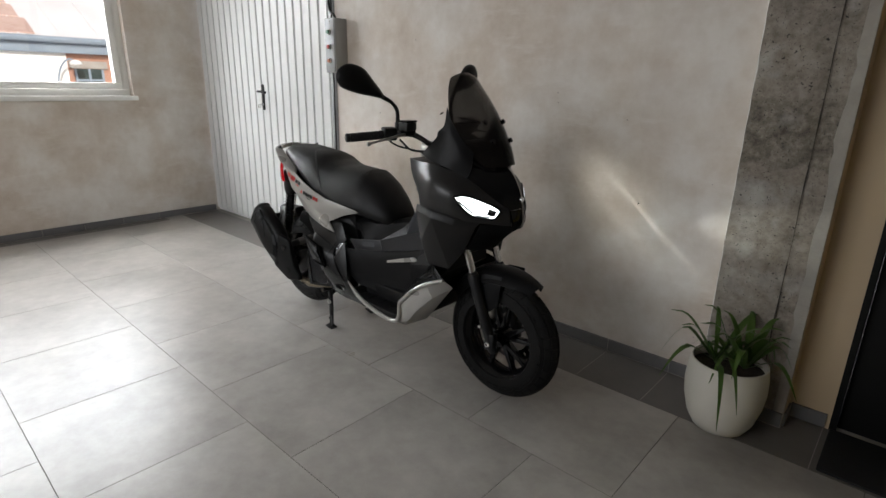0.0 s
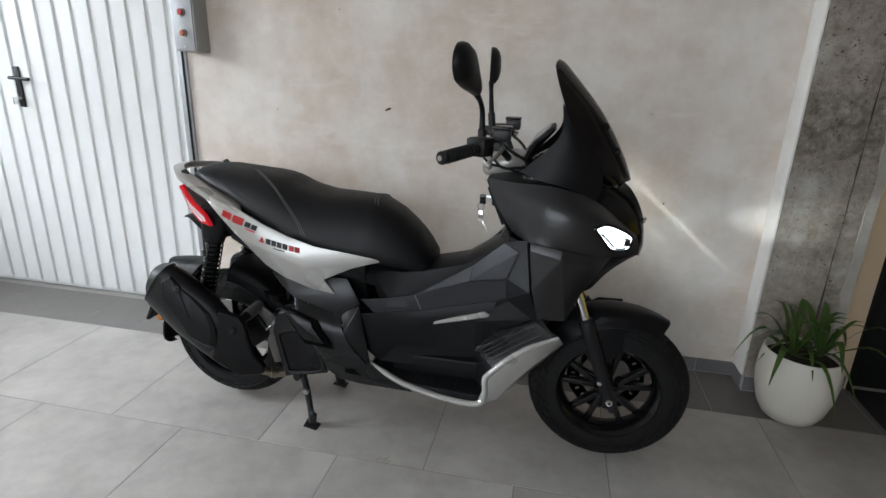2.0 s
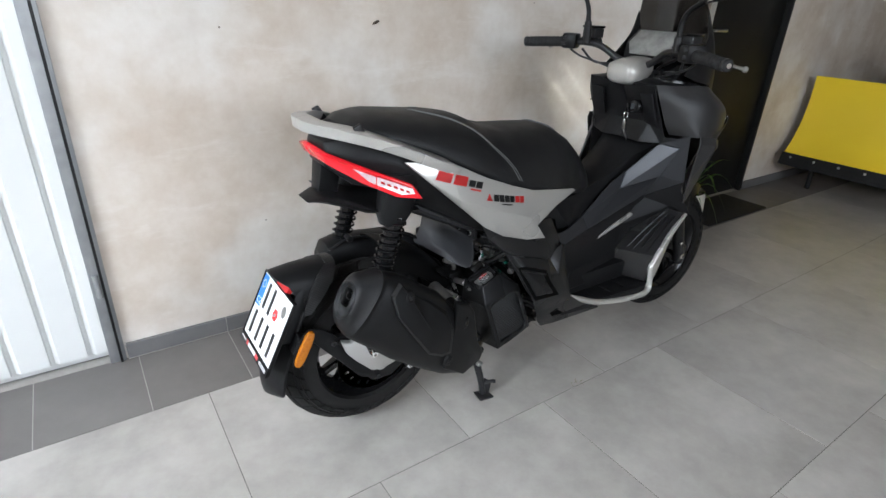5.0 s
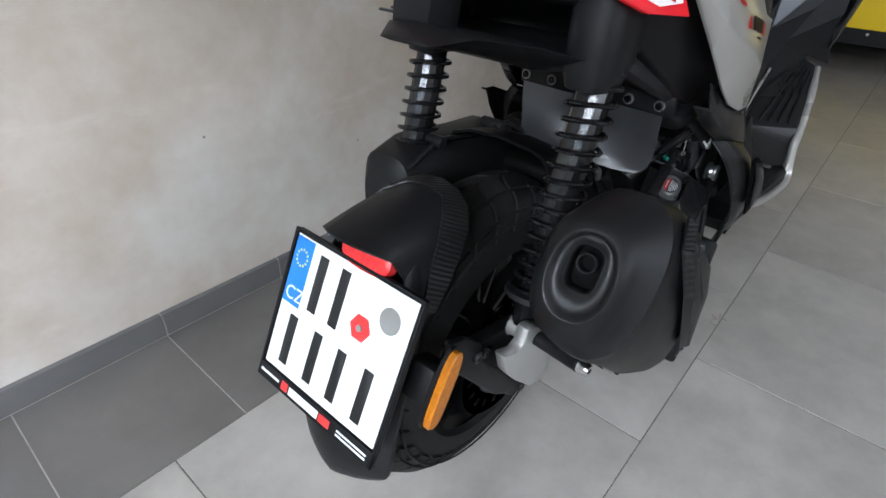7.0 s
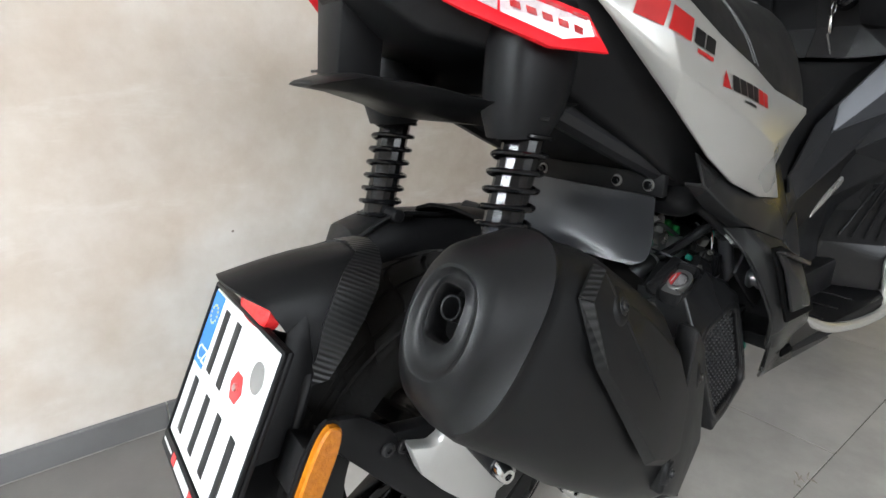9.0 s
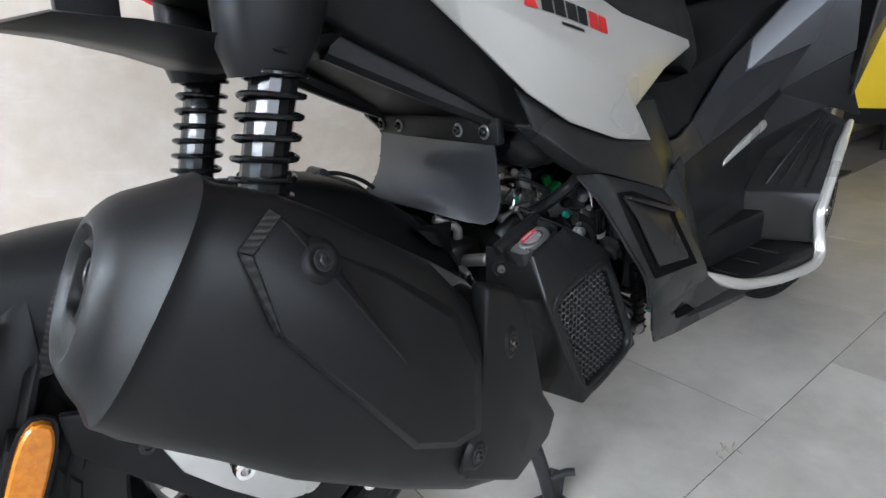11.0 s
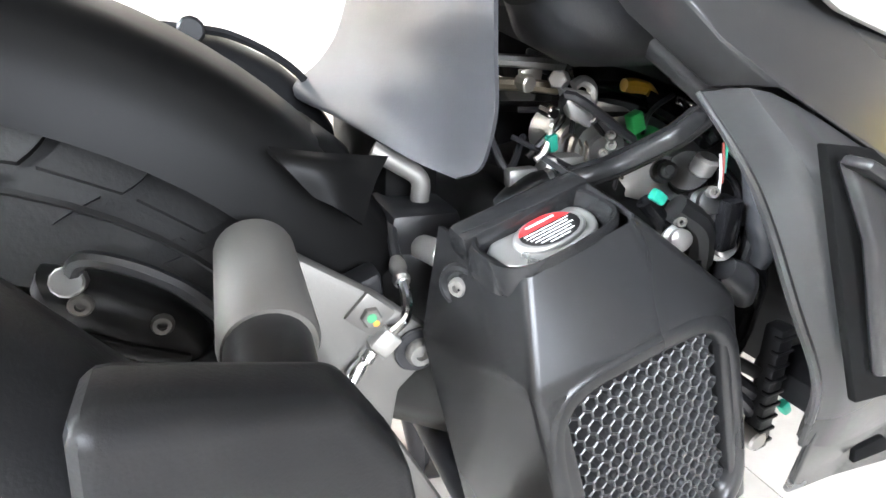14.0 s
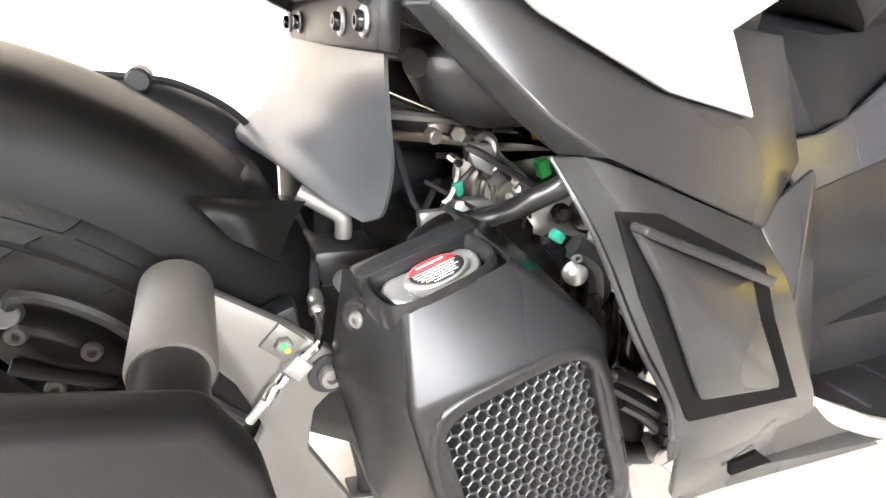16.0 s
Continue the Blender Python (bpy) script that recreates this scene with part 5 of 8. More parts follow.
def seat_shape(x, u):
    """Height of the seat's upper skin at x, at u across from -1 to 1."""
    zt = np.interp(x, SX, SZT)
    zl = np.interp(x, SX, SZL)
    return zl + (zt - zl) * (1 - abs(u) ** 2.8) ** (1 / 1.7)


SX = [-0.035, -0.01, 0.05, 0.15, 0.25, 0.30, 0.345, 0.43, 0.53, 0.62, 0.69, 0.75, 0.79, 0.806]
SZT = [0.905, 0.922, 0.928, 0.920, 0.911, 0.902, 0.878, 0.860, 0.857, 0.852, 0.815, 0.765, 0.715, 0.685]
SZL = [0.890, 0.885, 0.880, 0.846, 0.792, 0.768, 0.749, 0.718, 0.694, 0.682, 0.670, 0.658, 0.650, 0.652]
SW = [0.070, 0.098, 0.125, 0.150, 0.170, 0.176, 0.178, 0.178, 0.172, 0.158, 0.138, 0.115, 0.092, 0.074]


def seat(s):
    rings = []
    n = 36
    for i in range(n + 1):
        x = SX[0] + (SX[-1] - SX[0]) * i / n
        w = np.interp(x, SX, SW)
        zl = np.interp(x, SX, SZL)
        top = [(x, YC + w * math.sin(radians(-90 + 180 * j / 20)), seat_shape(x, math.sin(radians(-90 + 180 * j / 20)))) for j in range(21)]
        bot = [(x, YC + w * u * 0.93, zl - 0.02) for u in (0.95, 0.4, -0.4, -0.95)]
        rings.append(top + bot)
    p = part("seat", loft(rings), M_SEAT, s, "black vinyl two-step seat", 55)

    def seam(f, u0, u1, nn=26, r=0.0013):
        pts = []
        for i in range(nn + 1):
            u = u0 + (u1 - u0) * i / nn
            x = f(u)
            w = np.interp(x, SX, SW)
            pts.append((x, YC + w * u, seat_shape(x, u) + 0.0008))
        return tube(pts, r, 5, 1)
    for k, off in enumerate((0.0, 0.010)):
        part("stitching", seam(lambda u: 0.165 + off + 0.25 * abs(u) ** 1.7, -0.985, 0.985, 40), M_THREAD, p, "grey seat stitching")
        part("stitching", seam(lambda u: 0.60 + off + 0.05 * abs(u) ** 1.3, -0.45, 0.45), M_THREAD, p, "grey seat stitching")


def decal(pts, panel_bm_tree, material, parent, name, sd=1, lift=0.0012, label=""):
    """Flat print: outline in x and z, laid on a side panel."""
    b = bm_new()

    def at(x, z):
        hit = panel_bm_tree.ray_cast(Vector((x, YC - sd * 0.6, z)), Vector((0, sd, 0)))
        y = hit[0].y if hit[0] is not None else YC - sd * 0.2
        return b.verts.new((x, y - sd * lift, z))
    if len(pts) == 4:
        (x0, z0), (x1, z1), (x2, z2), (x3, z3) = pts
        nu, nv = 8, 6
        g = []
        for j in range(nv + 1):
            v = j / nv
            g.append([at((x0 * (1 - u) + x1 * u) * (1 - v) + (x3 * (1 - u) + x2 * u) * v, (z0 * (1 - u) + z1 * u) * (1 - v) + (z3 * (1 - u) + z2 * u) * v) for u in [i / nu for i in range(nu + 1)]])
        for r0, r1 in zip(g, g[1:]):
            for i in range(nu):
                b.faces.new((r0[i], r0[i + 1], r1[i + 1], r1[i]))
    else:
        b.faces.new([at(x, z) for x, z in pts])
    bmesh.ops.solidify(b, geom=b.faces[:], thickness=0.0005)
    return part(name, b, material, parent, label)


def tail(s):
    # inner tail body
    rows = ((-0.085, 0.058, 0.815, 0.872), (-0.03, 0.098, 0.772, 0.884), (0.05, 0.140, 0.752, 0.884), (0.12, 0.160, 0.712, 0.862), (0.20, 0.170, 0.668, 0.822), (0.30, 0.175, 0.612, 0.745), (0.42, 0.165, 0.565, 0.690), (0.60, 0.12, 0.50, 0.655))
    b = loft([[V(x, -w, (z0 + z1) / 2 + 0.01), V(x, -w * 0.8, z0), V(x, w * 0.8, z0), V(x, w, (z0 + z1) / 2 + 0.01), V(x, w * 0.8, z1), V(x, -w * 0.8, z1)] for x, w, z0, z1 in rows])
    soften(b, 0.006, 2, 30)
    part("tail_body", b, M_PLASTIC, s, "matt black tail section", 35)
    P = [(0.062, 0.158, 0.834), (0.170, 0.186, 0.830), (0.285, 0.192, 0.776), (0.370, 0.194, 0.744), (0.455, 0.186, 0.716), (0.645, 0.160, 0.684), (0.662, 0.154, 0.674), (0.570, 0.172, 0.648), (0.484, 0.190, 0.608), (0.522, 0.190, 0.561), (0.441, 0.195, 0.574), (0.352, 0.197, 0.604), (0.286, 0.196, 0.641), (0.214, 0.186, 0.703), (0.117, 0.172, 0.786), (0.195, 0.203, 0.735), (0.330, 0.213, 0.684), (0.430, 0.206, 0.648)]
    F = [(0, 1, 15, 14), (14, 15, 13), (1, 2, 15), (2, 16, 15), (13, 15, 16, 12), (2, 3, 16), (12, 16, 11), (3, 4, 17, 16), (11, 16, 17, 10), (4, 5, 6, 7, 17), (17, 7, 8), (17, 8, 9, 10)]
    for sd in (1, -1):
        b = shell(VS(P, sd), F, 0.006, 0.0035)
        tree = BVHTree.FromBMesh(b)
        p = part("side_panel", b, M_SILVER, s, "silver-beige metallic tail side panel", 35)
        if sd == 1:
            # model mark and dealer mark, as plain shapes
            def bar(x0, x1, z0, h, sl, m, k=0.40, name="badge_bar"):
                decal([(x0, z0 + (x0 - 0.14) * sl), (x1, z0 + (x1 - 0.14) * sl), (x1 + h * k, z0 + h + (x1 - 0.14) * sl), (x0 + h * k, z0 + h + (x0 - 0.14) * sl)], tree, m, p, name, sd)
            bar(0.134, 0.170, 0.788, 0.022, -0.30, M_REDPRINT)
            bar(0.176, 0.214, 0.788, 0.022, -0.30, M_REDPRINT)
            bar(0.221, 0.240, 0.790, 0.015, -0.30, M_INK)
            bar(0.243, 0.262, 0.790, 0.015, -0.30, M_INK)
            bar(0.226, 0.258, 0.782, 0.004, -0.30, M_REDPRINT)
            for k in range(4):
                bar(0.299 + k * 0.0185, 0.315 + k * 0.0185, 0.752, 0.017, -0.22, M_INK, 0.0)
            for k in range(2):
                bar(0.375 + k * 0.0185, 0.391 + k * 0.0185, 0.752, 0.017, -0.22, M_REDPRINT, 0.0)
            decal([(0.275, 0.722), (0.294, 0.718), (0.285, 0.739)], tree, M_REDPRINT, p, "badge_triangle", sd)
            bar(0.325, 0.362, 0.744, 0.003, -0.22, M_INK, 0.0)
        # red light, one side
        T = [(-0.094, 0.0, 0.860), (-0.086, 0.066, 0.853), (0.000, 0.126, 0.816), (0.076, 0.170, 0.786), (0.100, 0.178, 0.752), (0.046, 0.156, 0.757), (-0.020, 0.114, 0.788), (-0.074, 0.066, 0.828), (-0.084, 0.0, 0.836)]
        l = part("tail_light", shell(VS(T, sd), [(0, 1, 7, 8), (1, 2, 6, 7), (2, 3, 5, 6), (3, 4, 5)], 0.014, 0.003), M_REDLENS, s, "lit red wraparound tail light")
        lt = BVHTree.FromBMesh(shell(VS(T, sd), [(0, 1, 7, 8), (1, 2, 6, 7), (2, 3, 5, 6), (3, 4, 5)], 0.014, 0.003))
        decal([(-0.045, 0.822), (-0.002, 0.805), (-0.002, 0.787), (-0.016, 0.794)], lt, M_CLEARLENS, l, "clear_lens", sd, 0.0015, "clear led section")
        decal([(0.000, 0.805), (0.070, 0.779), (0.076, 0.766), (0.048, 0.764), (0.000, 0.786)], lt, M_CLEARLENS, l, "clear_lens", sd, 0.0015, "clear led section")
        for k in range(5):
            x = 0.006 + k * 0.0125
            z = 0.796 - k * 0.0050
            decal([(x, z), (x + 0.008, z - 0.003), (x + 0.009, z - 0.009), (x + 0.001, z - 0.006)], lt, M_REDREF, l, "led_cell", sd, 0.0024)
        for k in range(7):
            x, z = -0.070 + k * 0.021, 0.838 - k * 0.0085
            decal([(x, z), (x + 0.016, z - 0.0066), (x + 0.016, z - 0.0100), (x, z - 0.0034)], lt, M_REDREF, l, "led_bar", sd, 0.0012)
        # grab rail, one side
        outer = [(0.208, 0.184, 0.806), (0.190, 0.194, 0.816), (0.120, 0.190, 0.846), (0.020, 0.168, 0.886), (-0.050, 0.134, 0.906), (-0.100, 0.084, 0.915), (-0.122, 0.046, 0.918), (-0.127, 0.0, 0.920)]
        inner = [(0.200, 0.170, 0.812), (0.178, 0.152, 0.830), (0.112, 0.142, 0.858), (0.014, 0.122, 0.897), (-0.046, 0.092, 0.915), (-0.078, 0.056, 0.919), (-0.090, 0.032, 0.923), (-0.094, 0.0, 0.925)]
        outer, inner = smooth_path(outer, 3), smooth_path(inner, 3)
        b = loft([[V(*o_, sd), V(o_[0], o_[1] - 0.006, o_[2] - 0.024, sd), V(i_[0], i_[1] + 0.004, i_[2] - 0.020, sd), V(*i_, sd)] for o_, i_ in zip(outer, inner)])
        soften(b, 0.004, 2, 40)
        part("grab_rail", b, M_SILVER, s, "silver plank-shaped grab rail half", 40)
        part("rail_stay", beam(V(-0.02, 0.115, 0.885, sd), V(-0.035, 0.118, 0.918, sd), 0.03, 0.012, 0.018, 0.010), M_BLACKST, s)
    # tray over the rear wheel
    b = loft([[V(x, -w, z1 - 0.004), V(x, -w * 0.55, z0), V(x, w * 0.55, z0), V(x, w, z1 - 0.004), V(x, w * 0.6, z1), V(x, -w * 0.6, z1)] for x, w, z0, z1 in ((-0.124, 0.034, 0.726, 0.731), (-0.085, 0.060, 0.720, 0.738), (-0.03, 0.098, 0.705, 0.728), (0.01, 0.122, 0.690, 0.716), (0.06, 0.140, 0.682, 0.708), (0.12, 0.142, 0.688, 0.710))])
    soften(b, 0.004, 2, 30)
    tr = part("tail_tray", b, M_PLASTIC, s, "black tail tray above the shock absorbers", 35)
    for k in range(3):
        part("tray_slot", box(-0.075 + k * 0.018, -0.070 + k * 0.018, YC + 0.02, YC + 0.085, 0.7395, 0.7425, 0.001), M_GREYPL, tr)
    for sd in (1, -1):
        part("shock_boss", loft([superring(V(x, 0.118, z, sd), (1, 0, 0), (0, 1, 0), a_, b_, 16, 3) for x, z, a_, b_ in ((0.052, 0.676, 0.030, 0.026), (0.058, 0.700, 0.042, 0.032), (0.066, 0.735, 0.048, 0.032), (0.074, 0.80, 0.050, 0.032))]), M_PLASTIC, s)
    part("tray_neck", beam(V(-0.055, -0.035, 0.725), V(-0.045, -0.030, 0.83), 0.05, 0.05, 0.05, 0.06), M_PLASTIC, s)


def shock(s, sd):
    p, q = Vector(V(0.062, 0.122, 0.690, sd)), Vector(V(-0.030, 0.118, 0.375, sd))
    ax = (q - p).normalized()
    L = (q - p).length
    m = along(p, q)
    c = part("shock_body", lathe([(0, -0.02), (0.017, -0.02), (0.0205, 0.0), (0.0205, 0.20), (0.016, 0.205), (0.016, L - 0.03), (0.014, L - 0.02), (0.014, L + 0.012), (0, L + 0.012)], 14, m), M_GLOSS, s, "gloss black shock absorber", 20)
    turns = 15.5
    n = int(turns * 14)
    z0, z1 = -0.004, L - 0.055
    pts = []
    for i in range(n + 1):
        a = 2 * math.pi * turns * i / n
        pts.append(m @ Vector((0.0268 * math.cos(a), 0.0268 * math.sin(a), z0 + (z1 - z0) * i / n)))
    part("shock_spring", tube(pts, 0.0029, 8, 1), M_GLOSS, c, "black coil spring")
    part("spring_seat", lathe([(0.016, L - 0.057), (0.034, L - 0.055), (0.034, L - 0.048), (0.016, L - 0.044)], 20, m), M_BLACKST, c)
    part("lower_eye", rod(q + Vector((0, -0.014, 0)), q + Vector((0, 0.014, 0)), 0.016, 16, 0.003), M_CAST, c)


def rear_end(s):
    rimr = RR - 0.088
    m = pose(RX, RY, RZ, 90)
    b = lathe([(rimr - 0.002, -0.052), (rimr + 0.006, -0.049), (rimr + 0.004, -0.043), (rimr - 0.018, -0.032), (rimr - 0.022, 0), (rimr - 0.018, 0.032), (rimr + 0.004, 0.043), (rimr + 0.006, 0.049), (rimr - 0.002, 0.052), (rimr - 0.012, 0.04), (rimr - 0.028, 0.02), (rimr - 0.030, 0), (rimr - 0.028, -0.02), (rimr - 0.012, -0.04)], 64, m, closed=True)
    rim = part("rim", b, M_GLOSS, s, "gloss black cast rim", 50)
    part("hub", lathe([(0, -0.06), (0.036, -0.06), (0.042, -0.04), (0.042, 0.05), (0, 0.05)], 24, m), M_GLOSS, rim)
    for k in range(5):
        a0 = 2 * math.pi * k / 5 + 0.1
        for da in (-0.22, 0.22):
            p = (RX + 0.034 * math.cos(a0 + da * 0.5), RY, RZ + 0.034 * math.sin(a0 + da * 0.5))
            q = (RX + (rimr - 0.02) * math.cos(a0 + da), RY, RZ + (rimr - 0.02) * math.sin(a0 + da))
            part("spoke", beam(p, q, 0.024, 0.036, 0.016, 0.028, bev=0.004), M_GLOSS, rim)
    tyre(RX, RY, RZ, RR, 0.064, 0.086, s, 30)
    part("rear_disc", ring_disc(RX, RZ, RY - 0.083, 0.112, 0.072, 0.004, 20), M_CASTWARM, s, "drilled steel brake disc")
    part("disc_carrier", lathe([(0.03, 0.0), (0.075, 0.0), (0.075, 0.004), (0.03, 0.006)], 24, pose(RX, RY - 0.080, RZ, 90)), M_BLACKST, s)
    for sd in (1, -1):
        shock(s, sd)
    # brake casting with its bolts, seen between tyre and bracket
    bc = part("brake_casting", loft([superring(V(x, 0.082, z), (0, 1, 0), (-0.35, 0, 1), a, b_, 18, 2.8) for x, z, a, b_ in ((0.098, 0.424, 0.010, 0.010), (0.106, 0.420, 0.016, 0.022), (0.134, 0.408, 0.018, 0.027), (0.160, 0.396, 0.016, 0.022), (0.170, 0.390, 0.008, 0.010))]), M_ENGINE, s, "dark cast brake caliper", 50)
    for x, z in ((0.116, 0.428), (0.148, 0.412), (0.128, 0.392)):
        screw("caliper_screw", V(x, 0.098, z), (0, -1, 0.1), 0.0055, bc, M_BRACKET, 0.004)
    part("caliper_ridge", beam(V(0.110, 0.099, 0.410), V(0.158, 0.098, 0.388), 0.010, 0.006, 0.008, 0.005), M_ENGINE, bc)
    part("brake_hose", tube(VS([(0.112, 0.09, 0.438), (0.122, 0.102, 0.452), (0.146, 0.106, 0.444), (0.170, 0.108, 0.424), (0.205, 0.110, 0.375), (0.226, 0.124, 0.364)]), 0.0042, 8, 5), M_HOSE, bc)
    part("banjo_fitting", rod(V(0.112, 0.088, 0.436), V(0.112, 0.098, 0.440), 0.0075, 12, 0.001), M_STEEL, bc)
    # swing arm on the exhaust side
    b = shell(VS([(0.26, 0.105, 0.43), (0.27, 0.105, 0.36), (0.06, 0.105, 0.20), (0.0, 0.105, 0.205), (-0.045, 0.105, 0.27), (-0.105, 0.105, 0.345), (-0.10, 0.105, 0.385), (-0.03, 0.105, 0.37), (0.06, 0.105, 0.345)], 1), [tuple(range(9))], 0.022, 0.005)
    arm = part("swing_arm", b, M_PLASTIC, s, "black swing arm")
    screw("arm_bolt", V(-0.088, 0.107, 0.365), (0, -1, 0), 0.008, arm, M_BLACKST)
    screw("arm_bolt", V(0.02, 0.107, 0.215), (0, -1, 0), 0.008, arm, M_BLACKST)
    screw("axle_nut", V(RX, 0.106, RR), (0, -1, 0), 0.016, arm, M_STEEL, 0.012)
    cal = part("caliper_cover", shell(VS([(-0.101, 0.126, 0.392), (-0.075, 0.128, 0.383), (-0.064, 0.129, 0.388), (-0.062, 0.131, 0.412), (-0.050, 0.132, 0.411), (-0.028, 0.134, 0.398), (0.025, 0.134, 0.365), (0.032, 0.133, 0.352), (0.025, 0.131, 0.330), (0.011, 0.128, 0.268), (-0.020, 0.126, 0.276), (-0.060, 0.125, 0.318), (-0.088, 0.125, 0.353)], 1), [tuple(range(13))], 0.018, 0.004), M_ALU, s, "bare cast aluminium caliper cover")
    part("plate_arm", shell(VS([(-0.161, 0.108, 0.428), (-0.133, 0.108, 0.420), (-0.101, 0.108, 0.391), (-0.076, 0.108, 0.336), (-0.021, 0.108, 0.271), (0.007, 0.108, 0.231), (-0.016, 0.108, 0.228), (-0.054, 0.108, 0.258), (-0.119, 0.108, 0.338), (-0.161, 0.108, 0.390)], 1), [tuple(range(10))], 0.010, 0.003), M_PLASTIC, s, "black bracket arm of the mud flap")
    screw("arm_bolt", V(-0.108, 0.109, 0.372), (0, -1, 0), 0.008, arm, M_BLACKST)
    part("caliper_web", shell(VS([(0.018, 0.112, 0.345), (0.072, 0.112, 0.30), (0.062, 0.112, 0.262), (0.02, 0.112, 0.25), (0.0, 0.112, 0.285)], 1), [tuple(range(5))], 0.014, 0.004), M_ALU, s, "bare aluminium bracket")
    for (x, z), L in (((-0.057, 0.395), 0.230), ((0.043, 0.323), 0.230)):
        a = part("muffler_stay", rod(V(x + 0.03, 0.11, z - 0.02), V(x + 0.004, L - 0.012, z - 0.003), 0.0100, 14, 0.003), M_PLASTIC, s)
        screw("stay_bolt", V(x + 0.004, L - 0.014, z - 0.003), (-0.12, -1, 0.02), 0.0088, a, M_CHROME, 0.014)
    # inner mudguard ahead of the shock absorbers
    sec = [(-0.092, 0.250), (-0.089, 0.276), (-0.079, 0.298), (-0.05, 0.308), (0, 0.312), (0.05, 0.308), (0.072, 0.3015), (0.080, 0.292), (0.087, 0.272), (0.092, 0.250)]
    rings = []
    for k in range(15):
        a = radians(30 + (82 - 30) * k / 14)
        rings.append([(RX + r * math.cos(a), RY - d, RZ + r * math.sin(a)) for d, r in sec])
    b = loft(rings, closed=False)
    bmesh.ops.solidify(b, geom=b.faces[:], thickness=0.004)
    bmesh.ops.recalc_face_normals(b, faces=b.faces)
    hg = part("hugger", b, M_HUGGER, s, "matt black inner mudguard", 60)
    part("mudguard_pocket", patch([VS(r) for r in ([(0.205, 0.088, 0.498), (0.234, 0.080, 0.492), (0.273, 0.072, 0.487)], [(0.210, 0.094, 0.491), (0.233, 0.094, 0.488), (0.261, 0.086, 0.475)], [(0.225, 0.098, 0.473), (0.238, 0.100, 0.466), (0.251, 0.098, 0.456)])], 0.003, 5), M_HUGGER, hg, "moulded pocket on the mudguard", 60)
    # tail mudguard over the tyre, with its lip above the plate and a carbon-look horseshoe band
    front = [(-0.062, 0.0, 0.560), (-0.066, 0.028, 0.557), (-0.075, 0.050, 0.547), (-0.088, 0.063, 0.528), (-0.107, 0.068, 0.502), (-0.128, 0.071, 0.478), (-0.152, 0.073, 0.452)]
    rear = [(-0.222, 0.0, 0.552), (-0.219, 0.020, 0.550), (-0.211, 0.038, 0.544), (-0.192, 0.050, 0.528), (-0.180, 0.055, 0.502), (-0.182, 0.059, 0.476), (-0.190, 0.062, 0.446)]

    def across(k, f, lift=0.0):
        """Point of the mudguard: k from -6 to 6 across, f from its front edge (0) to its lip (1)."""
        p, q = Vector(front[abs(k)]), Vector(rear[abs(k)])
        o_ = p.lerp(q, f)
        o_.z += (0.006 * math.sin(math.pi * f) + lift) * max(0.0, 1 - abs(k) / 5)
        o_.y += lift * min(1.0, abs(k) / 3)
        return V(o_.x, o_.y, o_.z, 1 if k >= 0 else -1)
    b = loft([[across(k, j / 8) for k in range(-6, 7)] for j in range(9)], closed=False)
    bmesh.ops.solidify(b, geom=b.faces[:], thickness=0.004)
    bmesh.ops.recalc_face_normals(b, faces=b.faces)
    tg = part("tail_mudguard", b, M_PLASTIC, s, "black tail mudguard", 45)
    b = loft([[across(k, (0.17 + 0.40 * min(1.0, max(0, abs(k) - 1) / 3)) * j / 5 - 0.02, 0.0028) for k in range(-6, 7)] for j in range(6)], closed=False)
    bmesh.ops.solidify(b, geom=b.faces[:], thickness=0.0025)
    bmesh.ops.recalc_face_normals(b, faces=b.faces)
    part("carbon_hem", b, M_CARBON, tg, "carbon-look band along the mudguard", 45)
    for sd in (1, -1):
        part("mudguard_web", shell(VS([(-0.158, 0.056, 0.520), (-0.180, 0.056, 0.505), (-0.212, 0.074, 0.440), (-0.232, 0.080, 0.392), (-0.190, 0.080, 0.392), (-0.162, 0.070, 0.460)], sd), [(0, 1, 2, 5), (2, 3, 4, 5)], 0.004, 0.002), M_PLASTIC, tg)
    tl, tr_, br, bl = Vector(V(-0.196, -0.105, 0.510)), Vector(V(-0.196, 0.105, 0.510)), Vector(V(-0.282, 0.105, 0.330)), Vector(V(-0.282, -0.105, 0.330))
    n = (tl - tr_).cross(br - tr_).normalized()
    if n.x > 0:
        n = -n
    # holder: vertical mud guard behind the plate
    part("mud_flap", loft([[V(x + 0.030 * (k / 5) ** 2 + (0.006 if back else 0), w * k / 5, z) for back in (0, 1) for k in (range(-5, 6) if not back else range(5, -6, -1))] for x, w, z in ((-0.186, 0.050, 0.490), (-0.205, 0.074, 0.455), (-0.238, 0.084, 0.38), (-0.262, 0.086, 0.31), (-0.270, 0.085, 0.262), (-0.271, 0.080, 0.240), (-0.270, 0.068, 0.224), (-0.268, 0.048, 0.214), (-0.267, 0.020, 0.210))]), M_PLASTIC, s, "black rear mud flap", 50)

    def on(u, v, w=0.0):
        """Point on the plate: u across from its left edge, v down from the top, both 0 to 1, w out of it."""
        return tl.lerp(tr_, u).lerp(bl.lerp(br, u), v) + n * w

    def slab(u0, u1, v0, v1, w0, w1, bev=0.0):
        b = bm_new()
        lo = [b.verts.new(on(u, v, w0)) for u, v in ((u0, v0), (u1, v0), (u1, v1), (u0, v1))]
        hi = [b.verts.new(on(u, v, w1)) for u, v in ((u0, v0), (u1, v0), (u1, v1), (u0, v1))]
        b.faces.new(lo)
        b.faces.new(hi)
        for i in range(4):
            b.faces.new((lo[i], lo[(i + 1) % 4], hi[(i + 1) % 4], hi[i]))
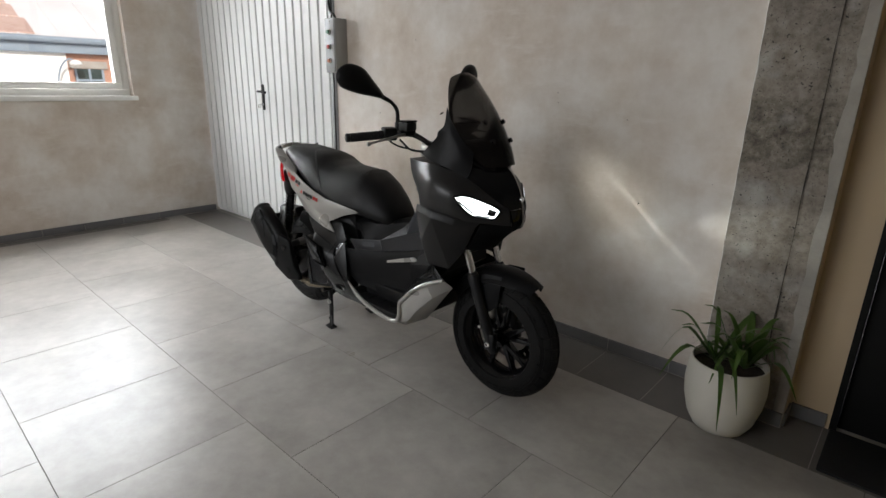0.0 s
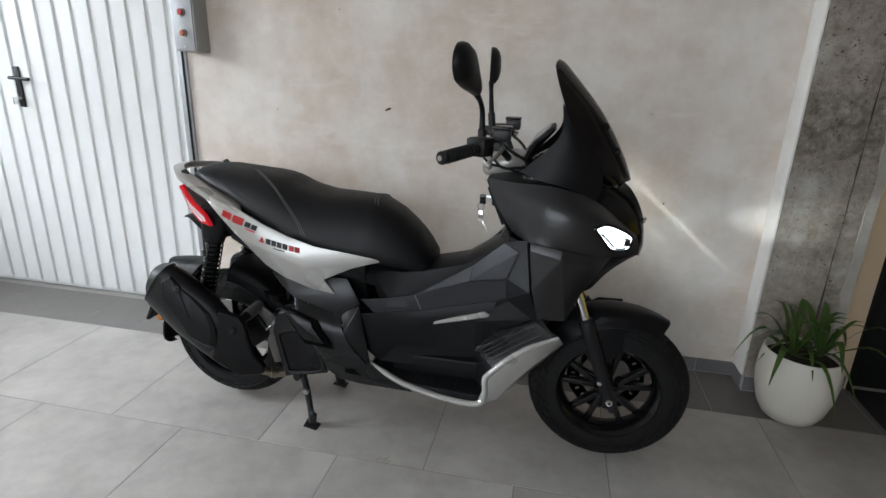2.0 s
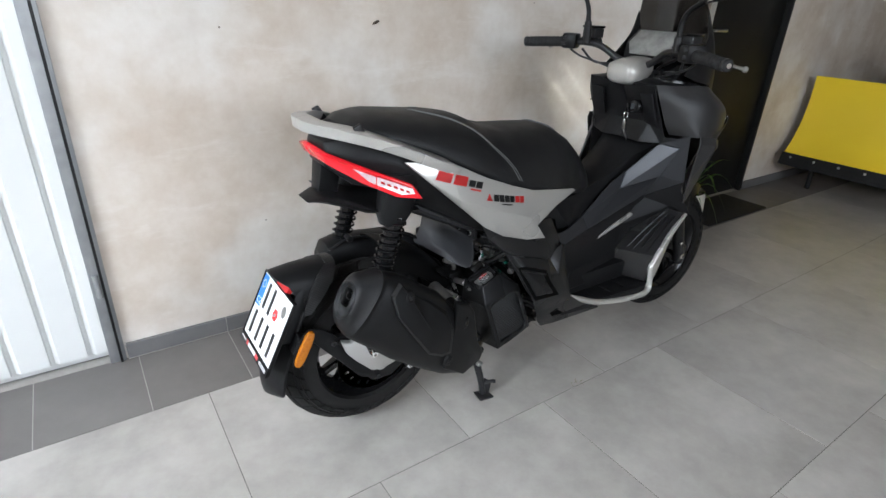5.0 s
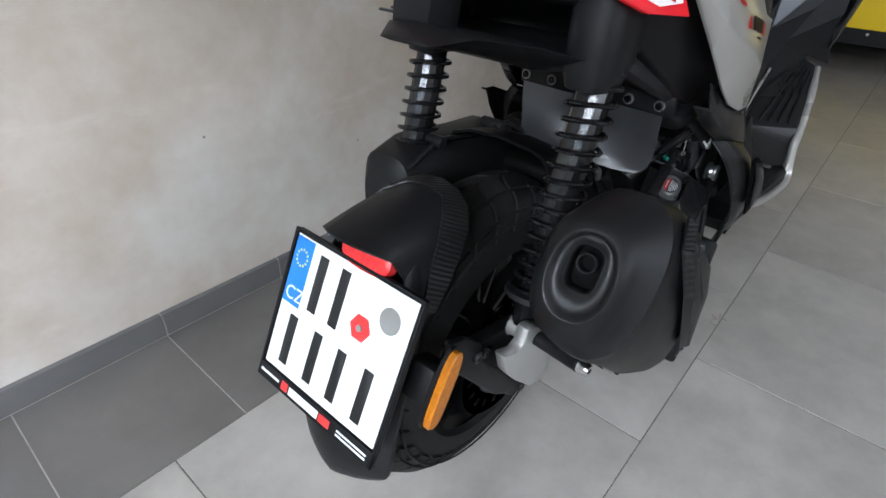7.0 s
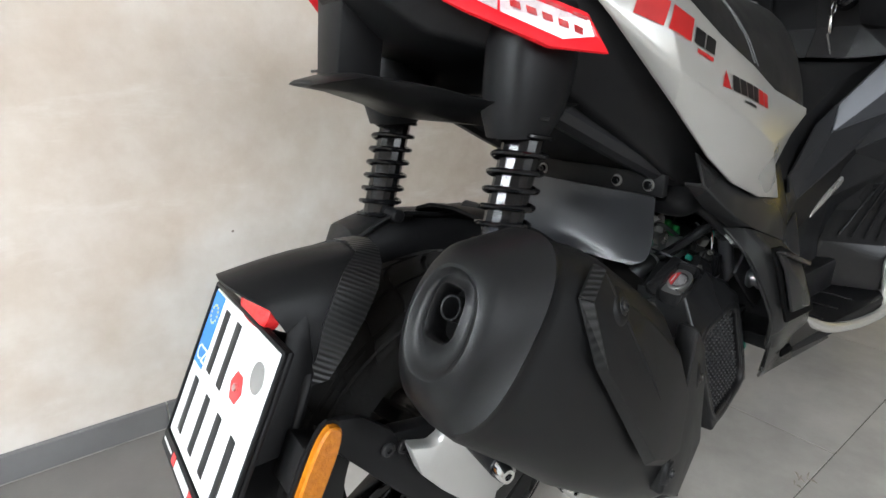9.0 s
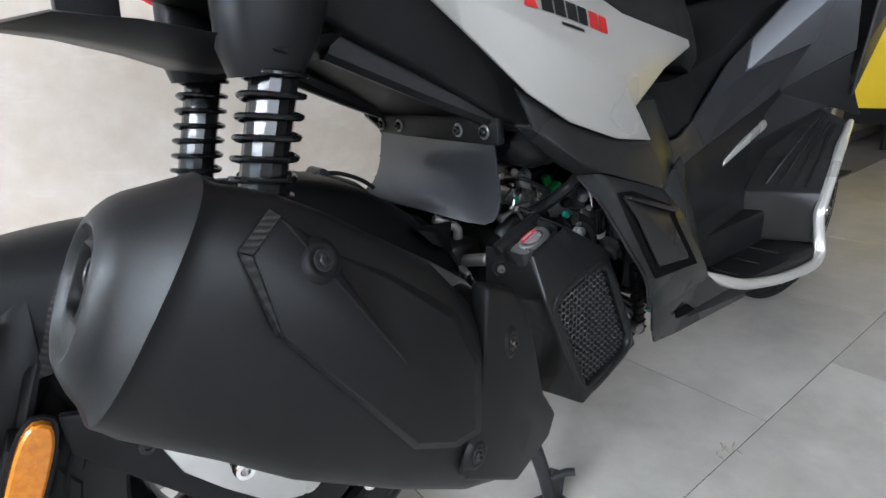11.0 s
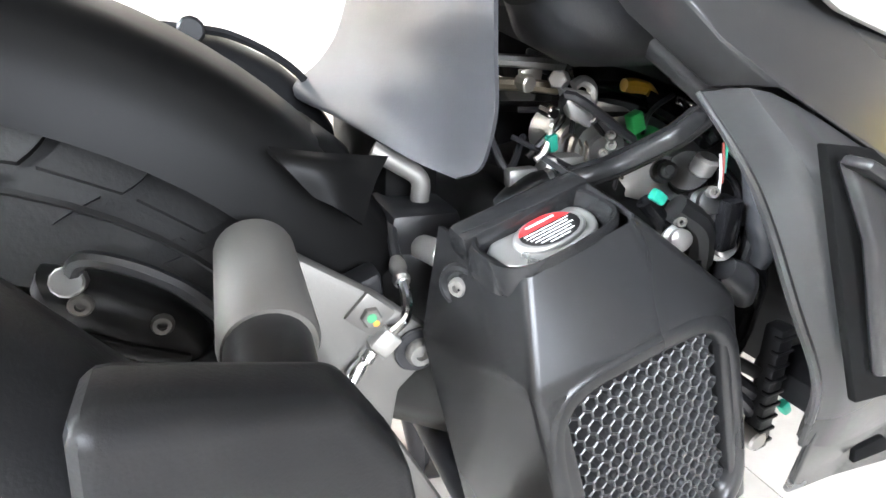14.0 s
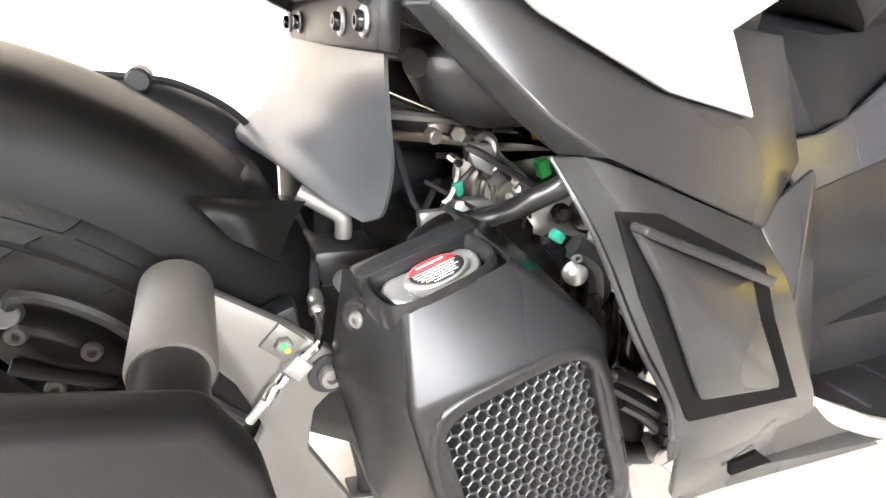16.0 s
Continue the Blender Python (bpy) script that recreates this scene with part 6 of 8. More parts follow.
        bmesh.ops.recalc_face_normals(b, faces=b.faces)
        soften(b, bev, 2)
        return b
    h = part("plate_holder", slab(0, 1, 0, 1, -0.006, 0.001, 0.003), M_PLASTIC, s, "black number plate frame")
    for a in ((0.0, 1.0, 0.0, 0.022), (0.0, 1.0, 0.90, 1.0), (0.0, 0.022, 0.0, 1.0), (0.978, 1.0, 0.0, 1.0)):
        part("frame_lip", slab(*a, 0.001, 0.0048, 0.001), M_PLASTIC, h)
    pl = part("number_plate", slab(0.03, 0.97, 0.03, 0.89, 0.0008, 0.003, 0.001), M_PLATE, h, "white number plate with blue band")
    part("blue_band", slab(0.035, 0.185, 0.04, 0.46, 0.003, 0.0035), M_BLUE, pl)
    # country code CZ stays readable; registration becomes bars
    ux, uy = (tr_ - tl).normalized(), (tl - bl).normalized()
    o = on(0.048, 0.43, 0.0036)
    tm = Matrix((( ux.x, uy.x, n.x, o.x), (ux.y, uy.y, n.y, o.y), (ux.z, uy.z, n.z, o.z), (0, 0, 0, 1)))
    part("country_code", text_bm("CZ", 0.024, tm, 0.0002), M_WHITEPRINT, pl, smooth=0)
    for k in range(12):
        a = 2 * math.pi * k / 12
        c = on(0.11 + 0.045 * math.cos(a), 0.16 + 0.05 * math.sin(a), 0.0035)
        part("star_dot", rod(c, c + n * 0.0004, 0.0016, 6), mat_once("star_yellow", (0.75, 0.6, 0.05)), pl)
    for (u0, u1, v0, v1) in ((0.25, 0.32, 0.08, 0.43), (0.43, 0.50, 0.08, 0.43), (0.14, 0.21, 0.51, 0.83), (0.36, 0.43, 0.51, 0.83), (0.56, 0.63, 0.51, 0.83), (0.77, 0.84, 0.51, 0.83)):
        part("registration_bar", slab(u0, u1, v0, v1, 0.003, 0.0038, 0.0003), M_INK, pl)
    part("round_sticker", rod(on(0.83, 0.20, 0.003), on(0.83, 0.20, 0.0036), 0.015, 20), M_STEEL, pl, "silver round sticker")
    part("red_sticker", rod(on(0.66, 0.33, 0.003), on(0.66, 0.33, 0.0036), 0.016, 6), M_REDPRINT, pl, "red hexagonal sticker")
    part("plate_rivet", rod(on(0.66, 0.33, 0.0034), on(0.66, 0.33, 0.006), 0.004, 8), M_STEEL, pl)
    part("frame_mark", slab(0.30, 0.56, 0.925, 0.975, 0.0048, 0.0054), M_WHITEPRINT, h)
    part("frame_mark", slab(0.57, 0.66, 0.925, 0.975, 0.0048, 0.0054), M_REDPRINT, h)
    part("frame_mark", slab(0.23, 0.285, 0.92, 0.975, 0.0048, 0.0054), M_REDPRINT, h)
    for v in (0.935, 0.96):
        part("frame_mark", slab(0.72, 0.95, v, v + 0.012, 0.0048, 0.0052), M_WHITEPRINT, h)
    part("frame_mark", slab(0.03, 0.20, 0.94, 0.955, 0.0048, 0.0052), M_WHITEPRINT, h)
    # reflectors
    c = Vector((-0.190, -0.240, 0.518))
    part("red_reflector", loft([superring(c + n * w, (0, 1, 0), (n.z, 0, -n.x), a, b_, 20, 2.4) for w, a, b_ in ((-0.008, 0.038, 0.018), (0.004, 0.038, 0.018), (0.006, 0.035, 0.0155))]), M_REDREF, s, "red oval reflector")
    c0, c1 = Vector(V(-0.168, 0.125, 0.440)), Vector(V(-0.213, 0.122, 0.343))
    up = (c0 - c1).normalized()
    sx = Vector((0, 1, 0)).cross(up).normalized()
    mid = (c0 + c1) / 2
    rf = part("side_reflector", loft([superring(mid + Vector((0, -w, 0)), up, sx, a, b_, 20, 3.0) for w, a, b_ in ((-0.004, 0.050, 0.0125), (0.003, 0.050, 0.0125), (0.005, 0.048, 0.0105))]), M_ORANGE, s, "orange side reflector")
    part("reflector_back", loft([superring(mid + Vector((0, w, 0)), up, sx, 0.053, 0.0155, 20, 3.0) for w in (0.004, 0.008)]), M_PLASTIC, rf)
    part("reflector_bracket", beam(mid + Vector((0, 0.008, 0)), mid + Vector((0, 0.045, 0)), 0.035, 0.045, 0.035, 0.045, up), M_PLASTIC, rf)


_once = {}


def mat_once(name, col):
    if name not in _once:
        _once[name] = mat(name, col, 0.4)
    return _once[name]


def exhaust(s):
    U = Vector
    rows = [((-0.100, 0.606), (-0.146, 0.512), 0.190, 0.256), ((-0.090, 0.616), (-0.146, 0.490), 0.180, 0.273), ((-0.042, 0.620), (-0.138, 0.484), 0.179, 0.281), ((-0.036, 0.614), (-0.132, 0.477), 0.184, 0.278), ((-0.030, 0.611), (-0.126, 0.470), 0.182, 0.281), ((0.0, 0.600), (-0.075, 0.427), 0.182, 0.286), ((0.030, 0.582), (-0.030, 0.385), 0.186, 0.288), ((0.115, 0.522), (0.055, 0.322), 0.192, 0.284), ((0.180, 0.440), (0.130, 0.272), 0.196, 0.275), ((0.228, 0.33), (0.185, 0.250), 0.200, 0.262), ((0.250, 0.285), (0.215, 0.244), 0.205, 0.245)]
    rings = []
    for up, lo, d0, d1 in rows:
        c = U(V((up[0] + lo[0]) / 2, (d0 + d1) / 2, (up[1] + lo[1]) / 2))
        v = U((up[0] - lo[0], 0, up[1] - lo[1])) / 2
        rings.append(superring(c, U((0, -1, 0)) * (d1 - d0) / 2, v, 1, 1, 40, 2.6))
    # end cap ring and outlet
    c = U(V(-0.124, 0.222, 0.560))
    v = U((-0.100 + 0.150, 0, 0.612 - 0.512)).normalized()
    nrm = U((-0.89, -0.12, 0.44)).normalized()
    sx = v.cross(nrm).normalized()
    v = nrm.cross(sx).normalized()
    up_ = v * 0.009
    prof = ((0.0010, 0.0318, 0.0445, 2.2, 0.2), (0.0006, 0.0300, 0.0420, 2.2, 0.2), (-0.0030, 0.0278, 0.0390, 2.2, 0.3), (-0.0050, 0.0245, 0.0340, 2.3, 0.6), (-0.0045, 0.0200, 0.0275, 2.6, 0.9), (-0.0020, 0.0172, 0.0238, 3.0, 1.0), (-0.0014, 0.0158, 0.0222, 3.4, 1.0), (-0.0026, 0.0146, 0.0210, 3.6, 1.0), (-0.0100, 0.0140, 0.0204, 3.6, 1.0), (-0.0240, 0.0136, 0.0200, 3.6, 1.0))
    dome = ((-0.0150, 0.0462, 0.0672, 2.5, 0.0), (-0.0085, 0.0425, 0.0610, 2.4, 0.1), (-0.0030, 0.0380, 0.0535, 2.3, 0.2), (0.0002, 0.0340, 0.0475, 2.2, 0.2))
    cap = [superring(c + nrm * w + up_ * q, sx, v, a, b_, 40, p_) for w, a, b_, p_, q in dome + prof]
    mu = part("muffler", loft(rings[:1:-1] + cap[:5], caps=False), M_MUFFLER, s, "matt black exhaust muffler", 50)
    part("end_cap", loft(cap[4:], caps=False), M_MUFFLER, mu, "dished muffler end with a recessed outlet", 50)
    o = c + up_ - nrm * 0.024
    # outlet floor coloured near-black for the shade inside the hole
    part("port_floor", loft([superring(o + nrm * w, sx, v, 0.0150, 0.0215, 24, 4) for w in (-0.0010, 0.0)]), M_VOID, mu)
    part("tail_pipe", lathe([(0.0080, 0.0), (0.0100, 0.0), (0.0100, 0.0180), (0.0094, 0.0188), (0.0082, 0.0180), (0.0078, 0.0)], 24, along(o + v * 0.005, o + v * 0.005 + nrm)), M_BLACKST, mu, "dark tail pipe")
    # outer heat shield: raised plate with a sloping edge, carbon-look along its rear
    H = [(-0.014, 0.274, 0.597), (-0.039, 0.283, 0.578), (-0.030, 0.297, 0.523), (0.058, 0.297, 0.390), (0.104, 0.290, 0.362), (0.133, 0.288, 0.361), (0.139, 0.286, 0.429), (0.119, 0.281, 0.484), (0.067, 0.276, 0.531), (0.018, 0.272, 0.567)]
    T = [(-0.010, 0.283, 0.593), (-0.033, 0.292, 0.576), (-0.029, 0.306, 0.527), (0.057, 0.306, 0.402), (0.096, 0.299, 0.378), (0.119, 0.297, 0.377), (0.125, 0.295, 0.437), (0.107, 0.290, 0.485), (0.059, 0.285, 0.531), (0.015, 0.281, 0.564)]
    hc = Vector((0.055, 0.288, 0.475))
    low = [Vector(q) + Vector((0, -0.004, 0)) for q in H]
    top = [Vector(q) + Vector((0, -0.0035, 0)) for q in T]
    n9 = len(H)
    b = bm_new()
    lv, tv = [b.verts.new(V(*q)) for q in low], [b.verts.new(V(*q)) for q in top]
    cv = b.verts.new(V(hc.x, hc.y + 0.011, hc.z))
    for k in range(n9):
        b.faces.new((lv[k], lv[(k + 1) % n9], tv[(k + 1) % n9], tv[k]))
        b.faces.new((tv[k], tv[(k + 1) % n9], cv))
    bmesh.ops.recalc_face_normals(b, faces=b.faces)
    soften(b, 0.0012, 2, 20)
    sh = part("heat_shield", b, M_MUFFLER, s, "black muffler heat shield", 35)
    for k, t1 in ((0, 1.0), (1, 1.0)):
        q0, q1 = low[k], low[k].lerp(low[k + 1], t1)
        u0, u1 = top[k], top[k].lerp(top[k + 1], t1)
        part("carbon_edge", shell([V(q.x, q.y + 0.0012, q.z) for q in (q0.lerp(u0, 0.06), q1.lerp(u1, 0.06), u1.lerp(q1, 0.04), u0.lerp(q0, 0.04))], [(0, 1, 2, 3)], 0.001, 0), M_CARBON, sh)
    Gd = [(0.152, 0.280, 0.496), (0.206, 0.255, 0.468), (0.223, 0.258, 0.442), (0.232, 0.258, 0.396), (0.246, 0.255, 0.335), (0.276, 0.245, 0.289), (0.268, 0.240, 0.258), (0.195, 0.262, 0.252), (0.110, 0.286, 0.320), (0.146, 0.279, 0.425), (0.185, 0.272, 0.38)]
    gu = part("front_guard", slab(Gd, [(0, 1, 10, 9), (1, 2, 3, 10), (3, 4, 10), (4, 5, 6, 7, 10), (7, 8, 10), (8, 9, 10)], 0.024, 0.006, 3), M_MUFFLER, s, "black muffler front guard", 35)
    for x, d, z, par, face in ((0.010, 0.2842, 0.560, sh, (0.28, -0.91, 0.32)), (0.188, 0.2692, 0.424, gu, (0.36, -0.93, 0.04)), (0.128, 0.2826, 0.338, gu, (0.17, -0.99, 0.02))):
        face, foot = Vector(face).normalized(), Vector(V(x, d, z))
        r = part("screw_recess", lathe([(0, 0.0004), (0.0080, 0.0004), (0.0094, 0.0009), (0.0115, 0.0008), (0.0138, -0.0004), (0.0165, -0.003)], 30, along(foot, foot + face)), M_MUFFLER, par, "", 60)
        part("screw_washer", lathe([(0, 0.0007), (0.0072, 0.0007), (0.0076, 0.0011), (0.0069, 0.0017), (0, 0.0017)], 24, along(foot, foot + face)), M_WASHER if z > 0.4 and par is gu else M_BLACKST, r)
        screw("screw", foot + face * 0.0015, face, 0.0046, r, M_WASHER if z > 0.4 and par is gu else M_BLACKST, 0.0030)
    # pipe from the engine into the muffler
    part("exhaust_pipe", tube(VS([(0.40, 0.02, 0.26), (0.39, 0.09, 0.235), (0.345, 0.135, 0.228), (0.29, 0.17, 0.228), (0.255, 0.195, 0.245), (0.235, 0.215, 0.265)]), 0.0155, 14, 6), M_BRASS, s, "heat-tinted exhaust pipe")
    part("pipe_clamp", rod(V(0.285, 0.172, 0.229), V(0.265, 0.188, 0.238), 0.0195, 18, 0.003), M_BRASS, s)


def engine(s):
    e = part("crankcase", loft([superring(V(x, d, z), (0, 1, 0), (0, 0, 1), a, b_, 16, 3.5) for x, d, z, a, b_ in ((0.16, -0.07, 0.36, 0.05, 0.08), (0.22, -0.06, 0.36, 0.07, 0.10), (0.34, -0.03, 0.33, 0.09, 0.11), (0.48, 0.0, 0.36, 0.10, 0.11), (0.56, 0.0, 0.37, 0.08, 0.08))]), M_ENGINE, s, "dark engine casting", 40)
    part("cylinder", loft([superring(V(x, 0.0, z), (0, 1, 0), (-0.3, 0, 1), a, b_, 16, 4) for x, z, a, b_ in ((0.40, 0.40, 0.075, 0.06), (0.50, 0.43, 0.07, 0.055), (0.62, 0.45, 0.065, 0.05))]), M_ENGINE, s)
    # transmission case and air box on the far side
    part("transmission_case", loft([superring(V(x, -0.145, z), (0, 1, 0), (0, 0, 1), 0.035, b_, 20, 2.6) for x, z, b_ in ((-0.06, 0.27, 0.05), (-0.03, 0.275, 0.085), (0.08, 0.29, 0.09), (0.25, 0.31, 0.085), (0.40, 0.31, 0.095), (0.46, 0.31, 0.07))]), M_ENGINE, s)
    ab = part("air_box", loft([superring(V(x, -0.125, z), (0, 1, 0), (0, 0, 1), w, b_, 20, 3.2) for x, z, w, b_ in ((-0.048, 0.478, 0.030, 0.045), (-0.032, 0.483, 0.045, 0.064), (0.02, 0.489, 0.05, 0.071), (0.12, 0.486, 0.05, 0.062), (0.19, 0.482, 0.048, 0.062), (0.235, 0.470, 0.042, 0.053), (0.262, 0.455, 0.030, 0.046), (0.28, 0.445, 0.018, 0.026))]), M_PLASTIC, s, "black air filter box")
    part("box_seam", tube([V(x, -0.085, z) for x, z in ((-0.03, 0.535), (0.03, 0.559), (0.10, 0.549), (0.175, 0.546), (0.205, 0.541), (0.24, 0.523), (0.268, 0.495))], 0.0035, 6, 4), M_PLASTIC, ab)
    for x, z in ((0.174, 0.545), (0.03, 0.558), (0.262, 0.500)):
        part("box_bolt", rod(V(x, -0.115, z), V(x, -0.075, z), 0.0095, 12, 0.002), M_PLASTIC, ab)
    # dark filler blocks, added so the pale wall behind doesn't show through
    part("rear_gap_filler", loft([superring(V(0.232, d, 0.445), (1, 0, 0.0), (-0.25, 0, 1), a_, b_, 20, 4) for d, a_, b_ in ((-0.12, 0.035, 0.045), (0.030, 0.040, 0.050), (0.050, 0.036, 0.045), (0.056, 0.026, 0.034))]), M_HUGGER, s, "black filler block added to close the gap under the splash flap", 50)
    part("inner_gap_filler", box(0.286, 0.330, YC - 0.02, YC + 0.15, 0.400, 0.520, 0.01), M_HUGGER, s)
    part("left_gap_filler", box(0.31, 0.60, YC + 0.085, YC + 0.150, 0.34, 0.49, 0.012), M_PLASTIC, s, "black filler box added to close the gap on the left side")
    # frame arm up to the tail
    for sd in (1, -1):
        part("frame_tube", tube(VS([(0.12, 0.10, 0.70), (0.24, 0.115, 0.645), (0.33, 0.12, 0.61), (0.40, 0.12, 0.60)], sd), 0.016, 10, 4), M_BLACKST, s)
    # inner splash sheet with its four screws
    b = patch([VS(r) for r in ([(0.302, -0.124, 0.592), (0.304, -0.06, 0.592), (0.306, 0.0, 0.592), (0.307, 0.06, 0.592), (0.308, 0.121, 0.592)],
                              [(0.297, -0.121, 0.574), (0.297, -0.06, 0.572), (0.299, 0.0, 0.570), (0.303, 0.06, 0.570), (0.309, 0.1215, 0.571)],
                              [(0.286, -0.112, 0.546), (0.290, -0.055, 0.544), (0.297, 0.0, 0.543), (0.305, 0.06, 0.542), (0.312, 0.121, 0.546)],
                              [(0.268, -0.099, 0.524), (0.279, -0.048, 0.522), (0.290, 0.003, 0.519), (0.303, 0.062, 0.519), (0.315, 0.121, 0.522)],
                              [(0.247, -0.090, 0.508), (0.268, -0.042, 0.506), (0.284, 0.005, 0.503), (0.299, 0.062, 0.498), (0.314, 0.119, 0.502)],
                              [(0.245, -0.083, 0.502), (0.262, -0.034, 0.497), (0.276, 0.010, 0.492), (0.294, 0.062, 0.485), (0.312, 0.113, 0.487)],
                              [(0.249, -0.074, 0.499), (0.262, -0.030, 0.494), (0.275, 0.012, 0.489), (0.292, 0.062, 0.481), (0.305, 0.100, 0.479)])], 0.0025, 4)
    fl = part("splash_flap", b, M_FLAP, s, "satin grey rubber splash flap", 60)
    bar = part("flap_bar", box(0.297, 0.310, YC - 0.138, YC + 0.130, 0.582, 0.614, 0.004), M_PLASTIC, s)
    for d in (-0.118, -0.068, 0.068, 0.117):
        w = part("washer", rod(V(0.297, d, 0.597), V(0.2945, d, 0.597), 0.0086, 18, 0.0008), M_CAPSTEEL, bar)
        screw("flap_screw", V(0.2945, d, 0.597), (-1, 0, 0), 0.0056, w, M_GLOSS, 0.004)

    radiator(s)
    # bracket plate and boss that carry the muffler
    br = part("muffler_bracket", shell(VS([(0.180, 0.118, 0.455), (0.208, 0.118, 0.452), (0.254, 0.118, 0.421), (0.288, 0.118, 0.393), (0.286, 0.118, 0.374), (0.268, 0.118, 0.356), (0.264, 0.118, 0.325), (0.284, 0.118, 0.288), (0.306, 0.118, 0.246), (0.245, 0.118, 0.232), (0.227, 0.118, 0.295), (0.223, 0.118, 0.322), (0.236, 0.118, 0.350), (0.221, 0.118, 0.385), (0.200, 0.118, 0.412)]), [tuple(range(15))], 0.012, 0.003), M_BRACKET, s, "bare steel muffler bracket")
    part("bracket_boss", lathe([(0, 0), (0.0165, 0), (0.0195, 0.003), (0.0195, 0.080), (0.018, 0.084), (0, 0.084)], 28, along(V(0.194, 0.100, 0.447), V(0.192, 0.212, 0.440))), M_BRACKET, br, "cylindrical steel boss")
    part("boss_bush", lathe([(0, 0), (0.0165, 0), (0.0165, 0.07), (0, 0.07)], 24, along(V(0.192, 0.180, 0.442), V(0.188, 0.29, 0.430))), M_BLACKST, br)
    screw("bracket_bolt", V(0.278, 0.121, 0.384), (0, -1, 0), 0.0085, br, M_BRACKET, 0.006)
    part("bolt_plate", beam(V(0.241, 0.1195, 0.419), V(0.257, 0.1195, 0.405), 0.019, 0.003, 0.019, 0.003, bev=0.0008), M_BRACKET, br)
    g = part("marked_bolt", rod(V(0.249, 0.120, 0.412), V(0.249, 0.1255, 0.412), 0.0058, 6, 0.001), M_BRACKET, br)
    part("paint_dot", rod(V(0.2485, 0.1255, 0.413), V(0.2485, 0.1259, 0.413), 0.0028, 10), mat_once("green_marker", (0.04, 0.22, 0.10)), g)
    part("paint_dot", rod(V(0.2510, 0.1255, 0.4095), V(0.2510, 0.1259, 0.4095), 0.0020, 8), mat_once("amber_marker", (0.45, 0.22, 0.03)), g)
    ca = part("cable_adjuster", rod(V(0.226, 0.127, 0.364), V(0.240, 0.124, 0.379), 0.0032, 10, 0.001), M_STEEL, br)
    part("adjuster_barrel", lathe([(0, 0), (0.0045, 0), (0.0045, 0.009), (0.0038, 0.010), (0.0038, 0.012), (0.0050, 0.013), (0.0050, 0.019), (0, 0.019)], 12, along(V(0.237, 0.125, 0.376), V(0.252, 0.120, 0.392))), M_CHROME, ca)
    part("adjuster_block", beam(V(0.252, 0.121, 0.390), V(0.262, 0.121, 0.400), 0.014, 0.010, 0.014, 0.010), M_CAST, ca)
    part("hose_bend", tube(VS([(0.260, 0.122, 0.400), (0.270, 0.118, 0.406), (0.274, 0.108, 0.413), (0.274, 0.098, 0.419)]), 0.0034, 10, 5), M_CHROME, ca)
    part("hose_ferrule", lathe([(0, 0), (0.0046, 0), (0.0056, 0.003), (0.0046, 0.006), (0.0046, 0.010), (0.0056, 0.012), (0.0050, 0.016), (0.0036, 0.020), (0, 0.020)], 12, along(V(0.274, 0.100, 0.418), V(0.277, 0.070, 0.430))), M_STEEL, ca)
    part("brake_line", tube(VS([(0.276, 0.082, 0.425), (0.280, 0.06, 0.434), (0.29, 0.03, 0.44), (0.31, 0.0, 0.44)]), 0.0036, 8, 5), M_HOSE, s)
    part("hex_collar", rod(V(0.278, 0.118, 0.384), V(0.278, 0.121, 0.384), 0.0145, 20, 0.001), M_BLACKST, br)
    part("coolant_stub", rod(V(0.304, 0.045, 0.417), V(0.294, 0.118, 0.440), 0.0085, 16, 0.002), M_CAST, s)
    clutter(s)


